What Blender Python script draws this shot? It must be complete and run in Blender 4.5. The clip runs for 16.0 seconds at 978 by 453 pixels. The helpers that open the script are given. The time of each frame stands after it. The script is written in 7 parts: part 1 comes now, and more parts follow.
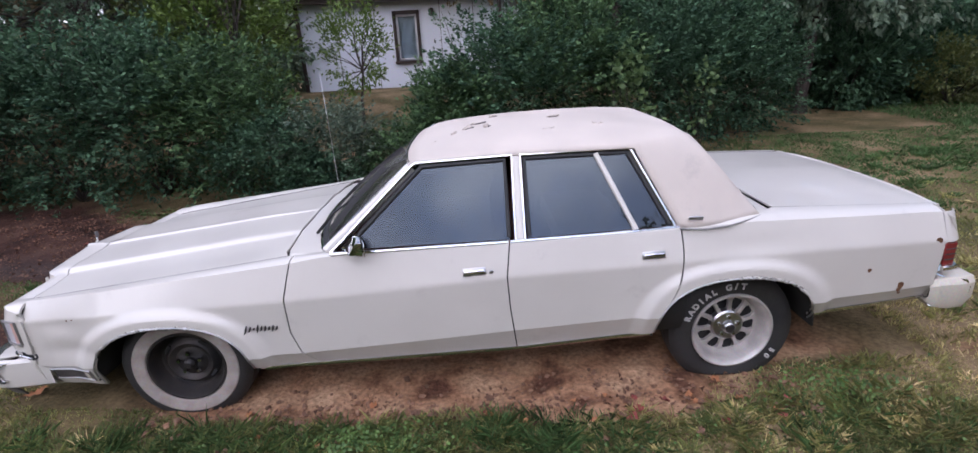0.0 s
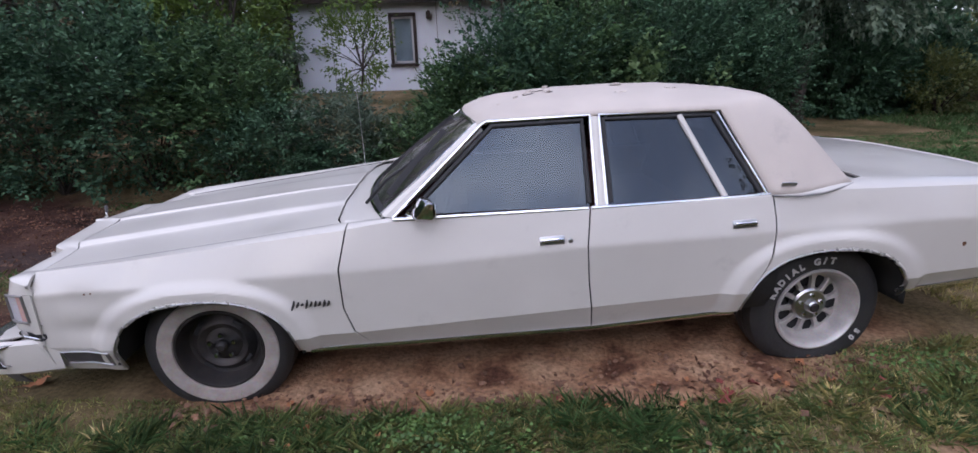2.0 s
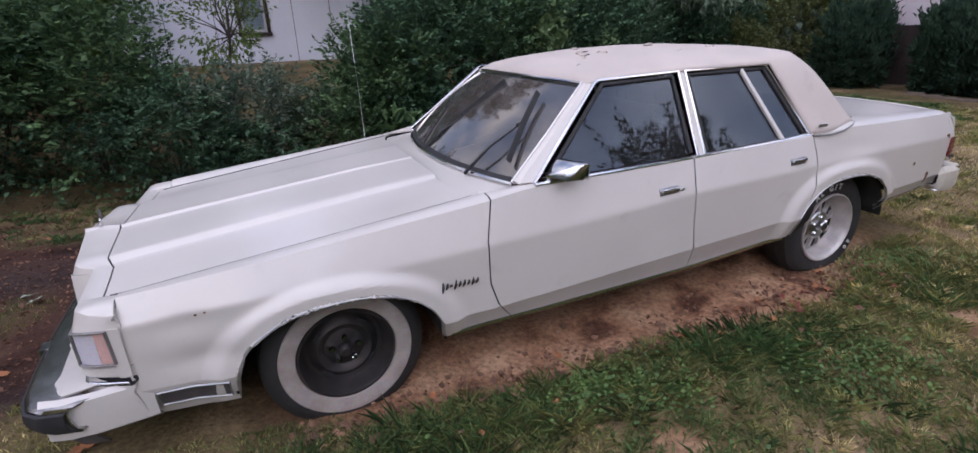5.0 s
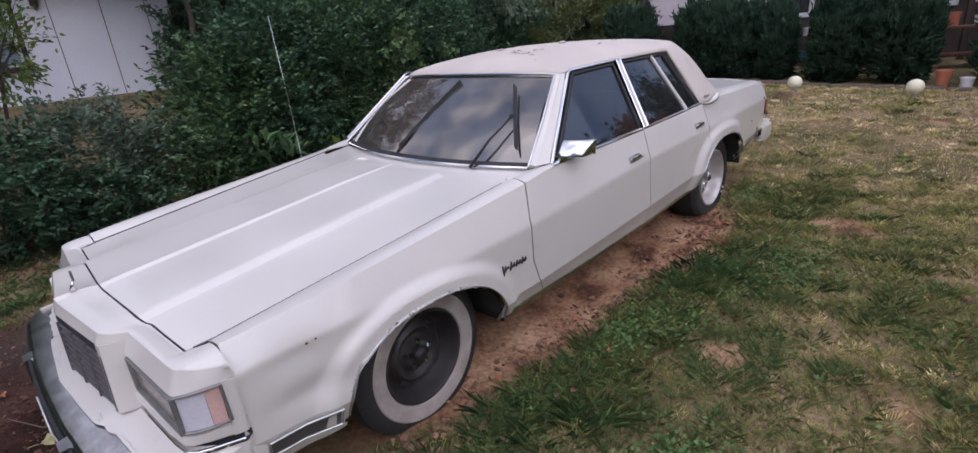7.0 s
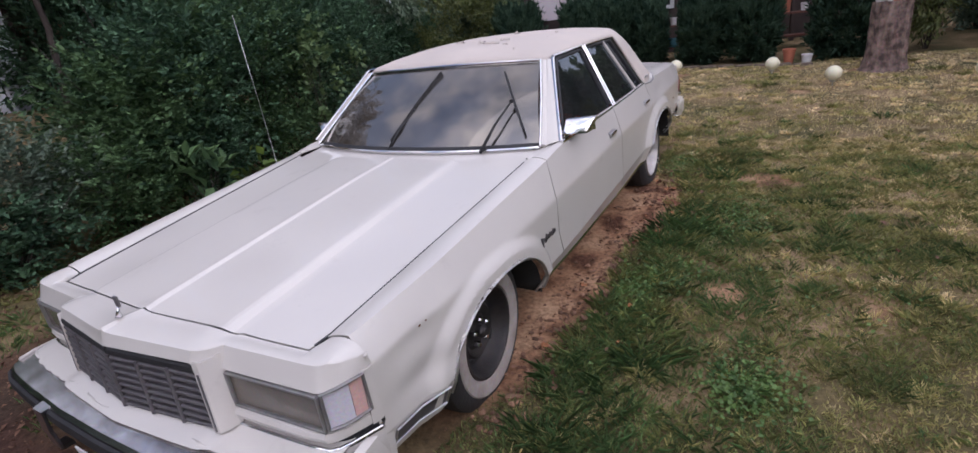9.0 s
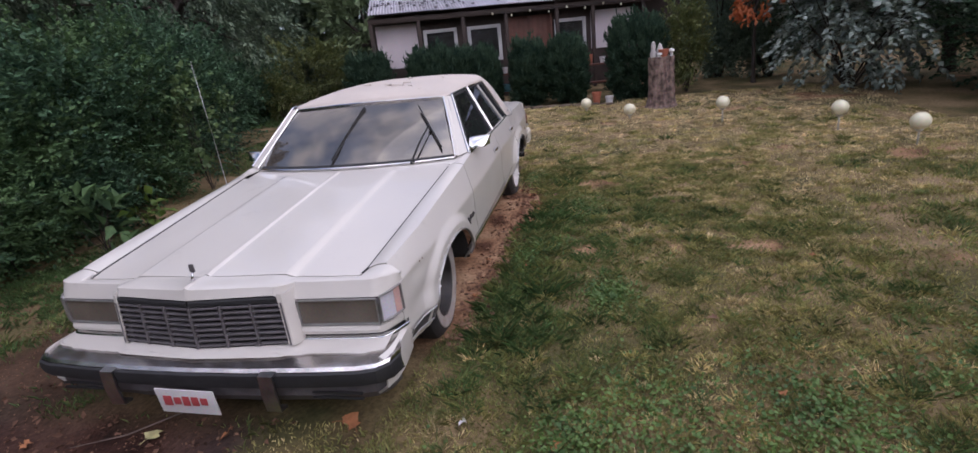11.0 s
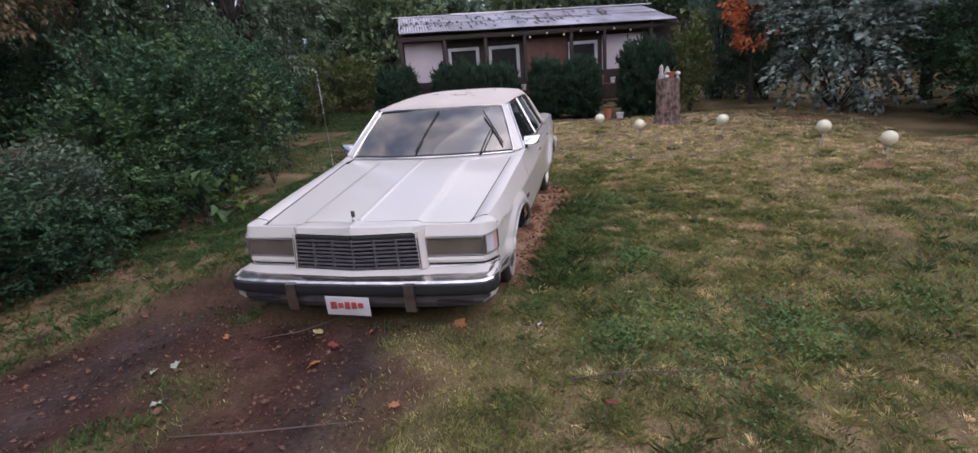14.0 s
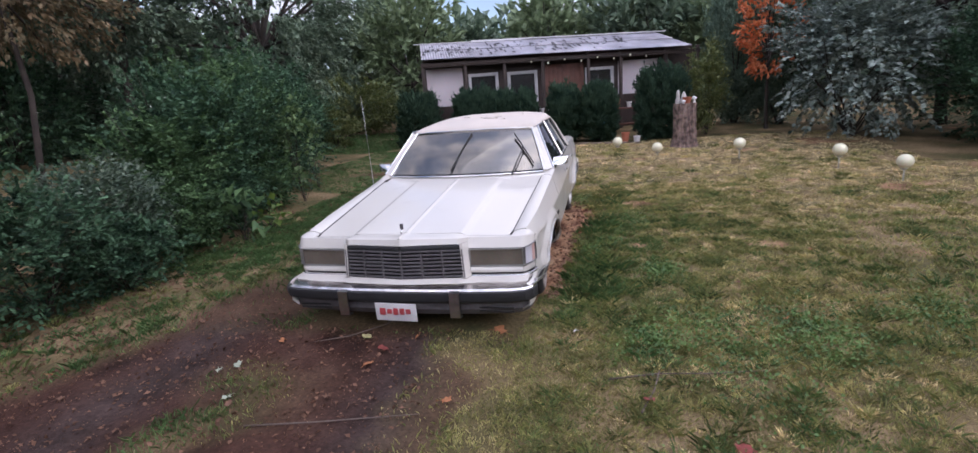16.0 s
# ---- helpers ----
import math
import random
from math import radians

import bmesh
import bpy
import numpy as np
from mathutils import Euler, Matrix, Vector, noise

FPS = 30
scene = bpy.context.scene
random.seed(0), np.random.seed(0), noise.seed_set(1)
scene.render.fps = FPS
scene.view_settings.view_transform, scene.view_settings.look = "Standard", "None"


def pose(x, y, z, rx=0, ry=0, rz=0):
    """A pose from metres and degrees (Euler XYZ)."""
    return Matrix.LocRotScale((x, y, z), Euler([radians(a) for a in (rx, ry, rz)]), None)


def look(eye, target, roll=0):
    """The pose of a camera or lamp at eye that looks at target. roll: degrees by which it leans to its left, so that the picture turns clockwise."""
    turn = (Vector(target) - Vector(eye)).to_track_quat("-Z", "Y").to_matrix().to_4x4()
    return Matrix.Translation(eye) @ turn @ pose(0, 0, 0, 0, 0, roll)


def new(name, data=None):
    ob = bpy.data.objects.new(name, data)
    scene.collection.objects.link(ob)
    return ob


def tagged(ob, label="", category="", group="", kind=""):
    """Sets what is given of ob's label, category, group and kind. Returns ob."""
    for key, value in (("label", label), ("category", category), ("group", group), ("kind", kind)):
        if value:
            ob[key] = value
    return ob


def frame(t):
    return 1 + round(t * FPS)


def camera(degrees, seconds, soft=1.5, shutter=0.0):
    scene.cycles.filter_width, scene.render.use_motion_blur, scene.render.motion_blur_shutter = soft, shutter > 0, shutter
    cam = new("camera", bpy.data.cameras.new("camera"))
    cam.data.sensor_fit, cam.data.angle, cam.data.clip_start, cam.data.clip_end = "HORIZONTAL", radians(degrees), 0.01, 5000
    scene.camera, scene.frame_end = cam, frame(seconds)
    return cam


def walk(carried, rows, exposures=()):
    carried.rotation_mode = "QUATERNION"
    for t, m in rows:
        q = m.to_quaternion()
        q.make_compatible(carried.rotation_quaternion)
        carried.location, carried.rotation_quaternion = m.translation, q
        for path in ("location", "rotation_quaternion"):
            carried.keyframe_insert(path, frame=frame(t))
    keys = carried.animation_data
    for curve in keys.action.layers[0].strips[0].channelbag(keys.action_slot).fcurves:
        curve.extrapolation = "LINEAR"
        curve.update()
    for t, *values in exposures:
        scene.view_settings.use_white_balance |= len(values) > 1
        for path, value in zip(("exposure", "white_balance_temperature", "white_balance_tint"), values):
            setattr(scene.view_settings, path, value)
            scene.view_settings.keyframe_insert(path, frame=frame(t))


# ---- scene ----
cam = camera(86.2, 16.0)
EXPO = 0.64
PATH = [
    (0, (1.666, -3.351, 1.799), (1.693, -1.46, 1.149), -3.1),
    (0.5, (1.614, -3.41, 1.675), (1.662, -1.502, 1.077), -2.4),
    (1, (1.563, -3.39, 1.598), (1.626, -1.476, 1.021), -2.0),
    (1.5, (1.428, -3.252, 1.532), (1.516, -1.338, 0.959), -2.0),
    (2, (1.187, -3.168, 1.512), (1.309, -1.262, 0.917), -1.8),
    (2.5, (0.843, -3.183, 1.498), (1.101, -1.295, 0.89), -2.7),
    (3, (0.604, -3.108, 1.494), (0.92, -1.236, 0.863), -3.6),
    (5.5, (-0.473, -2.772, 1.501), (0.55, -1.211, 0.783), -2.9),
    (6, (-0.835, -2.7, 1.467), (0.472, -1.347, 0.787), -5.9),
    (6.5, (-1.007, -2.559, 1.453), (0.303, -1.209, 0.774), -5.2),
    (7, (-1.073, -2.396, 1.475), (0.258, -1.072, 0.784), -5.0),
    (7.5, (-1.22, -2.31, 1.468), (0.286, -1.199, 0.761), -7.2),
    (8, (-1.529, -2.192, 1.488), (0.042, -1.186, 0.767), -6.7),
    (8.5, (-1.572, -2.039, 1.489), (0.001, -1.035, 0.769), -5.8),
    (9, (-1.592, -1.927, 1.485), (-0.005, -0.952, 0.756), -7.1),
    (9.5, (-1.828, -1.775, 1.47), (-0.09, -1.135, 0.716), -11.3),
    (12, (-3.211, -1.862, 1.601), (-1.354, -1.456, 0.977), -5.7),
    (12.5, (-3.359, -1.784, 1.59), (-1.503, -1.364, 0.974), -6.4),
    (13, (-3.545, -1.68, 1.599), (-1.691, -1.255, 0.982), -6.8),
    (13.5, (-3.789, -1.672, 1.596), (-1.932, -1.244, 0.991), -6.2),
    (14, (-3.931, -1.588, 1.602), (-2.064, -1.167, 1.021), -4.5),
    (14.5, (-4.031, -1.471, 1.606), (-2.159, -1.052, 1.039), -5.3),
    (15, (-4.132, -1.446, 1.624), (-2.256, -1.028, 1.072), -5.1),
    (15.5, (-4.204, -1.456, 1.623), (-2.324, -1.02, 1.097), -4.8),
    (16, (-4.231, -1.454, 1.624), (-2.349, -0.992, 1.129), -4.3),
]
walk(cam, [(t, look(eye, target, roll)) for t, eye, target, roll in PATH],
     [(0, EXPO + 0.36, 5850, 19), (1.5, EXPO + 0.17, 5780, 19), (3, EXPO - 0.01, 5700, 20), (5.5, EXPO + 0.04, 5920, 21), (7, EXPO + 0.05, 5930, 20), (9.5, EXPO + 0.02, 6050, 20), (12.5, EXPO + 0.04, 6150, 22), (14.5, EXPO + 0.20, 6020, 20), (16, EXPO + 0.36, 5930, 19)])

# ---- world and light ----
world = bpy.data.worlds.new("overcast_sky")
scene.world = world
world.use_nodes = True
wn, wl = world.node_tree.nodes, world.node_tree.links
wn.clear()
w_out = wn.new("ShaderNodeOutputWorld")
w_bg = wn.new("ShaderNodeBackground")
w_sky = wn.new("ShaderNodeTexSky")
w_sky.sky_type = "NISHITA"
w_sky.sun_disc = False
w_sky.sun_elevation = radians(24)
w_sky.sun_rotation = radians(200)
w_sky.dust_density = 1.0
w_grey = wn.new("ShaderNodeMix")
w_grey.data_type = "RGBA"
w_tc = wn.new("ShaderNodeTexCoord")
w_cloud = wn.new("ShaderNodeTexNoise")
w_cloud.inputs["Scale"].default_value, w_cloud.inputs["Detail"].default_value = 2.4, 7
wl.new(w_tc.outputs["Generated"], w_cloud.inputs["Vector"])
w_map = wn.new("ShaderNodeMapRange")
w_map.inputs["From Min"].default_value, w_map.inputs["From Max"].default_value = 0.38, 0.62
w_map.inputs["To Min"].default_value, w_map.inputs["To Max"].default_value = 0.2, 0.97
wl.new(w_cloud.outputs["Fac"], w_map.inputs["Value"])
wl.new(w_map.outputs["Result"], w_grey.inputs["Factor"])
w_lit = wn.new("ShaderNodeTexNoise")
w_lit.inputs["Scale"].default_value, w_lit.inputs["Detail"].default_value = 5.0, 8
wl.new(w_tc.outputs["Generated"], w_lit.inputs["Vector"])
w_ramp = wn.new("ShaderNodeValToRGB")
w_ramp.color_ramp.elements[0].position, w_ramp.color_ramp.elements[1].position = 0.39, 0.61
w_ramp.color_ramp.elements[0].color = (0.38, 0.44, 0.60, 1)
w_ramp.color_ramp.elements[1].color = (1.0, 0.95, 0.93, 1)
wl.new(w_lit.outputs["Fac"], w_ramp.inputs["Fac"])
w_bright = wn.new("ShaderNodeVectorMath")
w_bright.operation = "SCALE"
w_bright.inputs["Scale"].default_value = 8.1
wl.new(w_ramp.outputs["Color"], w_bright.inputs[0])
w_dot = wn.new("ShaderNodeVectorMath")
w_dot.operation = "DOT_PRODUCT"
w_dot.inputs[1].default_value = Vector((-0.44, -0.86, 0.26)).normalized()
wl.new(w_tc.outputs["Generated"], w_dot.inputs[0])
w_glow = wn.new("ShaderNodeMapRange")
w_glow.interpolation_type = "SMOOTHSTEP"
w_glow.inputs["From Min"].default_value, w_glow.inputs["From Max"].default_value = -0.5, 1.0
w_glow.inputs["To Min"].default_value, w_glow.inputs["To Max"].default_value = 0.85, 2.5
wl.new(w_dot.outputs["Value"], w_glow.inputs["Value"])
w_lift = wn.new("ShaderNodeVectorMath")
w_lift.operation = "SCALE"
wl.new(w_bright.outputs["Vector"], w_lift.inputs[0])
wl.new(w_glow.outputs["Result"], w_lift.inputs["Scale"])
wl.new(w_lift.outputs["Vector"], w_grey.inputs["B"])
wl.new(w_sky.outputs["Color"], w_grey.inputs["A"])
wl.new(w_grey.outputs["Result"], w_bg.inputs["Color"])
w_bg.inputs["Strength"].default_value = 0.095
wl.new(w_bg.outputs["Background"], w_out.inputs["Surface"])
sun_data = bpy.data.lights.new("sun", "SUN")
sun_data.energy = 1.0
sun_data.angle = radians(170)
sun_data.color = (1.0, 0.95, 0.90)
sun = new("sun", sun_data)
sun.matrix_world = look((-6, -12, 4.6), (1, 0, 0))


# ---- materials ----
def shader(name, base, rough=0.6, metal=0.0, spread=0.15, scale=8.0, fine=80.0, bump=0.15, coat=0.0, second=None, amount=0.5, island=0.0, spec=0.5, grain=0.35, stains=0.0):
    """A surface with variation at two scales: base and second colour by a coarse noise, grain by a fine one."""
    m = bpy.data.materials.new(name)
    m.use_nodes = True
    n, l = m.node_tree.nodes, m.node_tree.links
    p = n["Principled BSDF"]
    p.inputs["Roughness"].default_value = rough
    p.inputs["Metallic"].default_value = metal
    p.inputs["Coat Weight"].default_value = coat
    p.inputs["Coat Roughness"].default_value = 0.045
    p.inputs["Specular IOR Level"].default_value = spec
    tc = n.new("ShaderNodeTexCoord")
    a = n.new("ShaderNodeTexNoise")
    a.inputs["Scale"].default_value = scale
    a.inputs["Detail"].default_value = 6
    l.new(tc.outputs["Object"], a.inputs["Vector"])
    b = n.new("ShaderNodeTexNoise")
    b.inputs["Scale"].default_value = fine
    b.inputs["Detail"].default_value = 3
    l.new(tc.outputs["Object"], b.inputs["Vector"])
    r = n.new("ShaderNodeValToRGB")
    r.color_ramp.elements[0].position = 0.5 - 0.25 * (1.2 - amount)
    r.color_ramp.elements[1].position = 0.5 + 0.25 * (1.2 - amount)
    lo = tuple(c * (1 - spread) for c in base) if second is None else second
    r.color_ramp.elements[0].color = (*lo, 1)
    r.color_ramp.elements[1].color = (*base, 1)
    l.new(a.outputs["Fac"], r.inputs["Fac"])
    mix = n.new("ShaderNodeMix")
    mix.data_type, mix.blend_type = "RGBA", "MULTIPLY"
    mix.inputs["Factor"].default_value = grain
    l.new(r.outputs["Color"], mix.inputs["A"])
    l.new(b.outputs["Color"], mix.inputs["B"])
    hs = n.new("ShaderNodeHueSaturation")
    hs.inputs["Value"].default_value = 1 + 0.57 * grain
    src = mix.outputs["Result"]
    if stains:
        s1 = n.new("ShaderNodeTexNoise")
        s1.inputs["Scale"].default_value, s1.inputs["Detail"].default_value, s1.inputs["Roughness"].default_value = 4.5, 10, 0.72
        l.new(tc.outputs["Object"], s1.inputs["Vector"])
        sr = n.new("ShaderNodeMapRange")
        sr.inputs["From Min"].default_value, sr.inputs["From Max"].default_value = 0.60, 0.78
        sr.inputs["To Max"].default_value = stains
        l.new(s1.outputs["Fac"], sr.inputs["Value"])
        sm = n.new("ShaderNodeMix")
        sm.data_type = "RGBA"
        sm.inputs["B"].default_value = (0.33, 0.30, 0.28, 1)
        l.new(sr.outputs["Result"], sm.inputs["Factor"])
        l.new(src, sm.inputs["A"])
        src = sm.outputs["Result"]
        ro = n.new("ShaderNodeMapRange")
        ro.inputs["From Min"].default_value, ro.inputs["From Max"].default_value = 0.35, 0.65
        ro.inputs["To Min"].default_value, ro.inputs["To Max"].default_value = rough * 0.75, rough * 1.5
        l.new(a.outputs["Fac"], ro.inputs["Value"])
        l.new(ro.outputs["Result"], p.inputs["Roughness"])
    l.new(src, hs.inputs["Color"])
    if island:
        g = n.new("ShaderNodeNewGeometry")
        mr = n.new("ShaderNodeMapRange")
        mr.inputs["To Min"].default_value = 1.2 * (1 - island)
        mr.inputs["To Max"].default_value = 1.2 * (1 + island)
        l.new(g.outputs["Random Per Island"], mr.inputs["Value"])
        l.new(mr.outputs["Result"], hs.inputs["Value"])
    l.new(hs.outputs["Color"], p.inputs["Base Color"])
    if bump:
        bp = n.new("ShaderNodeBump")
        bp.inputs["Strength"].default_value = bump
        bp.inputs["Distance"].default_value = 0.01
        l.new(b.outputs["Fac"], bp.inputs["Height"])
        l.new(bp.outputs["Normal"], p.inputs["Normal"])
    return m


def leaf_shader(name, low, high, rough=0.5, gloss=0.4):
    """Leaves that differ one by one between two colours, a little translucent."""
    m = bpy.data.materials.new(name)
    m.use_nodes = True
    n, l = m.node_tree.nodes, m.node_tree.links
    p = n["Principled BSDF"]
    p.inputs["Roughness"].default_value = rough
    p.inputs["Specular IOR Level"].default_value = gloss
    g = n.new("ShaderNodeNewGeometry")
    r = n.new("ShaderNodeValToRGB")
    r.color_ramp.elements[0].color = (*low, 1)
    r.color_ramp.elements[1].color = (*high, 1)
    tc = n.new("ShaderNodeTexCoord")
    clump = n.new("ShaderNodeTexNoise")
    clump.inputs["Scale"].default_value, clump.inputs["Detail"].default_value = 4.5, 3
    l.new(tc.outputs["Object"], clump.inputs["Vector"])
    spray = n.new("ShaderNodeMapRange")
    spray.inputs["From Min"].default_value, spray.inputs["From Max"].default_value = 0.36, 0.66
    spray.inputs["To Min"].default_value, spray.inputs["To Max"].default_value = -0.12, 0.62
    l.new(clump.outputs["Fac"], spray.inputs["Value"])
    both = n.new("ShaderNodeMath")
    both.operation = "MULTIPLY_ADD"
    both.inputs[1].default_value = 0.5
    l.new(g.outputs["Random Per Island"], both.inputs[0])
    l.new(spray.outputs["Result"], both.inputs[2])
    l.new(both.outputs["Value"], r.inputs["Fac"])
    l.new(r.outputs["Color"], p.inputs["Base Color"])
    t = n.new("ShaderNodeBsdfTranslucent")
    l.new(r.outputs["Color"], t.inputs["Color"])
    mx = n.new("ShaderNodeMixShader")
    mx.inputs["Fac"].default_value = 0.25
    l.new(p.outputs["BSDF"], mx.inputs[1])
    l.new(t.outputs["BSDF"], mx.inputs[2])
    l.new(mx.outputs["Shader"], n["Material Output"].inputs["Surface"])
    return m


def pane_shader(name, tint, rough=0.03, sheen=0.03, dust=0.0, gloss=(1.0, 1.0, 1.0)):
    """A thin pane: tinted see-through with a mirror sheen by its angle."""
    m = bpy.data.materials.new(name)
    m.use_nodes = True
    n, l = m.node_tree.nodes, m.node_tree.links
    n.remove(n["Principled BSDF"])
    t = n.new("ShaderNodeBsdfTransparent")
    t.inputs["Color"].default_value = (*tint, 1)
    g = n.new("ShaderNodeBsdfGlossy")
    g.inputs["Roughness"].default_value = rough
    g.inputs["Color"].default_value = (*gloss, 1)
    lw = n.new("ShaderNodeLayerWeight")
    lw.inputs["Blend"].default_value = 0.5
    pw = n.new("ShaderNodeMath")
    pw.operation = "POWER"
    pw.inputs[1].default_value = 4.5
    l.new(lw.outputs["Facing"], pw.inputs[0])
    f = n.new("ShaderNodeMapRange")
    f.inputs["To Min"].default_value, f.inputs["To Max"].default_value = sheen, 0.95
    l.new(pw.outputs["Value"], f.inputs["Value"])
    mx = n.new("ShaderNodeMixShader")
    l.new(f.outputs["Result"], mx.inputs["Fac"])
    l.new(t.outputs["BSDF"], mx.inputs[1])
    l.new(g.outputs["BSDF"], mx.inputs[2])
    d = n.new("ShaderNodeBsdfDiffuse")
    d.inputs["Color"].default_value = (0.42, 0.40, 0.39, 1)
    tc = n.new("ShaderNodeTexCoord")
    t1 = n.new("ShaderNodeTexNoise")
    t1.inputs["Scale"].default_value, t1.inputs["Detail"].default_value = 7, 8
    streak = n.new("ShaderNodeMapping")
    streak.inputs["Scale"].default_value = (2.2, 1.0, 0.35)
    l.new(tc.outputs["Object"], streak.inputs["Vector"])
    l.new(streak.outputs["Vector"], t1.inputs["Vector"])
    mr = n.new("ShaderNodeMapRange")
    mr.inputs["From Min"].default_value, mr.inputs["From Max"].default_value = 0.3, 0.7
    mr.inputs["To Min"].default_value, mr.inputs["To Max"].default_value = dust * 0.4, dust * 1.6
    l.new(t1.outputs["Fac"], mr.inputs["Value"])
    dm = n.new("ShaderNodeMixShader")
    l.new(mr.outputs["Result"], dm.inputs["Fac"])
    l.new(mx.outputs["Shader"], dm.inputs[1])
    l.new(d.outputs["BSDF"], dm.inputs[2])
    l.new(dm.outputs["Shader"], n["Material Output"].inputs["Surface"])
    return m


M_PAINT = shader("weathered_white_paint", (0.625, 0.59, 0.545), 0.40, 0, 0.06, 2.5, 240, 0.0, 0.75, grain=0.05, stains=0.35)
M_VINYL = shader("cream_vinyl_roof", (0.60, 0.53, 0.475), 0.6, 0, 0.14, 3, 300, 0.15, grain=0.12, stains=0.6)
M_CHROME = shader("chrome", (0.75, 0.75, 0.76), 0.09, 1.0, 0.1, 6, 90, 0.02)
M_BUMPER = shader("scratched_bumper_chrome", (0.80, 0.78, 0.78), 0.24, 1.0, 0.1, 9, 120, 0.08, second=(0.45, 0.42, 0.41))
M_TRIMDARK = shader("tarnished_trim", (0.30, 0.29, 0.28), 0.45, 0.6, 0.3, 14, 90, 0.05)
M_DULL = shader("dull_chrome", (0.62, 0.62, 0.63), 0.28, 1.0, 0.3, 14, 90, 0.05)
M_BLACK = shader("black_rubber", (0.025, 0.025, 0.027), 0.65, 0, 0.3, 10, 120, 0.2)
M_TYRE = shader("worn_tyre_rubber", (0.020, 0.020, 0.021), 0.7, 0, 0.2, 6, 60, 0.3, second=(0.035, 0.032, 0.03))
M_WALL = shader("dirty_whitewall", (0.42, 0.38, 0.35), 0.8, 0, 0.2, 9, 60, 0.2, second=(0.30, 0.25, 0.22))
M_STEEL = shader("rusty_black_steel", (0.03, 0.03, 0.032), 0.5, 0.4, 0.3, 10, 80, 0.2, second=(0.06, 0.05, 0.045))
M_ALLOY = shader("dusty_alloy", (0.60, 0.56, 0.53), 0.4, 0.35, 0.25, 12, 90, 0.1)
# Bluish gloss colour paints a bluer sky reflection into the side glass.
M_GLASS = pane_shader("side_glass", (0.24, 0.25, 0.29), 0.015, 0.065, 0.03, (0.72, 0.86, 1.0))
# Warm gloss colour stands in for sunset sky mirrored in the windscreen.
M_SCREEN = pane_shader("windscreen_glass", (0.17, 0.165, 0.16), 0.03, 0.24, 0.09, (1.0, 0.95, 0.88))
M_WINDOW = pane_shader("window_glass", (0.80, 0.83, 0.87), 0.02, 0.05, 0.02)
M_DARK = shader("dark_underbody", (0.015, 0.014, 0.013), 0.9, 0, 0.3, 8, 60, 0.2)
M_GRILLE = shader("grey_plastic_grille", (0.13, 0.12, 0.125), 0.5, 0.2, 0.3, 20, 120, 0.1)
M_LAMP = shader("clouded_lamp_cover", (0.155, 0.130, 0.105), 0.25, 0, 0.25, 6, 90, 0.05, 0.5)
M_LENS_W = shader("clear_marker_lens", (0.62, 0.60, 0.66), 0.25, 0, 0.1, 6, 120, 0.1, 0.4)
M_LENS_A = shader("faded_amber_lens", (0.66, 0.42, 0.38), 0.25, 0, 0.1, 6, 120, 0.1, 0.4)
M_RED = shader("red_tail_lens", (0.25, 0.02, 0.025), 0.25, 0, 0.2, 6, 90, 0.1, 0.5)
M_SEAT = shader("maroon_seat_cloth", (0.16, 0.055, 0.045), 0.85, 0, 0.3, 6, 120, 0.3)
M_PLATE = shader("white_plate_enamel", (0.72, 0.70, 0.70), 0.4, 0, 0.1, 10, 90, 0.05)
M_PLATE_RED = shader("red_plate_paint", (0.45, 0.07, 0.075), 0.5, 0, 0.1, 10, 90, 0.05)
M_BUMPCAP = shader("yellowed_bumper_cap", (0.66, 0.61, 0.52), 0.5, 0, 0.12, 5, 90, 0.1)
M_RUST = shader("rust_spot", (0.16, 0.07, 0.03), 0.9, 0, 0.4, 40, 200, 0.4)


# ---- mesh helpers ----
def finish(name, bm, mat, smooth=True, sharp=28):
    for f in bm.faces:
        f.smooth = smooth
    if smooth:
        for e in bm.edges:
            if len(e.link_faces) == 2 and e.calc_face_angle(0) > radians(sharp):
                e.smooth = False
    me = bpy.data.meshes.new(name)
    bm.to_mesh(me)
    bm.free()
    me.materials.append(mat)
    return me


def part(name, bm, mat, parent, label="", smooth=True, sharp=28):
    ob = new(name, finish(name, bm, mat, smooth, sharp))
    if parent is not None:
        ob.parent = parent
    return tagged(ob, label)


def empty(name, label, category, group="", kind="", at=(0, 0, 0)):
    ob = new(name)
    ob.location = at
    ob.empty_display_size = 0.1
    return tagged(ob, label, category, group, kind)


def grid(bm, rows, close=False):
    vs = [[bm.verts.new(p) for p in r] for r in rows]
    for a, b in zip(vs, vs[1:]):
        n = len(a)
        for i in range(n if close else n - 1):
            j = (i + 1) % n
            bm.faces.new((a[i], a[j], b[j], b[i]))
    return vs


def thicken(bm, t):
    """Gives a sheet of faces thickness along its corner normals."""
    bm.normal_update()
    for f in [f for f in bm.faces if f.calc_area() < 1e-9]:
        bm.faces.remove(f)
    for v in [v for v in bm.verts if not v.link_faces]:
        bm.verts.remove(v)
    bm.normal_update()
    old = bm.faces[:]
    rim = [(e, e.link_loops[0].vert, e.link_loops[0].link_loop_next.vert) for e in bm.edges if len(e.link_faces) == 1]
    twin = {v: bm.verts.new(v.co - v.normal * t) for v in bm.verts[:]}
    for f in old:
        bm.faces.new([twin[v] for v in reversed(f.verts[:])])
    for _, a, b in rim:
        bm.faces.new((b, a, twin[a], twin[b]))


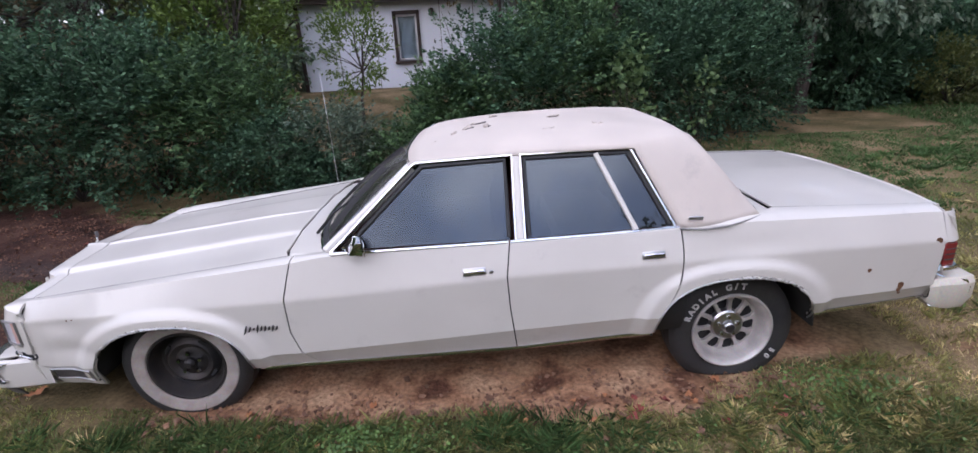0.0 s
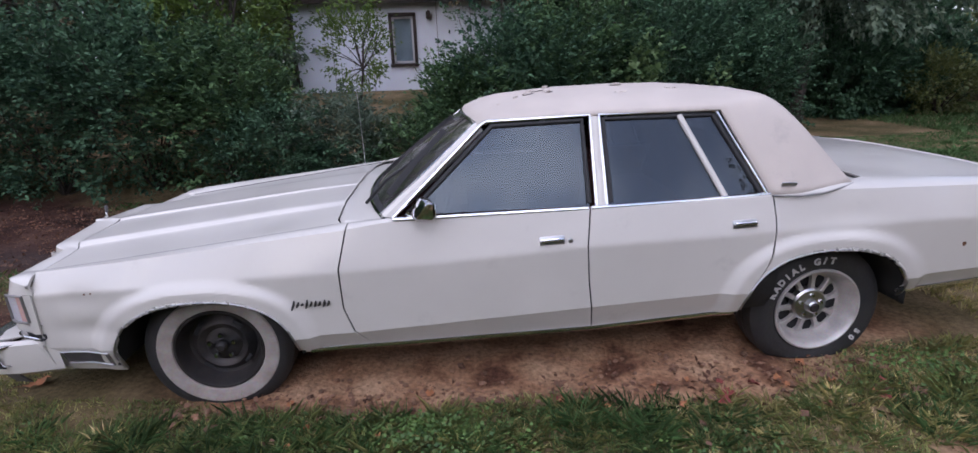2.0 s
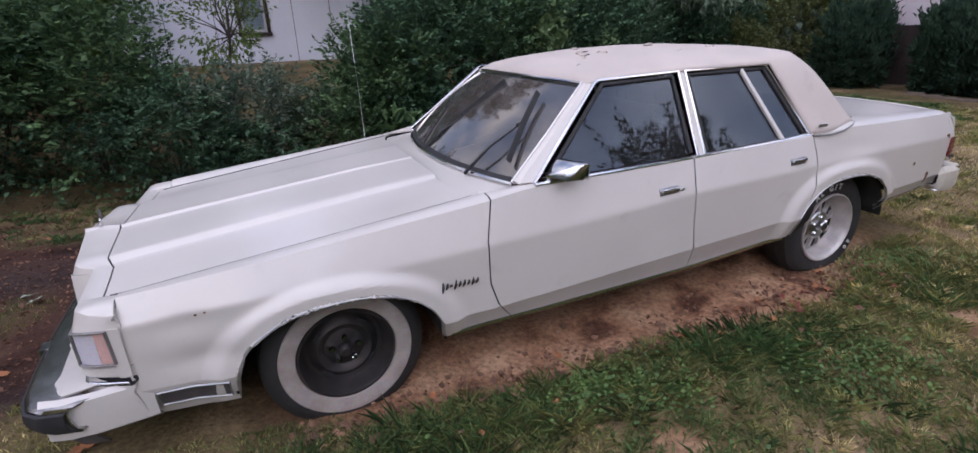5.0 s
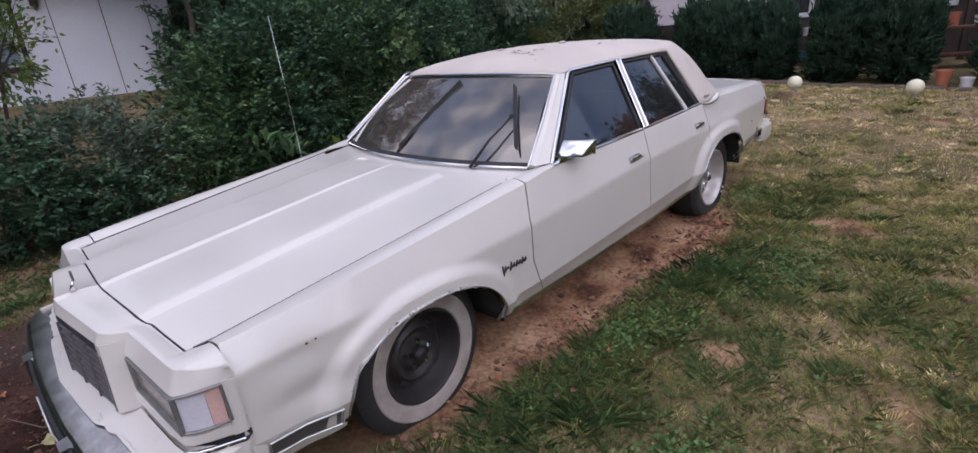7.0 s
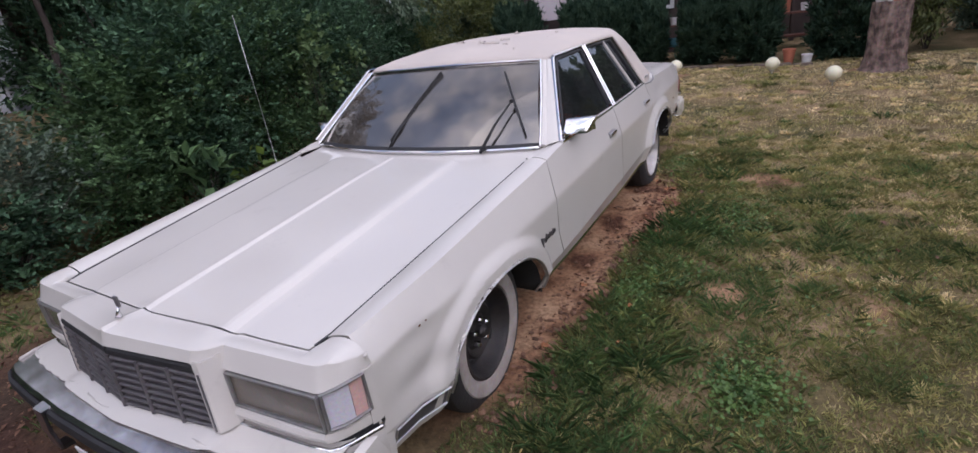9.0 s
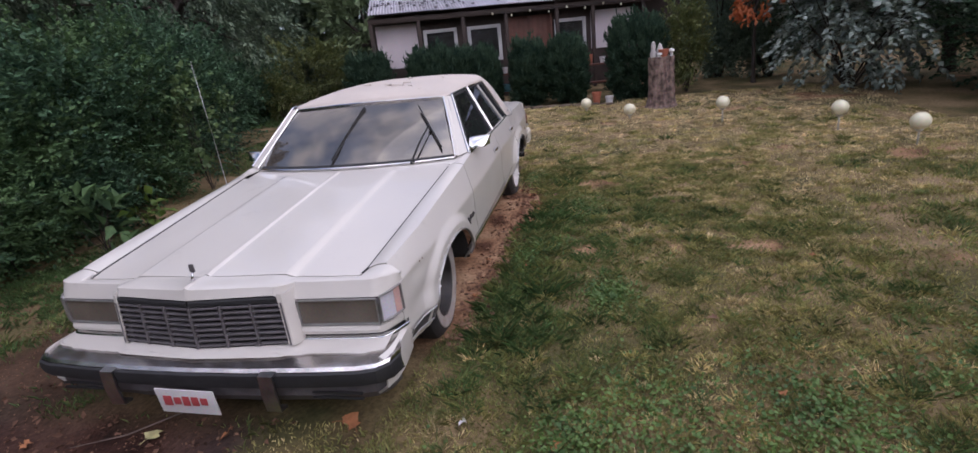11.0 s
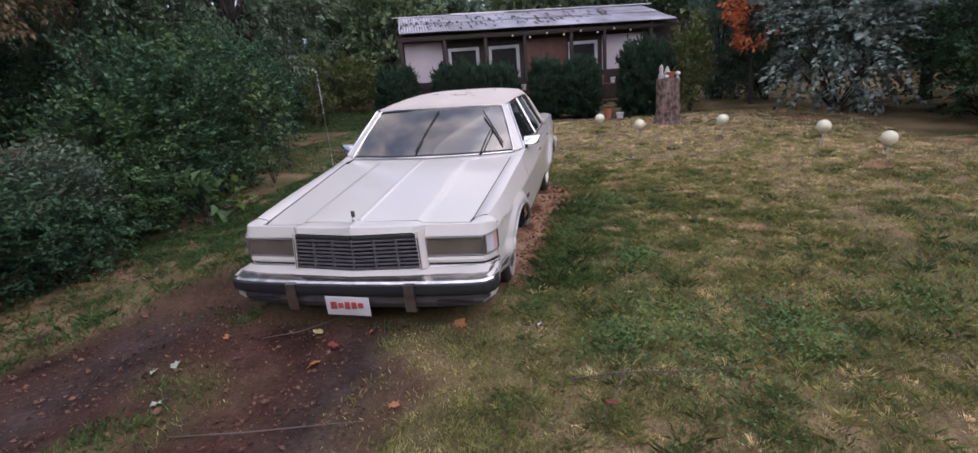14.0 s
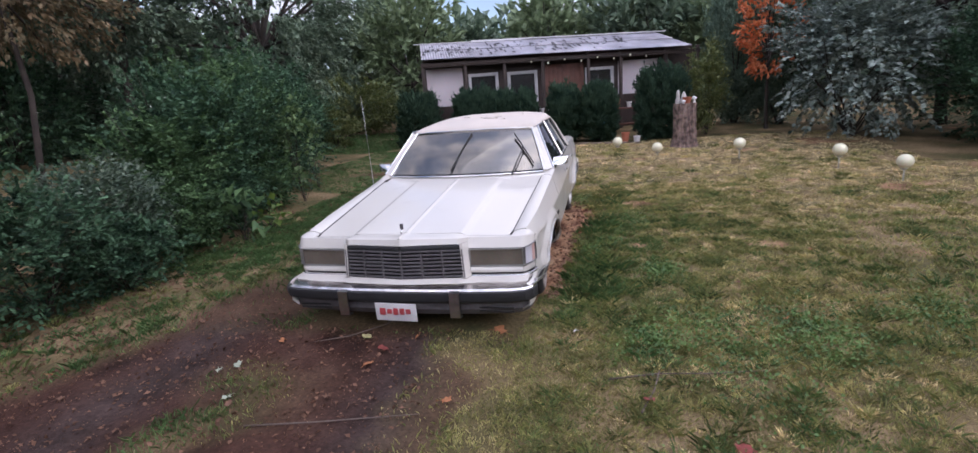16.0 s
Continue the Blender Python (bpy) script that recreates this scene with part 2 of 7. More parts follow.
def shell(rows, thick=0.008, close=False, flip=False):
    """A sheet with thickness through rows of points."""
    bm = bmesh.new()
    grid(bm, rows, close)
    bmesh.ops.remove_doubles(bm, verts=bm.verts, dist=0.0004)
    bmesh.ops.recalc_face_normals(bm, faces=bm.faces)
    if thick:
        thicken(bm, thick)
    return bm


def box(bm, c, s, bevel=0.0, rot=None):
    r = bmesh.ops.create_cube(bm, size=1.0)
    vs = r["verts"]
    m = Matrix.Translation(c) @ (rot or Matrix.Identity(4)) @ Matrix.Diagonal((*s, 1))
    bmesh.ops.transform(bm, matrix=m, verts=vs)
    if bevel:
        es = list({e for v in vs for e in v.link_edges})
        bmesh.ops.bevel(bm, geom=es, offset=bevel, segments=2, affect="EDGES", profile=0.6)
    return vs


def boxed(c, s, bevel=0.0, rot=None):
    bm = bmesh.new()
    box(bm, c, s, bevel, rot)
    return bm


def tube(bm, pts, rad, seg=8, cap=True):
    """A round rod along points; rad is one radius or one for each point."""
    pts = [Vector(p) for p in pts]
    rads = rad if isinstance(rad, (list, tuple)) else [rad] * len(pts)
    rings, up = [], None
    for i, p in enumerate(pts):
        d = (pts[min(i + 1, len(pts) - 1)] - pts[max(i - 1, 0)]).normalized()
        if up is None:
            up = d.orthogonal().normalized()
        up = (up - d * up.dot(d)).normalized()
        side = d.cross(up)
        rings.append([p + (up * math.cos(a) + side * math.sin(a)) * rads[i] for a in (2 * math.pi * k / seg for k in range(seg))])
    vs = grid(bm, rings, True)
    if cap:
        bm.faces.new(vs[0][::-1])
        bm.faces.new(vs[-1])
    return vs


def tubed(pts, rad, seg=8):
    bm = bmesh.new()
    tube(bm, pts, rad, seg)
    return bm


def strip(pts, width, depth, out):
    """A flat moulding along points: width across, depth standing out along the direction out."""
    bm = bmesh.new()
    pts, o = [Vector(p) for p in pts], Vector(out).normalized()
    rows = []
    for i, p in enumerate(pts):
        d = (pts[min(i + 1, len(pts) - 1)] - pts[max(i - 1, 0)]).normalized()
        s = d.cross(o).normalized() * width / 2
        q = s.cross(d).normalized() * depth
        if q.dot(o) < 0:
            q = -q
        rows.append([p - s - q * 0.5, p - s + q * 0.6, p - s * 0.5 + q, p + s * 0.5 + q, p + s + q * 0.6, p + s - q * 0.5])
    vs = grid(bm, rows, True)
    bm.faces.new(vs[0][::-1])
    bm.faces.new(vs[-1])
    bmesh.ops.recalc_face_normals(bm, faces=bm.faces)
    return bm


def lathe(profile, seg=48, close=False):
    """Turns a profile of (radius, y) round the y axis."""
    bm = bmesh.new()
    rings = [[(r * math.cos(a), y, r * math.sin(a)) for a in (2 * math.pi * k / seg for k in range(seg))] for r, y in profile]
    vs = grid(bm, rings, True)
    if close:
        bm.faces.new(vs[0])
        bm.faces.new(vs[-1][::-1])
    bmesh.ops.remove_doubles(bm, verts=bm.verts, dist=1e-5)
    bmesh.ops.recalc_face_normals(bm, faces=bm.faces)
    return bm


def smooth01(v):
    v = np.clip(v, 0, 1)
    return v * v * (3 - 2 * v)


def nz(x, y, s=1.0, o=0.0):
    return noise.noise(Vector((x * s + o, y * s - o, o * 0.37)))


# ---- ground ----
def ground_z(x, y):
    z = 0.2 * smooth01((x - 4) / 5) + 0.95 * smooth01((y - 3.2) / 6.5) * smooth01((8.5 - x) / 4) + 0.3 * smooth01((x - 9) / 12)
    near = math.exp(-((y + 0.90) / 0.2) ** 2) * smooth01((x + 0.6) / 0.3) * smooth01((2.4 - x) / 0.5) + 0.8 * (math.exp(-((y + 0.25) / 0.22) ** 2) + math.exp(-((y - 1.4) / 0.28) ** 2)) * smooth01((-1.2 - x) / 0.5)
    return float(z + 0.03 * nz(x, y, 0.5, 3) + 0.012 * nz(x, y, 2.5, 7) - 0.035 * near)


def dirt_at(x, y):
    """How bare the soil is at a place, 0 to 1."""
    w = 0.10 * nz(x, y, 1.7, 11) + 0.06 * nz(x, y, 6, 5)
    side = smooth01((y + 1.17 - 0.13 * smooth01((0.9 - x) / 0.8) + w * 1.5 + 0.14 * math.exp(-((x - 2.3) / 0.5) ** 2)) / 0.18) * smooth01((x + 0.55 + w) / 0.4) * smooth01((4.1 - 0.75 * smooth01((-0.72 - y) / 0.1) - x + w) / 0.6) * smooth01((1.35 - y + w) / 0.25)
    drive = smooth01((-0.75 - x + w) / 0.4) * smooth01((y + 0.42 + w * 2.0) / 0.22) * smooth01((2.0 + 0.75 * (-x - 1) - y + w * 3.5) / 0.6)
    lane = smooth01((0.7 - abs(y - 1.45 + w)) / 0.35) * smooth01((0.9 - x) / 1.4)
    patch = smooth01((nz(x, y, 0.9, 21) + 0.6 * nz(x, y, 2.7, 31) - 0.52) / 0.2) * 0.75
    drive *= 1 - 0.62 * math.exp(-((y - 0.75) / 0.35) ** 2) * smooth01(0.5 + 2.5 * nz(x, y, 2.2, 41)) * smooth01((-1.3 - x) / 0.5)
    lane *= 0.85
    return float(max(side, drive, lane, patch))


STEP = 0.06
LOOK_X, LOOK_Y = np.arange(-6, 15.3, STEP), np.arange(-9, 9.1, STEP)
LOOK_Z = np.array([[ground_z(x, y) for y in LOOK_Y] for x in LOOK_X])
LOOK_D = np.array([[dirt_at(x, y) if -6 < x < 10 and -9 < y < 4 else 0.0 for y in LOOK_Y] for x in LOOK_X])


def looked_up(table, x, y):
    """Values of a table of the plan at many places at once."""
    u, v = (np.asarray(x) + 6) / STEP, (np.asarray(y) + 9) / STEP
    i, j = np.clip(u.astype(int), 0, table.shape[0] - 2), np.clip(v.astype(int), 0, table.shape[1] - 2)
    a, c = np.clip(u - i, 0, 1), np.clip(v - j, 0, 1)
    return table[i, j] * (1 - a) * (1 - c) + table[i + 1, j] * a * (1 - c) + table[i, j + 1] * (1 - a) * c + table[i + 1, j + 1] * a * c


def ground_mesh():
    xs = np.concatenate([[-400, -120, -40, -18, -9], np.arange(-5.5, 9.01, 0.06), [9.6, 10.5, 12, 14, 17, 22, 30, 60, 150, 500]])
    ys = np.concatenate([[-400, -120, -50, -25, -14], np.arange(-8.5, 3.6, 0.06), [4.2, 5, 6, 7, 8, 9, 10, 12, 15, 20, 30, 60, 150, 400]])
    co, dirt = [], []
    for x in xs:
        for y in ys:
            d = float(looked_up(LOOK_D, x, y)) if -6 < x < 10 and -9 < y < 4 else 0.0
            rough = 0.022 * nz(x, y, 7, 2) + 0.012 * nz(x, y, 15, 4) if d > 0.05 else 0
            co.append((x, y, (float(looked_up(LOOK_Z, x, y)) if -6 < x < 15 and -9 < y < 9 else ground_z(x, y)) + rough * d))
            dirt.append(d)
    ny = len(ys)
    faces = [(i * ny + j, (i + 1) * ny + j, (i + 1) * ny + j + 1, i * ny + j + 1) for i in range(len(xs) - 1) for j in range(ny - 1)]
    me = bpy.data.meshes.new("ground")
    me.from_pydata(co, [], faces)
    at = me.attributes.new("bare_soil", "FLOAT", "POINT")
    at.data.foreach_set("value", dirt)
    at = me.attributes.new("damp", "FLOAT", "POINT")
    at.data.foreach_set("value", [float((math.exp(-((c[1] + 0.22 + 0.1 * nz(c[0], 0, 1.5, 8)) / 0.24) ** 2) + math.exp(-((c[1] - 1.42 - 0.12 * nz(c[0], 0, 1.2, 3)) / 0.3) ** 2)) * smooth01((-0.7 - c[0]) / 0.5)) for c in co])
    at = me.attributes.new("sandy", "FLOAT", "POINT")
    at.data.foreach_set("value", [float(smooth01((c[0] + 0.5) / 0.6) * smooth01((0.2 - c[1]) / 0.4)) for c in co])
    me.polygons.foreach_set("use_smooth", [True] * len(faces))
    return me


def ground_shader():
    m = bpy.data.materials.new("lawn_and_soil")
    m.use_nodes = True
    n, l = m.node_tree.nodes, m.node_tree.links
    p = n["Principled BSDF"]
    p.inputs["Roughness"].default_value = 0.95
    p.inputs["Specular IOR Level"].default_value = 0.2
    tc = n.new("ShaderNodeTexCoord")

    def tex(scale, detail=5):
        t = n.new("ShaderNodeTexNoise")
        t.inputs["Scale"].default_value, t.inputs["Detail"].default_value = scale, detail
        l.new(tc.outputs["Object"], t.inputs["Vector"])
        return t

    def ramp(src, stops):
        r = n.new("ShaderNodeValToRGB")
        while len(r.color_ramp.elements) < len(stops):
            r.color_ramp.elements.new(0.5)
        for e, (pos, c) in zip(r.color_ramp.elements, stops):
            e.position, e.color = pos, (*c, 1)
        l.new(src, r.inputs["Fac"])
        return r

    turf = ramp(tex(1.3).outputs["Fac"], [(0.35, (0.090, 0.085, 0.034)), (0.5, (0.175, 0.130, 0.062)), (0.64, (0.29, 0.205, 0.115))])
    fine = ramp(tex(38).outputs["Fac"], [(0.3, (0.4, 0.4, 0.4)), (0.7, (1.15, 1.15, 1.15))])
    soil = ramp(tex(2.2).outputs["Fac"], [(0.34, (0.024, 0.010, 0.007)), (0.5, (0.060, 0.026, 0.018)), (0.68, (0.098, 0.052, 0.037))])
    sand = ramp(tex(3.1).outputs["Fac"], [(0.36, (0.13, 0.060, 0.036)), (0.47, (0.38, 0.205, 0.115)), (0.7, (0.56, 0.36, 0.22))])
    ats = n.new("ShaderNodeAttribute")
    ats.attribute_name = "sandy"
    ms = n.new("ShaderNodeMix")
    ms.data_type = "RGBA"
    l.new(ats.outputs["Fac"], ms.inputs["Factor"])
    l.new(soil.outputs["Color"], ms.inputs["A"])
    l.new(sand.outputs["Color"], ms.inputs["B"])
    wet = ramp(tex(4.0).outputs["Fac"], [(0.3, (0.030, 0.019, 0.017)), (0.7, (0.080, 0.052, 0.046))])
    atw = n.new("ShaderNodeAttribute")
    atw.attribute_name = "damp"
    mw = n.new("ShaderNodeMix")
    mw.data_type = "RGBA"
    l.new(atw.outputs["Fac"], mw.inputs["Factor"])
    l.new(ms.outputs["Result"], mw.inputs["A"])
    l.new(wet.outputs["Color"], mw.inputs["B"])
    at = n.new("ShaderNodeAttribute")
    at.attribute_name = "bare_soil"
    mx = n.new("ShaderNodeMix")
    mx.data_type = "RGBA"
    l.new(at.outputs["Fac"], mx.inputs["Factor"])
    l.new(turf.outputs["Color"], mx.inputs["A"])
    l.new(mw.outputs["Result"], mx.inputs["B"])
    mu = n.new("ShaderNodeMix")
    mu.data_type, mu.blend_type = "RGBA", "MULTIPLY"
    mu.inputs["Factor"].default_value = 0.8
    l.new(mx.outputs["Result"], mu.inputs["A"])
    l.new(fine.outputs["Color"], mu.inputs["B"])
    l.new(mu.outputs["Result"], p.inputs["Base Color"])
    bp = n.new("ShaderNodeBump")
    bp.inputs["Strength"].default_value, bp.inputs["Distance"].default_value = 0.6, 0.02
    l.new(tex(60, 8).outputs["Fac"], bp.inputs["Height"])
    l.new(bp.outputs["Normal"], p.inputs["Normal"])
    return m


M_GROUND = ground_shader()
ground = new("ground", ground_mesh())
ground.data.materials.append(M_GROUND)
tagged(ground, "patchy lawn with a bare reddish dirt strip and track", "ground", kind="structure")

# ---- car: front axle at x = 0, nose towards -x, its left side at -y ----
car = empty("car", "old white four-door sedan with flat tyres on bare dirt", "car")

WIDTH = ([-0.78, -0.6, -0.3, 0.3, 1.0, 1.8, 2.6, 3.3, 3.8, 4.13], [0.905, 0.925, 0.945, 0.952, 0.962, 0.962, 0.957, 0.94, 0.918, 0.892])
SILL = ([-0.9, -0.4, 0.45, 1.82, 2.54, 3.4, 4.2], [0.20, 0.185, 0.228, 0.254, 0.295, 0.343, 0.395])
LOW = ([-0.9, -0.4, 0.66, 1.81, 2.5, 3.4, 4.2], [0.335, 0.33, 0.337, 0.398, 0.43, 0.45, 0.49])
HIGH = ([-0.9, -0.5, 0.69, 1.77, 2.66, 3.4, 4.2], [0.585, 0.60, 0.641, 0.70, 0.722, 0.735, 0.73])
SHOULDER = ([-0.82, -0.7, -0.3, 0.2, 0.66, 0.86, 1.82, 2.65, 3.05, 4.0, 4.13], [0.672, 0.683, 0.722, 0.772, 0.818, 0.848, 0.86, 0.881, 0.896, 0.876, 0.868])
EDGE_Y = ([-0.82, -0.7, 0.66, 0.86, 1.82, 2.66, 3.05, 3.2, 4.13], [0.735, 0.765, 0.808, 0.868, 0.872, 0.872, 0.835, 0.755, 0.745])
EDGE_Z = ([-0.82, -0.765, 0.666, 0.86, 1.82, 2.66, 3.05, 3.2, 4.13], [0.643, 0.652, 0.829, 0.856, 0.868, 0.889, 0.917, 0.922, 0.888])


def at(curve, x):
    return float(np.interp(x, *curve))


ARCH = ((0.02, 0.235, 0.41, 0.308, 2.35), (2.965, 0.30, 0.425, 0.325, 2.4))


def arch_r(x, z, a):
    cx, cz, w, h, p = a
    return (abs((x - cx) / w) ** p + (max(z - cz, 0) / h) ** p) ** (1 / p)


def arch_top(x):
    top = -1.0
    for cx, cz, w, h, p in ARCH:
        if abs(x - cx) < w:
            top = max(top, cz + h * (1 - abs((x - cx) / w) ** p) ** (1 / p))
    return top


def dent(x, z):
    """Shallow dents in the metal."""
    d = 0.010 * math.exp(-(((x + 0.52) / 0.10) ** 2 + ((z - 0.57) / 0.05) ** 2))
    d += 0.012 * math.exp(-(((x + 0.46) / 0.14) ** 2 + ((z - 0.42) / 0.045) ** 2))
    d += 0.008 * math.exp(-(((x - 3.05) / 0.16) ** 2 + ((z - 0.78) / 0.05) ** 2))
    return d


def side_y(x, z):
    """Half width of the body's side at a height."""
    w = at(WIDTH, x)
    top, hi = max(at(EDGE_Y, x) + 0.022, w - 0.058), at(HIGH, x)
    lean = (w - top) / (at(SHOULDER, x) - hi)
    zs = [at(SILL, x), at(LOW, x), hi - 0.005, hi + 0.005, at(SHOULDER, x)]
    ys = [w - 0.058, w - 0.002, w, w - 0.005 * lean, top]
    y = float(np.interp(z, zs, ys))
    for a in ARCH:
        r = arch_r(x, z, a)
        if z < at(SHOULDER, x) - 0.03:
            y += 0.030 * float(smooth01((1.31 - r) / 0.19)) * (1 if z > at(SILL, x) + 0.02 else 0.4)
    return y - dent(x, z)


def panel_rows(left, right, n, sign=-1, top="edge"):
    """Rows of points across a side panel between two edges that are given as x at heights."""
    rows = []
    for i in range(n + 1):
        u = i / n
        row = []
        for k in range(61):
            zf = k / 60
            # Height keys: sill, low crease, high crease, shoulder, edge.
            xg = left(0.5) * (1 - u) + right(0.5) * u
            for _ in range(3):
                keys = [at(SILL, xg), at(LOW, xg), at(HIGH, xg), at(SHOULDER, xg), at(EDGE_Z, xg)]
                z = float(np.interp(zf, [0, 0.2, 0.65, 0.9, 1], keys))
                xg = left(z) * (1 - u) + right(z) * u
            z = max(z, min(arch_top(xg), keys[3]))
            y = side_y(xg, z)
            if zf > 0.9:
                v = (zf - 0.9) / 0.1
                y = side_y(xg, keys[3]) * (1 - v) + at(EDGE_Y, xg) * v
                z = keys[3] * (1 - v) + keys[4] * v + 0.006 * math.sin(v * math.pi)
            row.append((xg, sign * y, z))
        rows.append(row)
    return rows


def edge_x(zs, xs):
    return lambda z: float(np.interp(z, zs, xs))


G = 0.0035
nose_edge = edge_x([0.2, 0.45, 0.60, 0.66], [-0.70, -0.715, -0.715, -0.70])
front_gap = edge_x([0.25, 0.275, 0.35, 0.464, 0.655, 0.83, 0.877], [0.77, 0.747, 0.69, 0.652, 0.648, 0.69, 0.727])
mid_gap = edge_x([0.25, 0.292, 0.526, 0.70, 0.87], [1.82, 1.815, 1.788, 1.778, 1.80])
rear_gap = edge_x([0.28, 0.32, 0.45, 0.56, 0.67, 0.78, 0.89], [2.535, 2.538, 2.57, 2.63, 2.668, 2.674, 2.668])
tail_edge = edge_x([0.38, 0.55, 0.72, 0.87], [4.03, 4.045, 4.065, 4.055])


def shift(e, d):
    return lambda z: e(z) + d


for sign in (-1, 1):
    for name, a, b, n in (("front_fender", nose_edge, shift(front_gap, -G), 110), ("front_door", shift(front_gap, G), shift(mid_gap, -G), 24),
                          ("rear_door", shift(mid_gap, G), shift(rear_gap, -G), 64), ("quarter_panel", shift(rear_gap, G), tail_edge, 104)):
        ob = part(name, shell(panel_rows(a, b, n if sign < 0 else n // 3, sign), 0.01), M_PAINT, car, sharp=15)
        if sign < 0 and name == "front_fender":
            fender_left = ob
        if sign < 0 and name == "front_door":
            door_left = ob
        if sign < 0 and name == "rear_door":
            rear_door_left = ob
        if sign < 0 and name == "quarter_panel":
            quarter_left = ob

# Dark structure behind the gaps and the wheel housings.
bm = bmesh.new()
box(bm, (1.72, 0, 0.36), (1.55, 1.70, 0.20), 0.02)
box(bm, (3.8, 0, 0.52), (0.55, 1.62, 0.24), 0.02)
box(bm, (-0.62, 0, 0.36), (0.3, 1.5, 0.25), 0.02)
box(bm, (0.0, 0, 0.42), (1.0, 1.1, 0.3), 0.02)
box(bm, (2.95, 0, 0.50), (1.1, 1.1, 0.3), 0.02)
part("underbody", bm, M_DARK, car, "dark dirty underbody")
for sign in (-1, 1):
    for cx, cz, w, h, p in ARCH:
        rows = []
        for yy in (0.935, 0.80, 0.55):
            rows.append([(cx + (w + 0.012) * math.cos(t) * 1.0, sign * yy, cz + 0.0 + (h + 0.012) * math.sin(t) ** 0.85) for t in np.linspace(0, math.pi, 25)])
        part("wheel_housing", shell(rows, 0.01), M_DARK, car)
    # Near-black sheets added behind the doors stand for shade in their gaps.
    for xa, xb in ((0.655, 1.8), (1.8, 2.67)):
        rows = [[(x, sign * (side_y(x, z) - 0.022), z) for z in np.linspace(at(SILL, x) + 0.01, at(SHOULDER, x) - 0.02, 8)] for x in np.linspace(xa - 0.03, xb + 0.03, 12)]
        part("gap_backing", shell(rows, 0.006), M_DARK, car)

# Chrome along the sills and the wheel openings.
for sign in (-1, 1):
    for xa, xb in ((0.47, 2.53), (3.41, 4.05)):
        pts = [(x, sign * (side_y(x, at(SILL, x) + 0.012) + 0.004), at(SILL, x) + 0.010) for x in np.linspace(xa, xb, 16)]
        part("sill_moulding", strip(pts, 0.022, 0.006, (0, sign, 0)), M_CHROME, car, "thin chrome sill moulding")
    for cx, cz, w, h, p in ARCH:
        pts = []
        for t in np.linspace(0.06, math.pi - 0.06, 40):
            x = cx + w * abs(math.cos(t)) ** (2 / p) * (1 if math.cos(t) > 0 else -1)
            z = cz + h * math.sin(t) ** (2 / p)
            pts.append((x, sign * (side_y(x, z + 0.006) + 0.004), z + 0.001))
        part("arch_moulding", strip(pts, 0.006, 0.005, (0, sign, 0)), M_DULL, car, "thin chrome wheel-arch moulding")


# Hood with a raised middle and a centre crease.
def hood_z(x, y):
    ay = abs(y)
    e = at(EDGE_Y, x)
    base = at(EDGE_Z, x) - 0.004
    bulge = float(np.interp(ay, [0, 0.007, 0.020, 0.06, 0.37, 0.40, 0.412, 0.438, 0.452, 0.56, e], [0.053, 0.052, 0.042, 0.040, 0.038, 0.037, 0.033, 0.015, 0.011, 0.004, 0.0]))
    return base + bulge * float(np.interp(x, [-0.9, -0.75, 0.3, 0.65], [1.0, 1.0, 0.75, 0.45]))


HOOD_FRONT = ([0, 0.41, 0.47, 0.77], [-0.822, -0.80, -0.775, -0.757])
HOOD_BACK = ([0, 0.5, 0.75, 0.81], [0.60, 0.60, 0.62, 0.655])
hood_ys = [0, 0.007, 0.0135, 0.02, 0.06, 0.15, 0.27, 0.37, 0.40, 0.412, 0.425, 0.438, 0.452, 0.47, 0.49, 0.56, 0.65, 0.72, 0.985]
rows = []
for i in range(31):
    u = i / 30
    row = []
    for f in [-v for v in hood_ys[:0:-1]] + hood_ys:
        x0 = -0.75 + 1.4 * u
        ey = at(EDGE_Y, x0) - 0.010
        y = f if abs(f) < 0.9 else math.copysign(ey, f)
        x = at(HOOD_FRONT, abs(y)) * (1 - u) + at(HOOD_BACK, abs(y)) * u
        row.append((x, y, hood_z(x, y)))
    rows.append(row)
# Black strips laid in the panel gaps stand for the shade inside them.
for s in (-1, 1):
    pts = [(x, s * (at(EDGE_Y, x) - 0.005), at(EDGE_Z, x) - 0.0055) for x in np.linspace(-0.74, 0.64, 24)]
    part("gap_shade", strip(pts, 0.0115, 0.004, (0, 0, 1)), M_BLACK, car)
    pts = [(x, s * (at(EDGE_Y, x) - 0.001), at(EDGE_Z, x) - 0.0045) for x in np.linspace(3.22, 4.06, 20)]
    part("gap_shade", strip(pts, 0.010, 0.004, (0, 0, 1)), M_BLACK, car)
pts = [(at(HOOD_FRONT, abs(y)) - 0.006, y, hood_z(at(HOOD_FRONT, abs(y)), y) - 0.013) for y in np.linspace(-0.765, 0.765, 41)]
part("gap_shade", strip(pts, 0.03, 0.004, (0, 0, 1)), M_BLACK, car)
hood = part("hood", shell(rows, 0.012), M_PAINT, car, "", sharp=14)


# Header panel over grille and lamps.
def front_x(y):
    a = abs(y)
    if a > 0.83:
        return -0.856 + 0.156 * (1 - max(0.0, 1 - min(1.0, (a - 0.83) / 0.085) ** 2.0) ** 0.5)
    return float(np.interp(a, [0, 0.42, 0.445, 0.47, 0.83], [-0.985, -0.935, -0.915, -0.878, -0.856]))


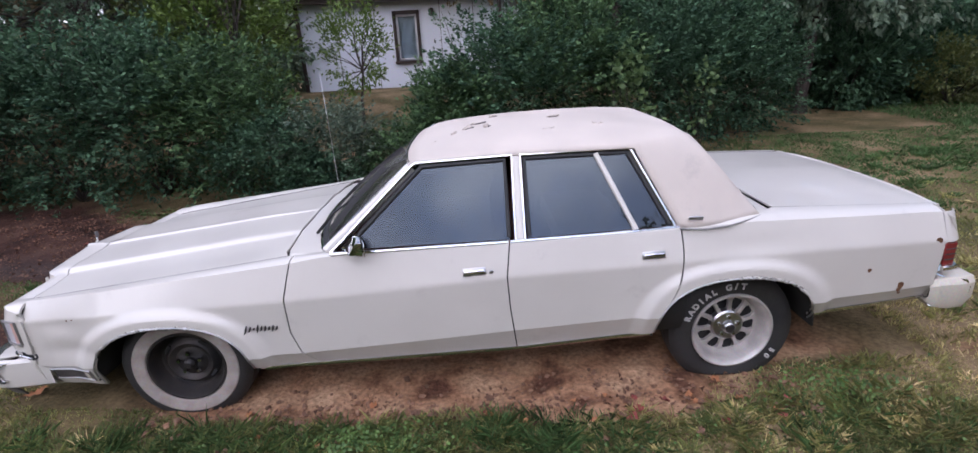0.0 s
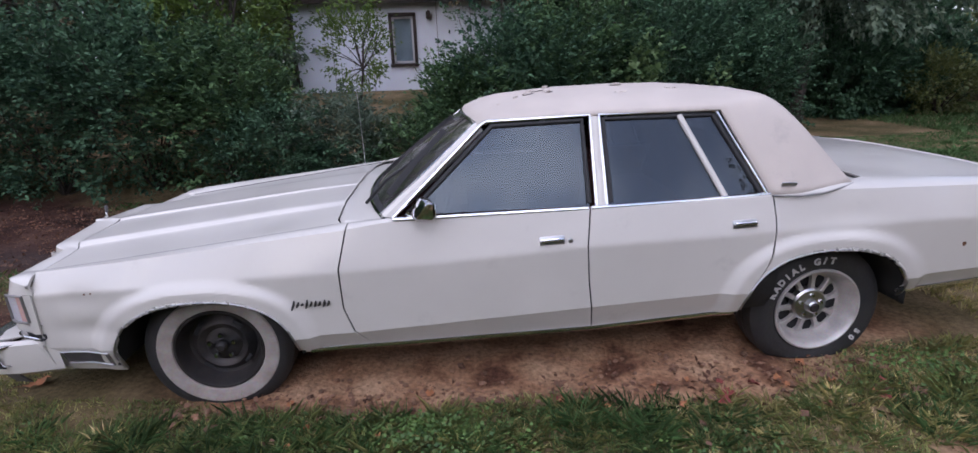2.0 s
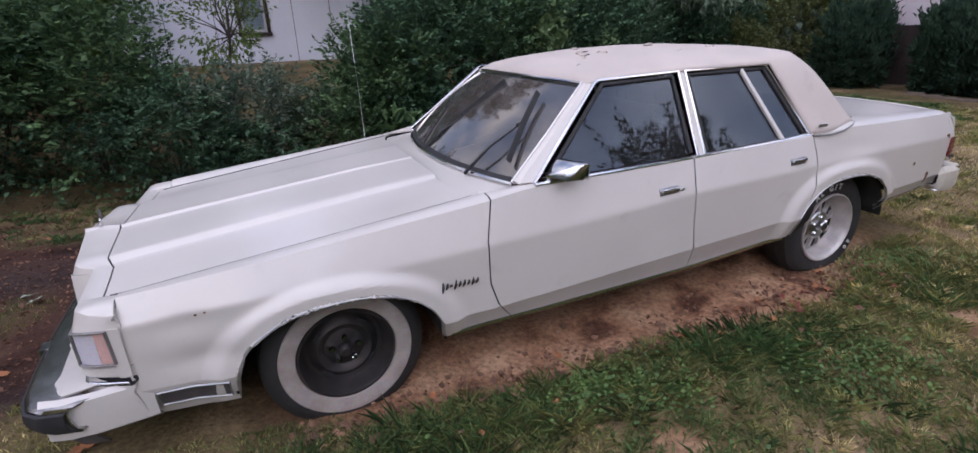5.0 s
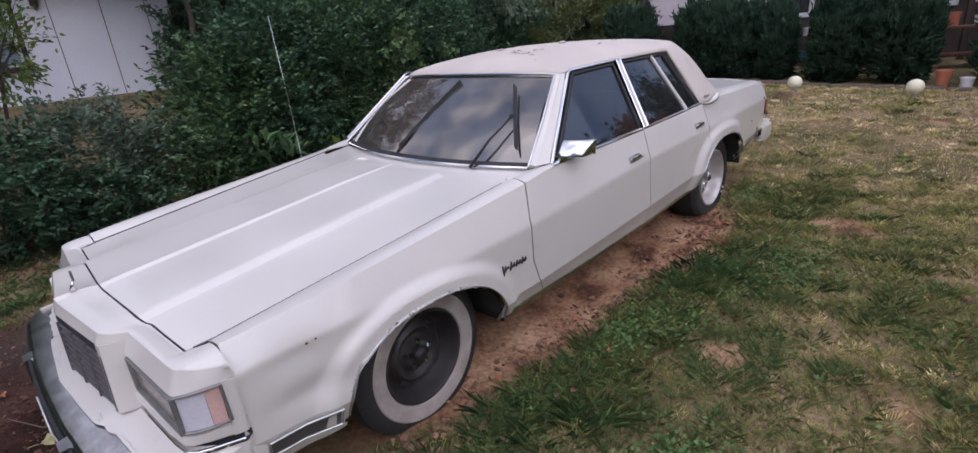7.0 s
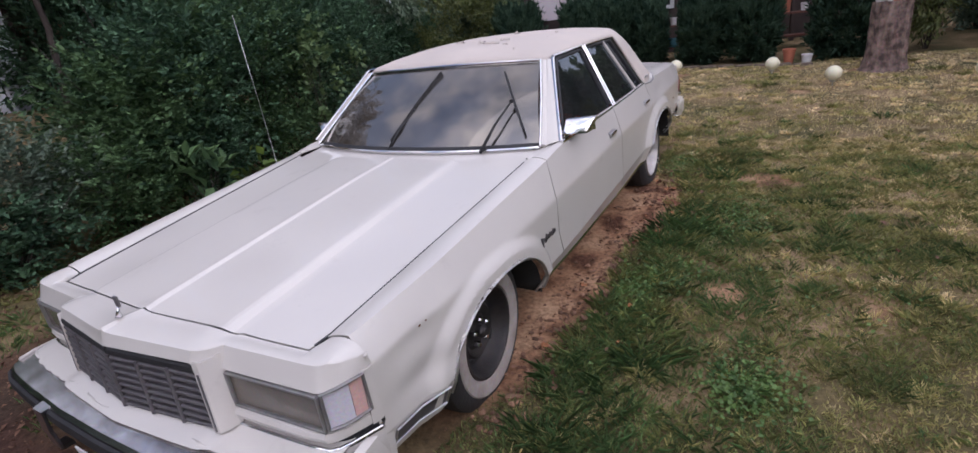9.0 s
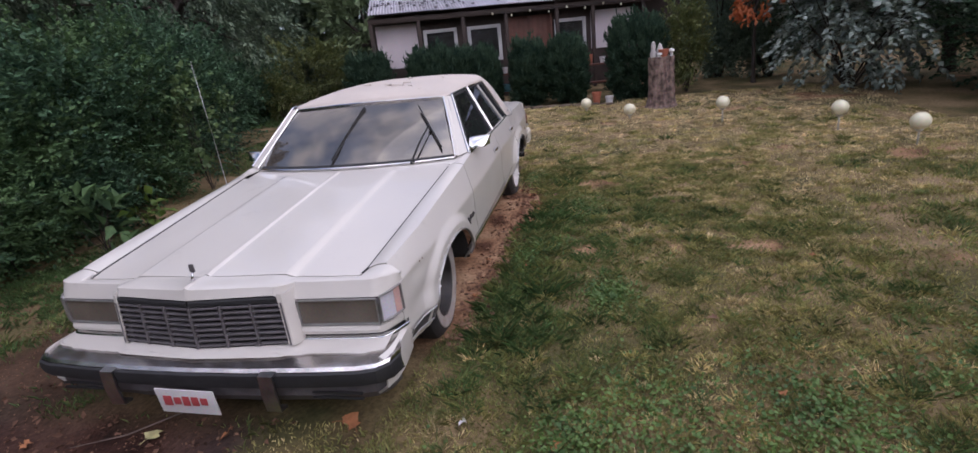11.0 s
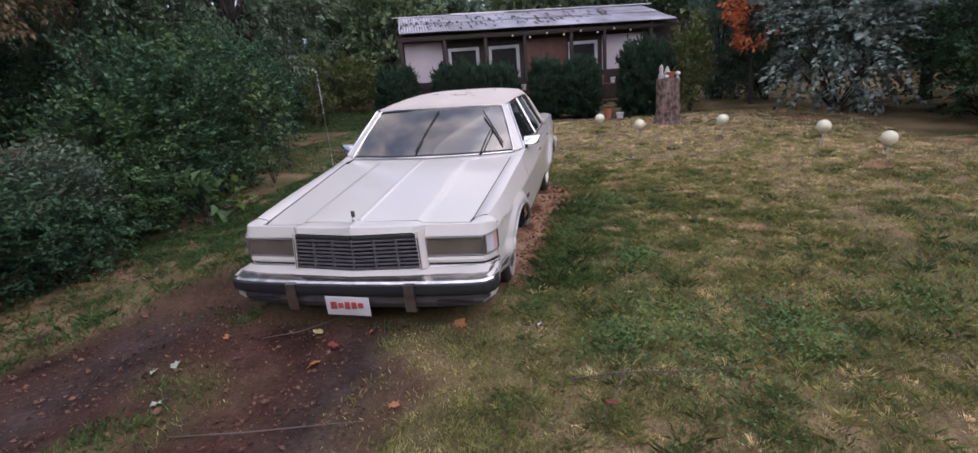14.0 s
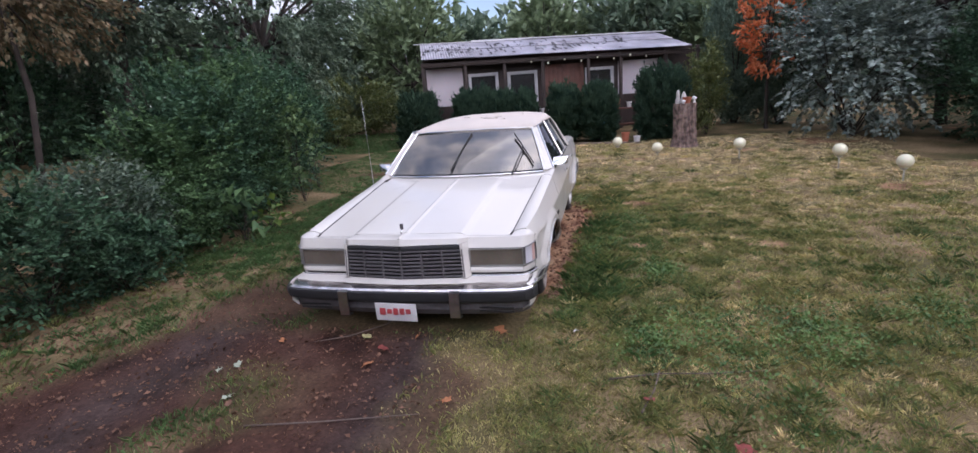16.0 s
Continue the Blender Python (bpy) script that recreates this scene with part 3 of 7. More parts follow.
def brow_z(y):
    return float(np.interp(abs(y), [0, 0.015, 0.41, 0.445, 0.48, 0.80, 0.87, 0.915], [0.690, 0.676, 0.668, 0.664, 0.655, 0.655, 0.660, 0.640]))


ys = [0, 0.012, 0.05, 0.2, 0.35, 0.41, 0.43, 0.45, 0.47, 0.50, 0.6, 0.7, 0.764, 0.770, 0.78, 0.79, 0.80, 0.82, 0.84, 0.855, 0.87, 0.88, 0.888, 0.895, 0.901, 0.906, 0.910, 0.912, 0.9137, 0.9146, 0.915]
rows = []
for y in [-v for v in ys[:0:-1]] + ys:
    a = abs(y)
    hx = at(HOOD_FRONT, min(a, 0.77)) - 0.007
    if a > 0.768:
        hx = -0.704
    hz = hood_z(hx, min(a, 0.76)) if a <= 0.768 else float(np.interp(a, [0.77, 0.79, 0.81, 0.84, 0.865, 0.885, 0.90, 0.912], [0.657, 0.667, 0.673, 0.677, 0.676, 0.669, 0.658, 0.642]))
    fx, bz = front_x(y), brow_z(y)
    lowz = 0.632 if a < 0.43 else float(np.interp(a, [0.43, 0.47, 0.87, 0.91], [0.60, 0.585, 0.583, 0.592]))
    edge = (fx + min(0.034 if a > 0.46 else 0.022, (hx - fx) * 0.45), bz + 0.004)
    row = [(hx, y, hz), (hx - 0.004, y, hz - 0.001)]
    for k in (0.35, 0.7, 0.96):
        row.append((hx + (edge[0] - hx) * k, y, hz + (edge[1] - hz) * k + 0.003 * math.sin(k * math.pi)))
    row += [(edge[0] - 0.003, y, edge[1] - 0.002), (fx + 0.008, y, lowz + 0.012), (fx + 0.004, y, lowz + 0.003), (fx + 0.007, y, lowz)]
    rows.append(row)
header = part("header_panel", shell(rows, 0.012), M_PAINT, car, sharp=24)

# Body side between header and lower nose, round the lamps.
for sign in (-1, 1):
    ysl = [0.462, 0.62, 0.78, 0.845, 0.865, 0.885, 0.90, 0.912, 0.922]
    xs2 = [-0.88, -0.872, -0.862, -0.852, -0.835, -0.80, -0.765, -0.735, -0.712]
    rows = [[(x + 0.02, sign * (y - 0.004), 0.455), (x - 0.004, sign * y, 0.445), (x - 0.010, sign * y, 0.43), (x - 0.004, sign * y, 0.412), (x + 0.01, sign * (y - 0.003), 0.404)] for x, y in zip(xs2, ysl)]
    part("lamp_ledge", shell(rows, 0.008), M_PAINT, car)
    rows = [[(x + 0.02, sign * (y - 0.004), 0.404), (x + 0.022, sign * (y - 0.006), 0.385), (x - 0.0, sign * y, 0.372)] for x, y in zip(xs2, ysl)]
    part("lamp_slot", shell(rows, 0.006), M_BLACK, car)
    pts = [(x - 0.002, sign * (y + 0.002), 0.387) for x, y in zip(xs2, ysl)]
    part("slot_trim", strip(pts, 0.010, 0.006, (-1, sign * 0.3, 0)), M_CHROME, car)
    # Upright beside the grille.
    rows = [[(-0.935 - 0.0, sign * 0.425, z), (-0.93, sign * 0.445, z), (-0.90, sign * 0.462, z), (-0.86, sign * 0.466, z)] for z in (0.64, 0.55, 0.45, 0.39)]
    rows = [[(x - (0.64 - z) * 0.05, y + sign * (0.64 - z) * 0.06, z) for x, y, z in r] for r in rows]
    part("grille_upright", shell(rows, 0.008), M_PAINT, car)
    # Fender corner that carries the side marker.
    rows = [[(-0.740, sign * 0.9175, z), (-0.722, sign * 0.924, z), (-0.70, sign * 0.926, z)] for k, z in enumerate((0.60, 0.55, 0.45, 0.41))]
    part("corner_post", shell(rows, 0.008), M_PAINT, car)
    rows = []
    for x, y in zip(xs2 + [-0.70], ysl + [0.924]):
        rows.append([(x, sign * y, 0.372), (x - 0.012, sign * y, 0.345), (x + 0.0, sign * (y - 0.004), 0.30), (x + 0.015, sign * (y - 0.02), 0.215)])
    part("front_lower_panel", shell(rows[3:], 0.008), M_PAINT, car)

# Headlamps behind flat covers, with wrapped side markers.
for sign in (-1, 1):
    lamp = part("headlamp", shell([[(-0.868 + 0.02 * u, sign * (0.475 + 0.375 * u), z) for z in (0.452, 0.515, 0.578)] for u in (0, 0.5, 1)], 0.01), M_LAMP, car, "clouded flat headlamp cover")
    fr = [(-0.872, sign * 0.475, 0.455), (-0.872, sign * 0.475, 0.577), (-0.852, sign * 0.85, 0.577), (-0.852, sign * 0.85, 0.455), (-0.872, sign * 0.475, 0.455)]
    for a, b in zip(fr, fr[1:]):
        part("bezel", strip([a, b], 0.010, 0.008, (-1, 0, 0)), M_TRIMDARK, lamp, "tarnished lamp bezel")
    mk = part("marker_lamp", shell([[(x, sign * y, z) for z in (0.468, 0.53, 0.588)] for x, y in ((-0.848, 0.862), (-0.815, 0.887), (-0.781, 0.9025))], 0.008), M_LENS_W, car, "clear front of the side marker")
    part("amber_lens", shell([[(x, sign * y, z) for z in (0.470, 0.53, 0.590)] for x, y in ((-0.780, 0.903), (-0.762, 0.910), (-0.742, 0.916))], 0.008), M_LENS_A, mk, "faded amber lens")
    fr = [(-0.85, sign * 0.862, 0.463), (-0.85, sign * 0.862, 0.587), (-0.82, sign * 0.887, 0.590), (-0.79, sign * 0.903, 0.593), (-0.74, sign * 0.921, 0.596), (-0.735, sign * 0.922, 0.47), (-0.79, sign * 0.903, 0.464), (-0.82, sign * 0.887, 0.463), (-0.85, sign * 0.862, 0.463)]
    part("marker_frame", strip(fr, 0.009, 0.007, (-0.5, sign, 0)), M_TRIMDARK, mk)
    # Cornering lamp low in the fender.
    cl = part("cornering_lamp", shell([[(x, sign * (side_y(x, z) + 0.004), z) for z in (0.245, 0.275, 0.305)] for x in (-0.645, -0.53, -0.42)], 0.01), M_GRILLE, car, "dark ribbed cornering lamp")
    fr = [(x, sign * (side_y(x, z) + 0.006), z) for x, z in ((-0.65, 0.238), (-0.65, 0.31), (-0.53, 0.311), (-0.413, 0.312), (-0.413, 0.24), (-0.53, 0.239), (-0.65, 0.238))]
    part("lamp_frame", strip(fr, 0.007, 0.005, (0, sign, 0)), M_DULL, cl)

# Grille.
grille = empty("grille", "grey plastic slotted grille", "")
grille.parent = car


def grille_x(y, z):
    return float(np.interp(abs(y), [0, 0.44], [-0.968, -0.918])) - (0.63 - z) * 0.05


bm = shell([[(grille_x(y, z) + 0.03, y, z) for z in (0.39, 0.63)] for y in (-0.44, 0, 0.44)], 0.006)
part("backing", bm, M_BLACK, grille)
for z, hgt in [(0.612, 0.030)] + [(0.404 + k * 0.0262, 0.013) for k in range(8)]:
    for sign in (-1, 1):
        pts = [(grille_x(y, z), sign * y, z) for y in (0.004, 0.22, 0.435 + (0.63 - z) * 0.05)]
        part("bar", strip(pts, hgt, 0.012, (-1, 0, 0)), M_BLACK if z > 0.6 else M_GRILLE, grille)
for y in (-0.435, -0.29, -0.145, 0.0, 0.145, 0.29, 0.435):
    part("divider", strip([(grille_x(y, z) - 0.003, y * (1 + (0.63 - z) * 0.12), z) for z in (0.395, 0.6)], 0.013, 0.014, (-1, 0, 0)), M_GRILLE, grille)


# Front bumper.
def bump_x(y):
    return float(np.interp(abs(y), [0, 0.3, 0.6, 0.8, 0.88, 0.925, 0.945], [-1.10, -1.095, -1.075, -1.055, -1.03, -0.98, -0.90]))


by = [0, 0.15, 0.3, 0.45, 0.6, 0.7, 0.8, 0.85, 0.88, 0.905, 0.925, 0.938, 0.945]
by = [-v for v in by[:0:-1]] + by
bumper = part("front_bumper", shell([[(bump_x(y) + 0.11, y * 0.955, 0.367), (bump_x(y) + 0.05, y * 0.98, 0.364), (bump_x(y) + 0.014, y, 0.358), (bump_x(y), y, 0.346), (bump_x(y) - 0.004, y, 0.325), (bump_x(y), y, 0.30), (bump_x(y) + 0.012, y, 0.268), (bump_x(y) + 0.05, y * 0.97, 0.25)] for y in by], 0.008), M_BUMPER, car, "scratched chrome front bumper")
# Black band over the chrome face paints in its reflection of dark ground.
part("dark_reflection", shell([[(bump_x(y) - 0.004, y * 1.003, 0.344), (bump_x(y) - 0.014, y * 1.005, 0.338), (bump_x(y) - 0.017, y * 1.006, 0.305), (bump_x(y) - 0.008, y * 1.005, 0.275), (bump_x(y) + 0.02, y * 1.0, 0.256)] for y in by], 0.008), M_BLACK, bumper, "black band standing for dark ground reflected in the chrome")
part("valance", shell([[(bump_x(y) + 0.045, y * 0.965, 0.262), (bump_x(y) + 0.04, y * 0.965, 0.20), (bump_x(y) + 0.07, y * 0.95, 0.155)] for y in by], 0.008), M_GRILLE, bumper, "dark grey lower valance")
for s in (-1, 1):
    for dz in (0.215, 0.19):
        part("vent_slot", boxed((bump_x(0.66) + 0.038, s * 0.68, dz), (0.014, 0.24, 0.010), 0.003), M_BLACK, bumper)
    g = part("bumper_guard", shell([[(-1.092 + 0.01, s * 0.41 + w, 0.35), (-1.118, s * 0.41 + w * 0.9, 0.345), (-1.122, s * 0.41 + w * 0.9, 0.26), (-1.112, s * 0.41 + w * 0.95, 0.165), (-1.07, s * 0.41 + w, 0.16)] for w in (-0.038, -0.03, 0.03, 0.038)], 0.012), M_DULL, bumper, "chrome bumper guard")
    # Painted end of the bumper that runs back to the wheel opening.
    rows = [[(x, s * (y - 0.02), 0.375), (x, s * y, 0.36), (x, s * (y + 0.004), 0.30), (x, s * (y - 0.002), 0.22), (x, s * (y - 0.05), 0.185)] for x, y in ((-0.99, 0.905), (-0.93, 0.924), (-0.85, 0.928), (-0.75, 0.918), (-0.66, 0.905))]
    part("bumper_end", shell(rows, 0.01), M_PAINT, bumper, "painted bumper end filler")
# Filler panel between grille and bumper.
by2 = [v for v in np.linspace(-0.885, 0.885, 90)]
rows = [[(front_x(y) + 0.03 - 0.03 * (abs(y) < 0.45), y, 0.392), (front_x(y) - 0.02, y, 0.384), ((front_x(y) + bump_x(y)) / 2, y, 0.374), (bump_x(y) + 0.095 + 0.025 * nz(y, 0, 4, 3) + 0.012 * nz(y, 0, 17, 5), y * 1.0, 0.373), (bump_x(y) + 0.115, y, 0.33)] for y in by2]
part("filler_panel", shell(rows, 0.008), M_PAINT, car, "cracked white filler above the bumper")
plate = part("licence_plate", boxed((-1.115, 0.018, 0.20), (0.006, 0.302, 0.135), 0.002, pose(0, 0, 0, 1.5, -6, 0)), M_PLATE, car, "white plate with a red word shape")
for i, (y0, w, h) in enumerate(((0.114, 0.044, 0.052), (0.064, 0.036, 0.036), (0.018, 0.036, 0.050), (-0.028, 0.036, 0.046), (-0.074, 0.036, 0.036))):
    part("red_bar", boxed((-1.121, y0, 0.207), (0.004, w, h), 0.003), M_PLATE_RED, plate)

# Hood ornament.
orn = part("hood_ornament", tubed([(-0.905, 0.0, 0.70), (-0.90, 0.0, 0.722), (-0.895, 0, 0.735)], [0.012, 0.006, 0.005], 10), M_CHROME, car, "small upright chrome hood ornament")
part("emblem", boxed((-0.893, 0.0, 0.755), (0.008, 0.026, 0.040), 0.004), M_GRILLE, orn)

# ---- greenhouse ----
TILT = (0.888 - 0.69) / (1.255 - 0.862)


def house_y(z):
    return 0.888 - (z - 0.862) * TILT


def pane(pts, sign, name, mat, parent, out=0.0):
    """A flat pane from (x, z) corners on the side of the cabin."""
    bm = bmesh.new()
    bm.faces.new([bm.verts.new((x, sign * (house_y(z) + out), z)) for x, z in pts])
    thicken(bm, 0.004)
    return part(name, bm, mat, parent, smooth=False)


for sign in (-1, 1):
    dz = [o for o in car.children if o.name.startswith("front_door")][0 if sign < 0 else 1]
    rz = [o for o in car.children if o.name.startswith("rear_door")][0 if sign < 0 else 1]
    gl = pane([(0.95, 0.868), (1.375, 1.238), (1.806, 1.248), (1.803, 0.870)], sign, "door_glass", M_GLASS, dz, -0.012)
    gr = pane([(1.895, 0.872), (1.897, 1.250), (2.262, 1.252), (2.435, 0.884)], sign, "door_glass", M_GLASS, rz, -0.012)
    gq = pane([(2.455, 0.884), (2.285, 1.252), (2.425, 1.252), (2.628, 0.890)], sign, "quarter_glass", M_GLASS, rz, -0.012)

    def rail(name, pts, width, mat, parent, out=0.004, depth=0.010):
        return part(name, strip([(x, sign * (house_y(z) + out), z) for x, z in pts], width, depth, (0, sign, 0.5)), mat, parent)

    # Black rubber inside, chrome outside.
    rail("weatherstrip", [(0.985, 0.884), (1.372, 1.232), (1.80, 1.242), (1.800, 0.884)], 0.022, M_BLACK, dz, -0.004)
    rail("weatherstrip", [(1.902, 0.884), (1.902, 1.244), (2.27, 1.246), (2.44, 1.246), (2.62, 0.898)], 0.022, M_BLACK, rz, -0.004)
    rail("window_trim", [(0.90, 0.862), (1.322, 1.240), (1.345, 1.252), (1.838, 1.264), (1.832, 0.870)], 0.016, M_CHROME, dz)
    rail("window_trim", [(1.880, 0.874), (1.882, 1.264), (2.42, 1.268), (2.455, 1.258), (2.645, 0.885)], 0.016, M_CHROME, rz)
    rail("belt_moulding", [(0.90, 0.858), (1.35, 0.862), (1.79, 0.866)], 0.016, M_CHROME, dz, 0.008)
    rail("belt_moulding", [(1.805, 0.867), (2.3, 0.876), (2.66, 0.888)], 0.016, M_CHROME, rz, 0.008)
    rail("divider_bar", [(2.272, 1.25), (2.445, 0.884)], 0.026, M_PAINT, rz, 0.0)
    rail("centre_pillar", [(1.857, 0.872), (1.859, 1.256)], 0.036, M_PAINT, car, 0.0)
    # Screen pillar with trim.
    part("screen_pillar", strip([(0.86, sign * 0.815, 0.842), (1.09, sign * 0.74, 1.03), (1.315, sign * 0.655, 1.222)], 0.055, 0.018, (-0.45, sign, 0.35)), M_PAINT, car)
    rows = []
    for t in np.linspace(0, 1, 7):
        a = Vector((0.845, 0.79, 0.842)).lerp(Vector((1.315, 0.625, 1.232)), t)
        zz = 0.866 + (1.240 - 0.866) * t
        b2 = Vector((0.905 + (1.325 - 0.905) * t, house_y(zz) + 0.002, zz))
        mid = a.lerp(b2, 0.5) + Vector((-0.008, 0.012, 0.006))
        rows.append([(p.x, sign * p.y, p.z) for p in (a, mid, b2)])
    part("pillar_cover", shell(rows, 0.006), M_PAINT, car)
    part("pillar_trim", strip([(0.838, sign * 0.800, 0.848), (1.07, sign * 0.722, 1.04), (1.305, sign * 0.632, 1.236)], 0.013, 0.014, (-0.8, sign * 0.5, 0.6)), M_CHROME, car)

# Vinyl roof with the rear pillars, one covering.
bm = bmesh.new()
rows = []
roof_xs = list(np.linspace(1.285, 2.47, 24)) + list(np.linspace(2.47, 2.80, 9))[1:]
for x in roof_xs:
    ye = float(np.interp(x, [1.28, 1.33, 2.3, 2.47, 2.765, 2.805], [0.645, 0.688, 0.705, 0.712, 0.60, 0.575]))
    ze = float(np.interp(x, [1.28, 1.33, 1.9, 2.47, 2.60, 2.765, 2.805], [1.236, 1.255, 1.270, 1.273, 1.294, 1.316, 1.298]))
    zc = float(np.interp(x, [1.28, 1.31, 1.36, 1.5, 1.8, 2.2, 2.5, 2.72, 2.77, 2.805], [1.246, 1.272, 1.298, 1.330, 1.358, 1.370, 1.365, 1.350, 1.338, 1.302]))
    row = []
    for k in range(29):
        s = -1 + 2 * k / 28
        a = abs(s)
        y = ye * math.copysign(1 - (1 - a) ** 1.25, s) if a > 0 else 0
        z = ze + (zc - ze) * (1 - a ** 3.2)
        xb = x + (0.045 * (a ** 2) if x < 1.36 else 0) - 0.03 * (1 if x < 1.30 else 0)
        row.append((xb, y, z + 0.0025 * nz(x * 3, y * 3, 2, 9)))
    rows.append(row)
grid(bm, rows)
for end, sign in ((0, -1), (-1, 1)):
    columns = []
    for k in range(9):
        u = k / 8
        row = rows[-9 + k]
        p0, before = Vector(row[end]), Vector(row[1 if end == 0 else -2])
        b = Vector((2.66, sign * 0.893, 0.884)).lerp(Vector((3.095, sign * 0.836, 0.914)), u)
        b += Vector((0, sign * 0.024 * math.sin(u * math.pi), -0.012 * math.sin(u * math.pi)))
        way = b - p0
        t0 = way.lerp((p0 - before).normalized() * way.length, 0.15 + 0.5 * u)
        t1 = way
        column = [p0]
        for i in range(1, 15):
            t = i / 14
            h1, h2, h3, h4 = 2 * t ** 3 - 3 * t ** 2 + 1, t ** 3 - 2 * t ** 2 + t, 3 * t ** 2 - 2 * t ** 3, t ** 3 - t ** 2
            column.append(p0 * h1 + t0 * h2 + b * h3 + t1 * h4)
        columns.append(column)
    for dx, dy, dz in ((0.010, 0.030, 0.0), (-0.028, 0.055, -0.006)):
        columns.append([p + Vector((dx, -sign * dy, dz)) for p in columns[8]])
    grid(bm, columns)
bmesh.ops.remove_doubles(bm, verts=bm.verts, dist=0.0012)
bmesh.ops.recalc_face_normals(bm, faces=bm.faces)
if max(bm.faces, key=lambda f: f.calc_center_median().z).normal.z < 0:
    bmesh.ops.reverse_faces(bm, faces=bm.faces)
thicken(bm, 0.012)
roof = part("roof", bm, M_VINYL, car, "peeling cream vinyl roof covering the rear pillars", sharp=62)
for sign in (-1, 1):
    pts = [(2.66, 0.899, 0.884), (2.78, 0.916, 0.880), (2.90, 0.907, 0.886), (2.98, 0.888, 0.897), (3.05, 0.864, 0.906), (3.095, 0.840, 0.910)]
    part("vinyl_trim", strip([(x, sign * y, z) for x, y, z in pts], 0.009, 0.006, (0, sign, 0.6)), M_TRIMDARK, roof)
    part("pillar_badge", boxed((2.74, sign * 0.893, 0.934), (0.072, 0.010, 0.022), 0.004, pose(0, 0, 0, sign * -24, 2, 0)), M_DULL, roof, "small dull badge")
# Torn and blistered places in the vinyl.
M_TEAR = shader("bare_backing_under_vinyl", (0.075, 0.062, 0.055), 0.9, 0, 0.4, 60, 200, 0.3)


def roof_top(x, y):
    return float(np.interp(x, [1.36, 1.5, 1.8, 2.2, 2.5], [1.298, 1.330, 1.358, 1.370, 1.364])) - 0.092 * abs(y / 0.69) ** 3.0


rnd = random.Random(4)
for x, y, length, wide, turn in ((1.64, -0.17, 0.13, 0.010, 70), (1.70, -0.06, 0.11, 0.014, 40), (1.74, -0.20, 0.07, 0.008, 100), (1.50, -0.47, 0.15, 0.006, 12), (1.60, -0.50, 0.10, 0.006, -8), (1.44, -0.42, 0.06, 0.006, 40),
                                 (1.86, -0.50, 0.09, 0.004, 5), (2.08, -0.44, 0.08, 0.004, 20), (1.80, 0.18, 0.10, 0.008, 60), (2.15, -0.10, 0.07, 0.006, 15), (2.35, -0.40, 0.06, 0.004, -10), (1.55, -0.30, 0.05, 0.005, 80)):
    c, d = math.cos(radians(turn)), math.sin(radians(turn))
    rip, flap = [], []
    for k in range(9):
        t = k / 8 - 0.5
        u, v = length * t, 0.3 * length * (4 * t * t) + 0.012 * rnd.uniform(-1, 1)
        hw = wide * max(0.12, math.cos(t * math.pi)) * rnd.uniform(0.6, 1.5)
        def at_roof(v2, lift):
            px, py = x + u * c - v2 * d, y + u * d + v2 * c
            return (px, py, roof_top(px, py) + lift)
        rip.append([at_roof(v - hw, 0.0035), at_roof(v, 0.004), at_roof(v + hw, 0.0035)])
        flap.append([at_roof(v + hw, 0.004), at_roof(v + hw * 1.8, 0.010 + 0.006 * rnd.random()), at_roof(v + hw * 3.2, 0.004)])
    tear = part("torn_vinyl", shell(rip, 0.002), M_TEAR, roof, "dark tear in the vinyl")
    part("lifted_flap", shell(flap, 0.002), M_VINYL, tear)

# Windscreen, backlight and their trim.
rows = []
for i in range(13):
    s = -1 + 2 * i / 12
    b = Vector((0.715 + 0.135 * abs(s) ** 2.2, 0.795 * s, 0.836))
    t = Vector((1.255 + 0.055 * abs(s) ** 2.2, 0.625 * s, 1.243 - 0.012 * abs(s) ** 2))
    rows.append([b.lerp(t, k / 8) + Vector((-0.018, 0, 0.012)) * math.sin(k / 8 * math.pi) for k in range(9)])
screen = part("windscreen", shell(rows, 0.004), M_SCREEN, car, "dusty windscreen")
part("screen_trim", strip([r[-1] + Vector((-0.004, 0, 0.004)) for r in rows], 0.017, 0.012, (-0.7, 0, 0.7)), M_CHROME, screen)
part("screen_trim", strip([r[0] + Vector((-0.006, 0, 0.004)) for r in rows], 0.020, 0.012, (-0.7, 0, 0.7)), M_CHROME, screen)
part("screen_seal", strip([r[0].lerp(r[-1], 0.02) + Vector((0.004, 0, 0.008)) for r in rows], 0.03, 0.003, (-0.7, 0, 0.7)), M_BLACK, screen)
rows = [[Vector((3.16 - 0.06 * abs(s) ** 2, 0.76 * s, 0.918)).lerp(Vector((2.80, 0.55 * s, 1.305)), k / 6) for k in range(7)] for s in np.linspace(-1, 1, 9)]
back = part("backlight", shell(rows, 0.004), M_GLASS, car)
part("back_trim", strip([r[0] for r in rows], 0.02, 0.012, (0.7, 0, 0.7)), M_CHROME, back)

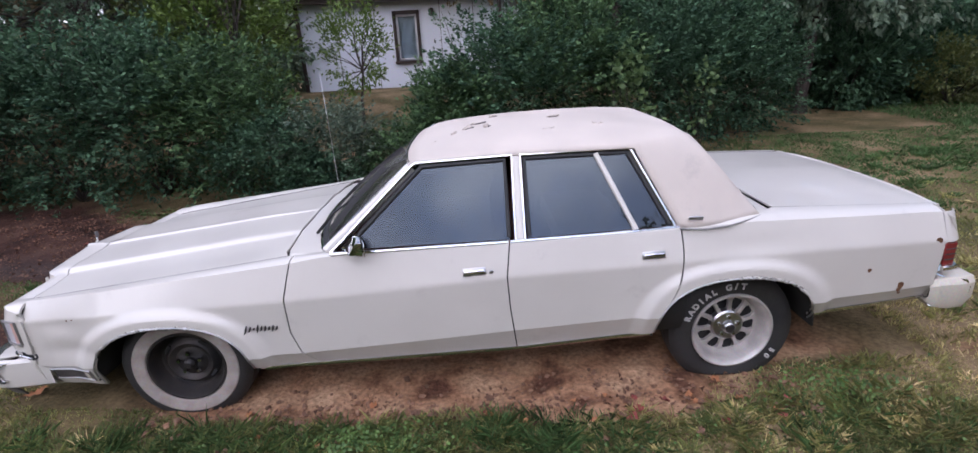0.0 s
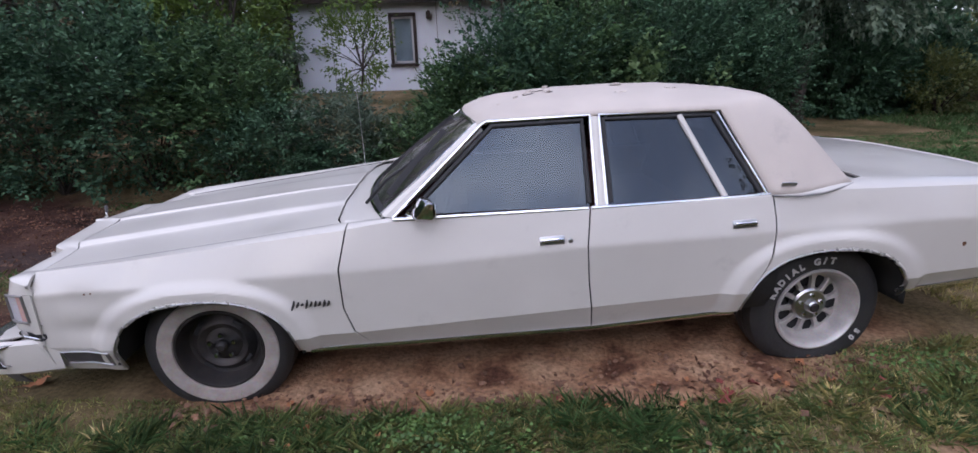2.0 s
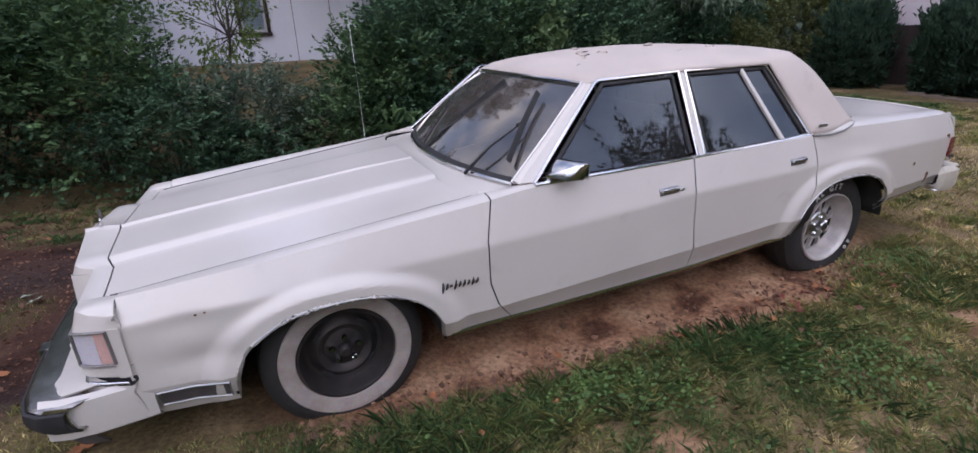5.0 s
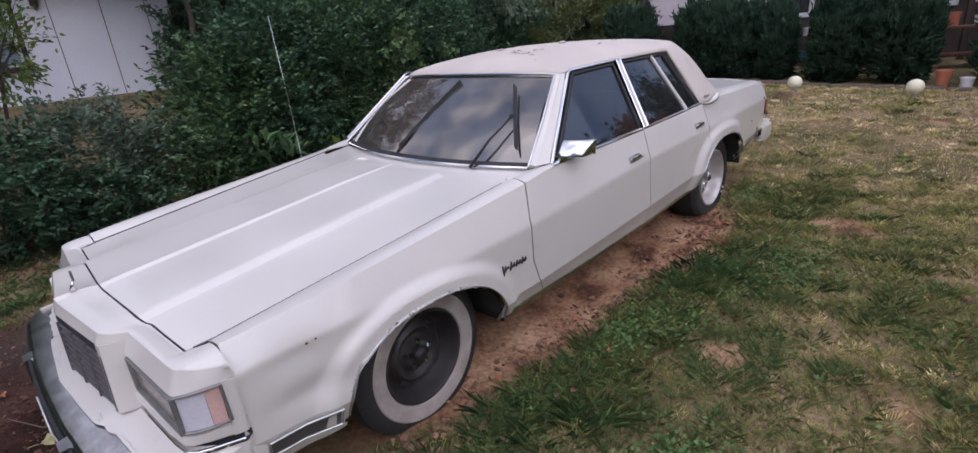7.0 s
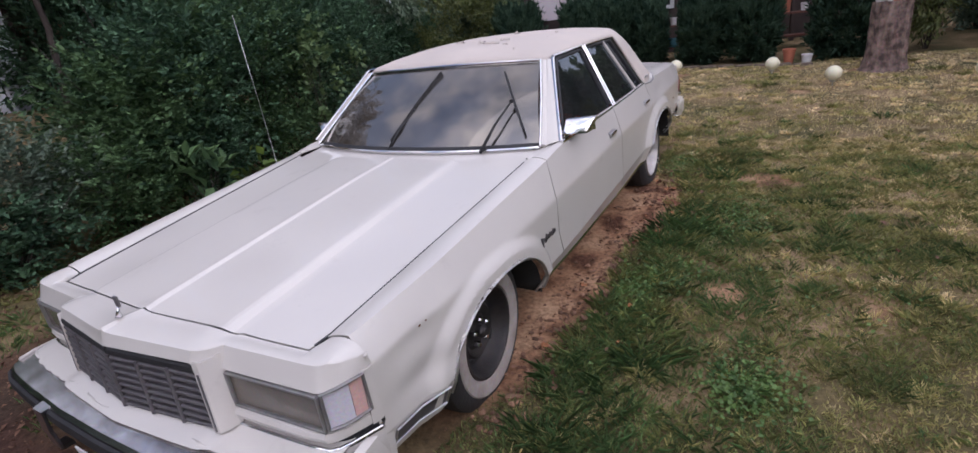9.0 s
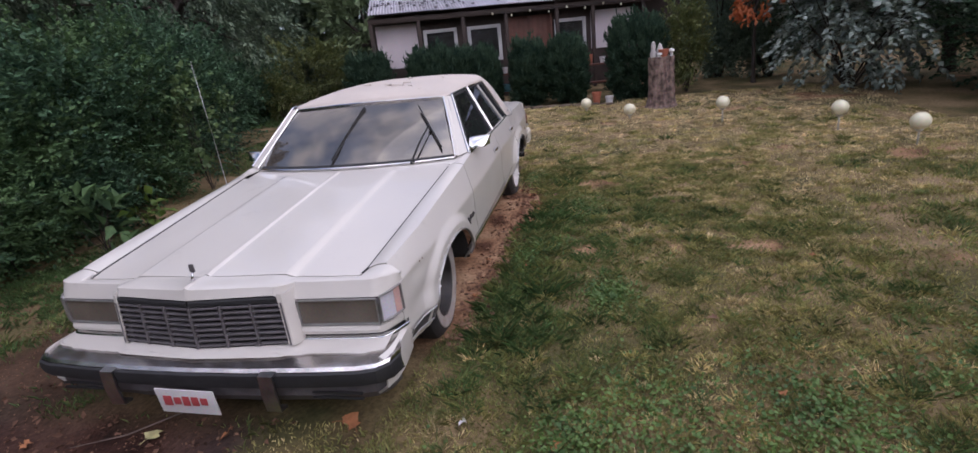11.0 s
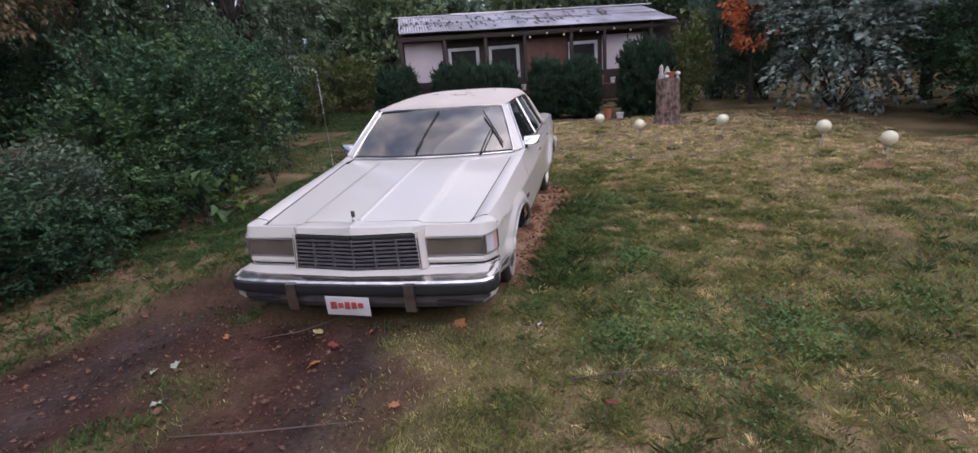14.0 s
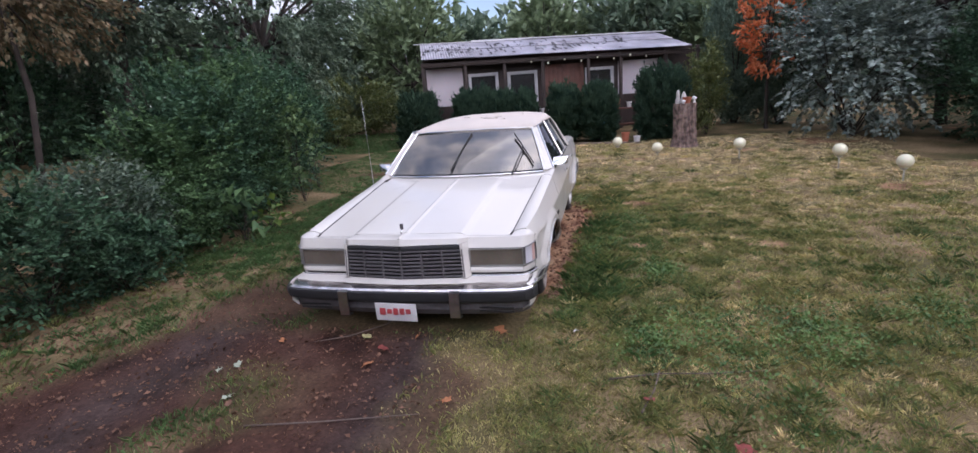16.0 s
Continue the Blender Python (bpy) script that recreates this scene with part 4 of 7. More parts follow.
# Cowl in front of the windscreen.
rows = []
for s in np.linspace(-1, 1, 13):
    y = 0.80 * s
    b = 0.715 + 0.135 * abs(s) ** 2.2
    hb = at(HOOD_BACK, abs(y))
    rows.append([(hb + 0.004, y, hood_z(0.62, y) - 0.012), (hb + (b - hb) * 0.5, y, 0.818), (b + 0.01, y, 0.832)])
part("cowl", shell(rows, 0.008), M_PAINT, car, "painted cowl vent panel")
for sign in (-1, 1):
    rows = [[(x, sign * at(EDGE_Y, x), at(EDGE_Z, x) - 0.002), (x, sign * 0.80, 0.838)] for x in (0.67, 0.72, 0.78, 0.84, 0.90)]
    part("cowl_corner", shell(rows, 0.006), M_PAINT, car)


# Rear deck.
def lid_z(x, y):
    return at(EDGE_Z, x) - 0.002 + 0.022 * (1 - (abs(y) / 0.745) ** 2) - 0.008 * smooth01((x - 4.0) / 0.12)


rows = [[(x + (-0.03 * (1 - abs(y / 0.745) ** 2) if x < 3.3 else 0), y, lid_z(x, y)) for y in np.linspace(-0.742, 0.742, 17)] for x in np.linspace(3.21, 4.122, 14)]
part("trunk_lid", shell(rows, 0.012), M_PAINT, car, sharp=30)
rows = [[(x, y, 0.905 + 0.012 * (1 - (y / 0.82) ** 2)) for y in np.linspace(-0.83, 0.83, 11)] for x in (3.02, 3.10, 3.19)]
part("deck_panel", shell(rows, 0.01), M_PAINT, car)
# Tail: end panel, lamps and bumper.
tail = []
for y in np.linspace(-0.868, 0.868, 19):
    a = abs(y) / 0.868
    dx = -0.05 * a ** 4
    zt = 0.886 + 0.018 * (1 - a ** 2) - 0.020 * a ** 6
    tail.append([(4.13 + dx, y * 0.97, zt), (4.150 + dx, y, zt - 0.02), (4.19 + dx, y, 0.75), (4.20 + dx, y, 0.725), (4.13 + dx, y, 0.71), (4.12 + dx, y, 0.59), (4.13 + dx, y, 0.56), (4.10 + dx, y, 0.40)])
part("end_panel", shell(tail, 0.01), M_PAINT, car, sharp=35)
for sign in (-1, 1):
    rows = [[(x + 0.02 * (0.87 - z), sign * (side_y(4.05, z) - d), z) for z in (0.722, 0.735, 0.80, 0.855, 0.872)] for x, d in ((4.062, 0.002), (4.085, 0.003), (4.115, 0.010), (4.138, 0.024), (4.150, 0.045))]
    part("end_cap", shell(rows, 0.008), M_PAINT, car, "white plastic fender end cap", sharp=40)
    lamp = part("tail_lamp", shell([[(4.058, sign * 0.905, z), (4.09, sign * 0.902, z), (4.125, sign * 0.893, z), (4.145, sign * 0.86, z), (4.155, sign * 0.55, z)] for z in (0.598, 0.655, 0.716)], 0.01), M_RED, car, "dark red tail lamp")
    for z in (0.628, 0.657, 0.686):
        part("lens_rib", strip([(4.060, sign * 0.907, z), (4.09, sign * 0.904, z), (4.127, sign * 0.895, z)], 0.005, 0.003, (0.3, sign, 0)), M_BLACK, lamp)
    part("tail_trim", strip([(4.055, sign * 0.908, 0.58), (4.10, sign * 0.904, 0.581), (4.135, sign * 0.894, 0.582), (4.16, sign * 0.84, 0.584), (4.165, sign * 0.5, 0.586)], 0.03, 0.012, (0.5, sign, 0)), M_CHROME, car)
rows = []
for y in np.linspace(-0.925, 0.925, 25):
    a = abs(y) / 0.925
    dx = -0.05 * a ** 4
    rows.append([(4.13 + dx, y * 0.96, 0.525), (4.25 + dx, y, 0.515), (4.275 + dx, y, 0.47), (4.27 + dx, y, 0.41), (4.22 + dx, y * 0.985, 0.345), (4.10 + dx, y * 0.97, 0.35)])
rb = part("rear_bumper", shell(rows, 0.012), M_CHROME, car)
for sign in (-1, 1):
    rows = []
    for x, k, w in ((4.03, 0.55, 0.90), (4.06, 0.9, 0.925), (4.13, 1.0, 0.935), (4.22, 1.0, 0.925), (4.28, 0.85, 0.89), (4.295, 0.75, 0.82)):
        zc, h = 0.435, 0.095 * k
        rows.append([(x, sign * (w - 0.1), zc + h), (x, sign * (w - 0.02), zc + h * 0.95), (x, sign * w, zc + h * 0.6), (x, sign * w, zc - h * 0.5), (x, sign * (w - 0.02), zc - h * 0.95), (x, sign * (w - 0.1), zc - h)])
    part("bumper_cap", shell(rows, 0.012), M_BUMPCAP, rb, "yellowed plastic bumper end")


# ---- wheels ----
def squashed(bm, floor_z):
    """A flat tyre: what would lie below the ground is pressed up and out."""
    for v in bm.verts:
        if v.co.z < floor_z:
            d = floor_z - v.co.z
            v.co.z = floor_z - d * 0.12
            v.co.y += math.copysign(min(d * 0.35, 0.03), v.co.y)
    return bm


def tyre_profile(r):
    return [(0.20, -0.085), (0.215, -0.098), (0.245, -0.108), (0.29, -0.112), (0.318, -0.102), (r - 0.006, -0.082), (r, -0.055), (r, -0.02), (r - 0.005, -0.016), (r - 0.005, -0.010), (r, -0.006), (r, 0.03), (r - 0.006, 0.082),
            (0.318, 0.102), (0.29, 0.112), (0.245, 0.108), (0.215, 0.098), (0.20, 0.085)]


def wheel(kind, x, y, z, sign, floor_z, steer=0.0):
    w = empty("wheel", "wheel with a flat tyre", "")
    w.parent = car
    w.matrix_basis = pose(x, y, z, 0, 0, steer + (0 if sign < 0 else 180))
    ty = part("tyre", squashed(lathe(tyre_profile(0.345), 72), floor_z - z), M_TYRE, w, "flat worn tyre")
    # Tread ribs.
    if kind == "steel":
        part("whitewall", squashed(lathe([(0.207, -0.100), (0.212, -0.108), (0.232, -0.1135), (0.262, -0.1155), (0.272, -0.1155), (0.277, -0.111)], 72), floor_z - z), M_WALL, ty, "dirty whitewall band")
        part("rim", lathe([(0.208, -0.096), (0.204, -0.107), (0.195, -0.106), (0.187, -0.09), (0.180, -0.05), (0.165, -0.025), (0.15, -0.02), (0.135, -0.038), (0.115, -0.055), (0.10, -0.05), (0.085, -0.035), (0.04, -0.035)], 64), M_STEEL, w, "black steel rim")
        hub = part("hub", lathe([(0.0, -0.082), (0.024, -0.082), (0.030, -0.072), (0.030, -0.05), (0.05, -0.045), (0.09, -0.033)], 32), M_STEEL, w)
        part("cap", lathe([(0.0, -0.090), (0.016, -0.090), (0.023, -0.084), (0.023, -0.07)], 24), M_STEEL, hub)
        for k in range(5):
            a = 2 * math.pi * k / 5 + 0.3
            bm = lathe([(0.0, -0.074), (0.009, -0.074), (0.0145, -0.066), (0.0145, -0.034)], 6)
            bmesh.ops.translate(bm, vec=(0.058 * math.cos(a), 0, 0.058 * math.sin(a)), verts=bm.verts)
            part("lug_nut", bm, M_CHROME, hub)
        for k in range(4):
            a = 2 * math.pi * k / 4 + 0.9
            bm = boxed((0.135 * math.cos(a), -0.046, 0.135 * math.sin(a)), (0.018, 0.008, 0.05), 0.004, pose(0, 0, 0, 0, -math.degrees(a), 0))
            part("rim_slot", bm, M_BLACK, w)
    else:
        part("rim", lathe([(0.222, -0.100), (0.222, -0.113), (0.213, -0.116), (0.205, -0.108), (0.196, -0.092), (0.186, -0.060), (0.180, -0.035), (0.172, -0.022), (0.160, -0.018)], 64), M_ALLOY, w, "polished deep rim")
        # Black disc behind the spokes stands for the shaded wheel openings.
        part("opening_dark", lathe([(0.178, -0.004), (0.10, 0.004), (0.0, 0.006)], 48), M_BLACK, w)
        for k in range(10):
            a = 2 * math.pi * k / 10 + 0.2
            c, s = math.cos(a), math.sin(a)
            rows = []
            for r, hw, yy in ((0.080, 0.018, -0.040), (0.085, 0.0135, -0.038), (0.115, 0.0100, -0.033), (0.145, 0.011, -0.028), (0.168, 0.026, -0.024)):
                rows.append([(r * c - q * s * hw, yy + dy, r * s + q * c * hw) for q, dy in ((-1.15, 0.022), (-1, 0.002), (-0.85, 0), (0.85, 0), (1, 0.002), (1.15, 0.022))])
            part("spoke", shell(rows, 0.004), M_ALLOY, w)
        hub = part("hub", lathe([(0.0, -0.086), (0.026, -0.086), (0.032, -0.080), (0.036, -0.055), (0.066, -0.052), (0.080, -0.050), (0.090, -0.042), (0.092, -0.01)], 40), M_DULL, w)
        part("cap", lathe([(0.0, -0.093), (0.020, -0.093), (0.026, -0.087)], 24), M_STEEL, hub)
        for k in range(5):
            a = 2 * math.pi * k / 5 + 0.3
            bm = lathe([(0.0, -0.066), (0.008, -0.066), (0.012, -0.060), (0.012, -0.040)], 6)
            bmesh.ops.translate(bm, vec=(0.056 * math.cos(a), 0, 0.056 * math.sin(a)), verts=bm.verts)
            part("lug_nut", bm, M_CHROME, hub)
    return w


def tyre_text(w, text, r, a0, step, size, mat):
    """Raised letters round the outer side of a tyre."""
    for i, ch in enumerate(text):
        if ch == " ":
            continue
        cu = bpy.data.curves.new("letter", "FONT")
        cu.body, cu.size, cu.align_x, cu.align_y, cu.extrude, cu.offset = ch, size, "CENTER", "CENTER", 0.0015, 0.0022
        tmp = new("letter", cu)
        me = bpy.data.meshes.new_from_object(tmp.evaluated_get(bpy.context.evaluated_depsgraph_get()))
        bpy.data.objects.remove(tmp)
        me.materials.append(mat)
        a = radians(a0 - step * i)
        o = new("letter", me)
        o.parent = w
        o.matrix_basis = Matrix.Translation((r * math.cos(a), -0.1135, r * math.sin(a))) @ Matrix.Rotation(radians(90) - a, 4, "Y") @ Matrix.Rotation(radians(90), 4, "X")
    return w


wheel("steel", 0.02, -0.765, 0.243, -1, -0.035, 3)
wheel("steel", 0.01, 0.775, 0.235, 1, -0.04)
rear_wheel = wheel("alloy", 3.0, -0.765, 0.262, -1, 0.0)
M_LETTER = shader("white_tyre_letters", (0.62, 0.60, 0.58), 0.7, 0, 0.2, 30, 120, 0.1)
rear_tyre = [o for o in rear_wheel.children if o.name.startswith("tyre")][0]
tyre_text(rear_tyre, "RADIAL G/T", 0.268, 160, 8.6, 0.046, M_LETTER)
tyre_text(rear_tyre, "50", 0.266, -30, 9.0, 0.042, M_LETTER)
wheel("alloy", 3.005, 0.755, 0.262, 1, -0.02)


# ---- fittings ----
def side_mount(x, z, out=0.0):
    return Vector((x, -(side_y(x, z) + out), z))


for own, x, z in ((door_left, 1.615, 0.735), (rear_door_left, 2.52, 0.765)):
    c = side_mount(x, z)
    h = part("door_handle", boxed(c + Vector((0, 0.004, 0)), (0.118, 0.016, 0.040), 0.006, pose(0, 0, 0, -18, -2, 0)), M_DULL, own, "chrome door handle")
    part("handle_pull", boxed(c + Vector((0, -0.010, 0.006)), (0.104, 0.016, 0.017), 0.006, pose(0, 0, 0, -18, -2, 0)), M_CHROME, h)
c = side_mount(1.699, 0.731)
part("door_lock", lathe([(0.0, -0.004), (0.009, -0.004), (0.012, 0.002)], 20), M_DULL, door_left).location = c
# Scripted badge drawn as plain strokes.
badge = empty("fender_badge", "dark scripted badge shape", "")
badge.parent = fender_left
rnd = random.Random(9)
for i in range(9):
    x = 0.43 + i * 0.0195
    h = (0.040, 0.026, 0.010, 0.042, 0.024, 0.030, 0.022, 0.034, 0.024)[i]
    z = 0.497
    pts = [side_mount(x - 0.004, z - h / 2, 0.003), side_mount(x + 0.003, z, 0.005), side_mount(x + 0.006, z + h / 2, 0.003)]
    part("stroke", tubed(pts, [0.003, 0.0065, 0.003], 8), M_STEEL, badge)
# Mirrors.
for sign in (-1, 1):
    bm = bmesh.new()
    hull = [bm.verts.new((x, sign * y, z)) for x, y, z in ((0.965, 0.880, 0.884), (1.015, 0.880, 0.952), (1.048, 0.880, 0.955), (1.050, 0.880, 0.884), (1.012, 0.995, 0.876), (1.062, 1.030, 0.954), (1.094, 1.036, 0.958), (1.086, 1.002, 0.876))]
    bmesh.ops.convex_hull(bm, input=hull)
    bmesh.ops.dissolve_limit(bm, angle_limit=0.05, verts=bm.verts, edges=bm.edges)
    bmesh.ops.bevel(bm, geom=bm.edges[:], offset=0.007, segments=2, affect="EDGES", profile=0.6)
    mm = part("door_mirror", bm, M_CHROME, car, "chrome door mirror", sharp=40)
    part("mirror_glass", shell([[(1.054 + 0.043 * u, sign * (0.888 + 0.128 * u), z) for z in (0.886 - 0.006 * u, 0.950)] for u in (0, 1)], 0.004), M_CHROME, mm)
    part("mirror_foot", boxed((1.0, sign * 0.876, 0.886), (0.07, 0.05, 0.03), 0.010, pose(0, 0, 0, 0, -12, sign * 14)), M_CHROME, mm)


# Wipers raised off the glass.
def wiper(base, elbow, a, b):
    w = part("wiper", tubed([base, Vector(base).lerp(Vector(elbow), 0.5) + Vector((-0.012, 0, 0.012)), elbow], [0.009, 0.007, 0.005], 8), M_BLACK, car, "black wiper arm standing off the glass")
    part("blade", strip([a, Vector(a).lerp(Vector(b), 0.5) + Vector((-0.006, 0, 0.004)), b], 0.010, 0.020, (-0.7, 0, 0.7)), M_BLACK, w)
    part("clip", boxed(Vector(elbow), (0.03, 0.02, 0.02), 0.004), M_BLACK, w)
    return w


wiper((0.725, 0.125, 0.842), (0.955, 0.058, 1.035), (0.775, 0.125, 0.885), (1.195, -0.012, 1.212))
wiper((0.725, -0.505, 0.842), (0.985, -0.588, 1.065), (1.15, -0.48, 1.192), (0.872, -0.702, 0.925))

# Aerial on the far fender.
ant = part("aerial", tubed([(0.512, 0.855, 0.80), (0.512, 0.855, 0.82), (0.505, 0.857, 1.2), (0.49, 0.862, 1.68)], [0.012, 0.003, 0.0018, 0.0013], 8), M_DULL, car, "thin whip aerial")
part("aerial_foot", lathe([(0.0, 0.02), (0.012, 0.018), (0.02, 0.0)], 20), M_DULL, ant).matrix_basis = pose(0.512, 0.855, 0.795, 90, 0, 0)

# Rust spots on the quarter and nose.
for x, z, s in ((3.852, 0.50, 0.018), (3.845, 0.475, 0.013), (3.86, 0.452, 0.010), (4.02, 0.735, 0.018), (-0.47, 0.592, 0.005), (-0.44, 0.596, 0.004), (3.66, 0.60, 0.012)):
    bm = bmesh.new()
    bmesh.ops.create_circle(bm, cap_ends=True, segments=9, radius=s)
    for v in bm.verts:
        v.co *= 1 + 0.45 * nz(v.co.x * 90 + x * 7, v.co.y * 90, 1, 3)
    thicken(bm, 0.002)
    o = part("rust_spot", bm, M_RUST, quarter_left if x > 2 else fender_left, "rust spot", smooth=False)
    o.matrix_basis = Matrix.Translation(side_mount(x, z, 0.0012)) @ pose(0, 0, 0, 90, 0, 0)

# ---- inside ----
inside = part("cabin_floor", boxed((1.9, 0, 0.45), (1.9, 1.6, 0.04), 0.01), M_SEAT, car, "dark cabin floor")
dash = part("dashboard", shell([[(0.80, y, 0.80), (0.95, y, 0.835), (1.08, y, 0.82), (1.10, y, 0.74), (1.05, y, 0.58)] for y in (-0.74, -0.3, 0.3, 0.74)], 0.02), M_SEAT, car, "brown dashboard")
for x in (1.55, 2.42):
    st = part("bench_seat", boxed((x, 0, 0.60), (0.55, 1.40, 0.17), 0.05), M_SEAT, car, "maroon cloth bench seat")
    part("seat_back", boxed((x + 0.30, 0, 0.83), (0.15, 1.40, 0.50), 0.05, pose(0, 0, 0, 0, 14, 0)), M_SEAT, st)
    if x < 2:
        for y in (-0.37, 0.37):
            part("headrest", boxed((x + 0.37, y, 1.10), (0.09, 0.27, 0.14), 0.035), M_SEAT, st)
part("steering_wheel", tubed([(1.16 + 0.06 * math.sin(t), -0.37 + 0.19 * math.cos(t), 0.85 + 0.175 * math.sin(t)) for t in np.linspace(0, 2 * math.pi, 33)], 0.013, 8), M_BLACK, car)

# ---- plants: builders ----
def leaf_mesh(name, pos, out, size, mat, width=0.5, droop=0.3, seed=1, fold=0.15, upright=0.0, scatter=0.55):
    """Many leaves in one mesh: each a folded diamond at pos, pointing along out with some scatter."""
    g = np.random.default_rng(seed)
    n = len(pos)
    d = out + g.normal(0, scatter, (n, 3))
    d[:, 2] -= droop * g.random(n)
    d[:, 2] += upright
    d /= np.linalg.norm(d, axis=1, keepdims=True) + 1e-9
    s = np.cross(d, g.normal(0, 0.5, (n, 3)) + np.array([0, 0, 1.0]))
    s /= np.linalg.norm(s, axis=1, keepdims=True) + 1e-9
    u = np.cross(s, d)
    ln = size * g.uniform(0.65, 1.3, (n, 1))
    w = ln * width * 0.5
    a = pos
    l = pos + d * ln * 0.45 + s * w + u * ln * fold
    r = pos + d * ln * 0.45 - s * w + u * ln * fold
    t = pos + d * ln - u * ln * 0.08
    co = np.stack([a, l, t, r], 1).reshape(-1, 3)
    i = np.arange(n)[:, None] * 4
    tri = np.concatenate([i + [[0, 2, 1]], i + [[0, 3, 2]]], 1).reshape(-1, 3)
    return raw_mesh(name, co, tri, mat)


def raw_mesh(name, co, tri, mat):
    me = bpy.data.meshes.new(name)
    me.vertices.add(len(co))
    me.vertices.foreach_set("co", np.asarray(co, np.float32).ravel())
    k = tri.shape[1]
    me.loops.add(tri.size)
    me.loops.foreach_set("vertex_index", tri.astype(np.int32).ravel())
    me.polygons.add(len(tri))
    me.polygons.foreach_set("loop_start", np.arange(0, tri.size, k, dtype=np.int32))
    me.update(calc_edges=True)
    me.materials.append(mat)
    return me


def crown_points(c, r, h0, h1, twigs, per, seed, jitter=0.06, inner=0.45, square=2.0, rough=0.28, lean=0.25):
    """Leaf places along twigs that reach an uneven envelope between two heights; also the way each twig goes and its ends."""
    g = np.random.default_rng(seed)
    v = g.normal(0, 1, (twigs, 3))
    v /= (np.abs(v) ** square).sum(1, keepdims=True) ** (1 / square)
    lump = np.array([noise.noise(Vector(q * 1.7) + Vector((seed * 3.1, 0, 0))) for q in v])
    v *= (1 + rough * lump + g.uniform(-0.22, 0.16, twigs))[:, None]
    half = np.array([r[0], r[1], (h1 - h0) / 2])
    mid = np.array([c[0], c[1], (h0 + h1) / 2])
    ends = mid + v * half
    shoot = g.random(twigs) < 0.12 * (v[:, 2] > 0)
    ends[shoot, 2] += g.uniform(0.05, 0.16, twigs)[shoot] * (h1 - h0)
    ends[:, 2] = np.maximum(ends[:, 2], h0 + 0.03)
    roots = mid + v * half * np.array([0.3, 0.3, 0.25]) - np.array([0, 0, lean * (h1 - h0) * 0.5])
    f = inner + (1 - inner) * g.random((twigs, per)) ** 0.7
    p = roots[:, None] + (ends - roots)[:, None] * f[..., None]
    p += g.normal(0, jitter, p.shape)
    w = (ends - roots) / (np.linalg.norm(ends - roots, axis=1, keepdims=True) + 1e-9)
    w = np.repeat(w[:, None], per, 1)
    return p.reshape(-1, 3), w.reshape(-1, 3), roots, ends


def spray_points(c, r, h0, h1, twigs, per, seed, jitter=0.012, square=2.4, rough=0.4, length=0.5, rise=0.45):
    """Leaf places in layered sprays on an uneven envelope, leaves in two ranks along each arching shoot, and some deep inside."""
    g = np.random.default_rng(seed)
    v = g.normal(0, 1, (twigs, 3))
    v[:, 2] = np.abs(v[:, 2]) * np.where(g.random(twigs) < 0.32, -1, 1)
    v /= (np.abs(v) ** square).sum(1, keepdims=True) ** (1 / square)
    lump = np.array([noise.noise(Vector(q * 1.9) + Vector((seed * 3.1, 0, 0))) for q in v])
    v *= (1 + rough * lump + g.uniform(-0.30, 0.10, twigs))[:, None]
    half = np.array([r[0], r[1], (h1 - h0) / 2])
    mid = np.array([c[0], c[1], (h0 + h1) / 2])
    ends = mid + v * half
    d = v * half + g.normal(0, 0.22, (twigs, 3))
    d /= np.linalg.norm(d, axis=1, keepdims=True) + 1e-9
    d[:, 2] += rise
    d /= np.linalg.norm(d, axis=1, keepdims=True) + 1e-9
    ln = length * g.uniform(0.6, 1.25, (twigs, 1)) * (0.5 + 0.5 * min(1.0, half.mean()))
    tall = g.random(twigs) < 0.05 * (v[:, 2] > 0.5)
    ends[tall, 2] += g.uniform(0.05, 0.13, twigs)[tall] * (h1 - h0)
    ends[:, 2] = np.maximum(ends[:, 2], h0 + 0.03)
    roots = ends - d * ln
    side = np.cross(d, [0, 0, 1.0])
    side /= np.linalg.norm(side, axis=1, keepdims=True) + 1e-9
    f = np.linspace(0.08, 1, per)[None] + g.normal(0, 0.02, (twigs, per))
    p = roots[:, None] + (ends - roots)[:, None] * f[..., None]
    p[..., 2] -= (0.22 * ln * f ** 2.2)
    p += g.normal(0, jitter, p.shape)
    rank = np.where(np.arange(per) % 2, 1.0, -1.0)[None, :, None]
    w = side[:, None] * rank * 0.8 + d[:, None] * (0.35 + 0.5 * f[..., None])
    deep = g.random((twigs, per)) < 0.2
    inside = mid + (ends - mid)[:, None] * g.uniform(0.35, 0.85, (twigs, per))[..., None] + g.normal(0, 0.08, p.shape)
    p[deep] = inside[deep]
    p[..., 2] = np.maximum(p[..., 2], h0)
    return p.reshape(-1, 3), w.reshape(-1, 3), roots, ends


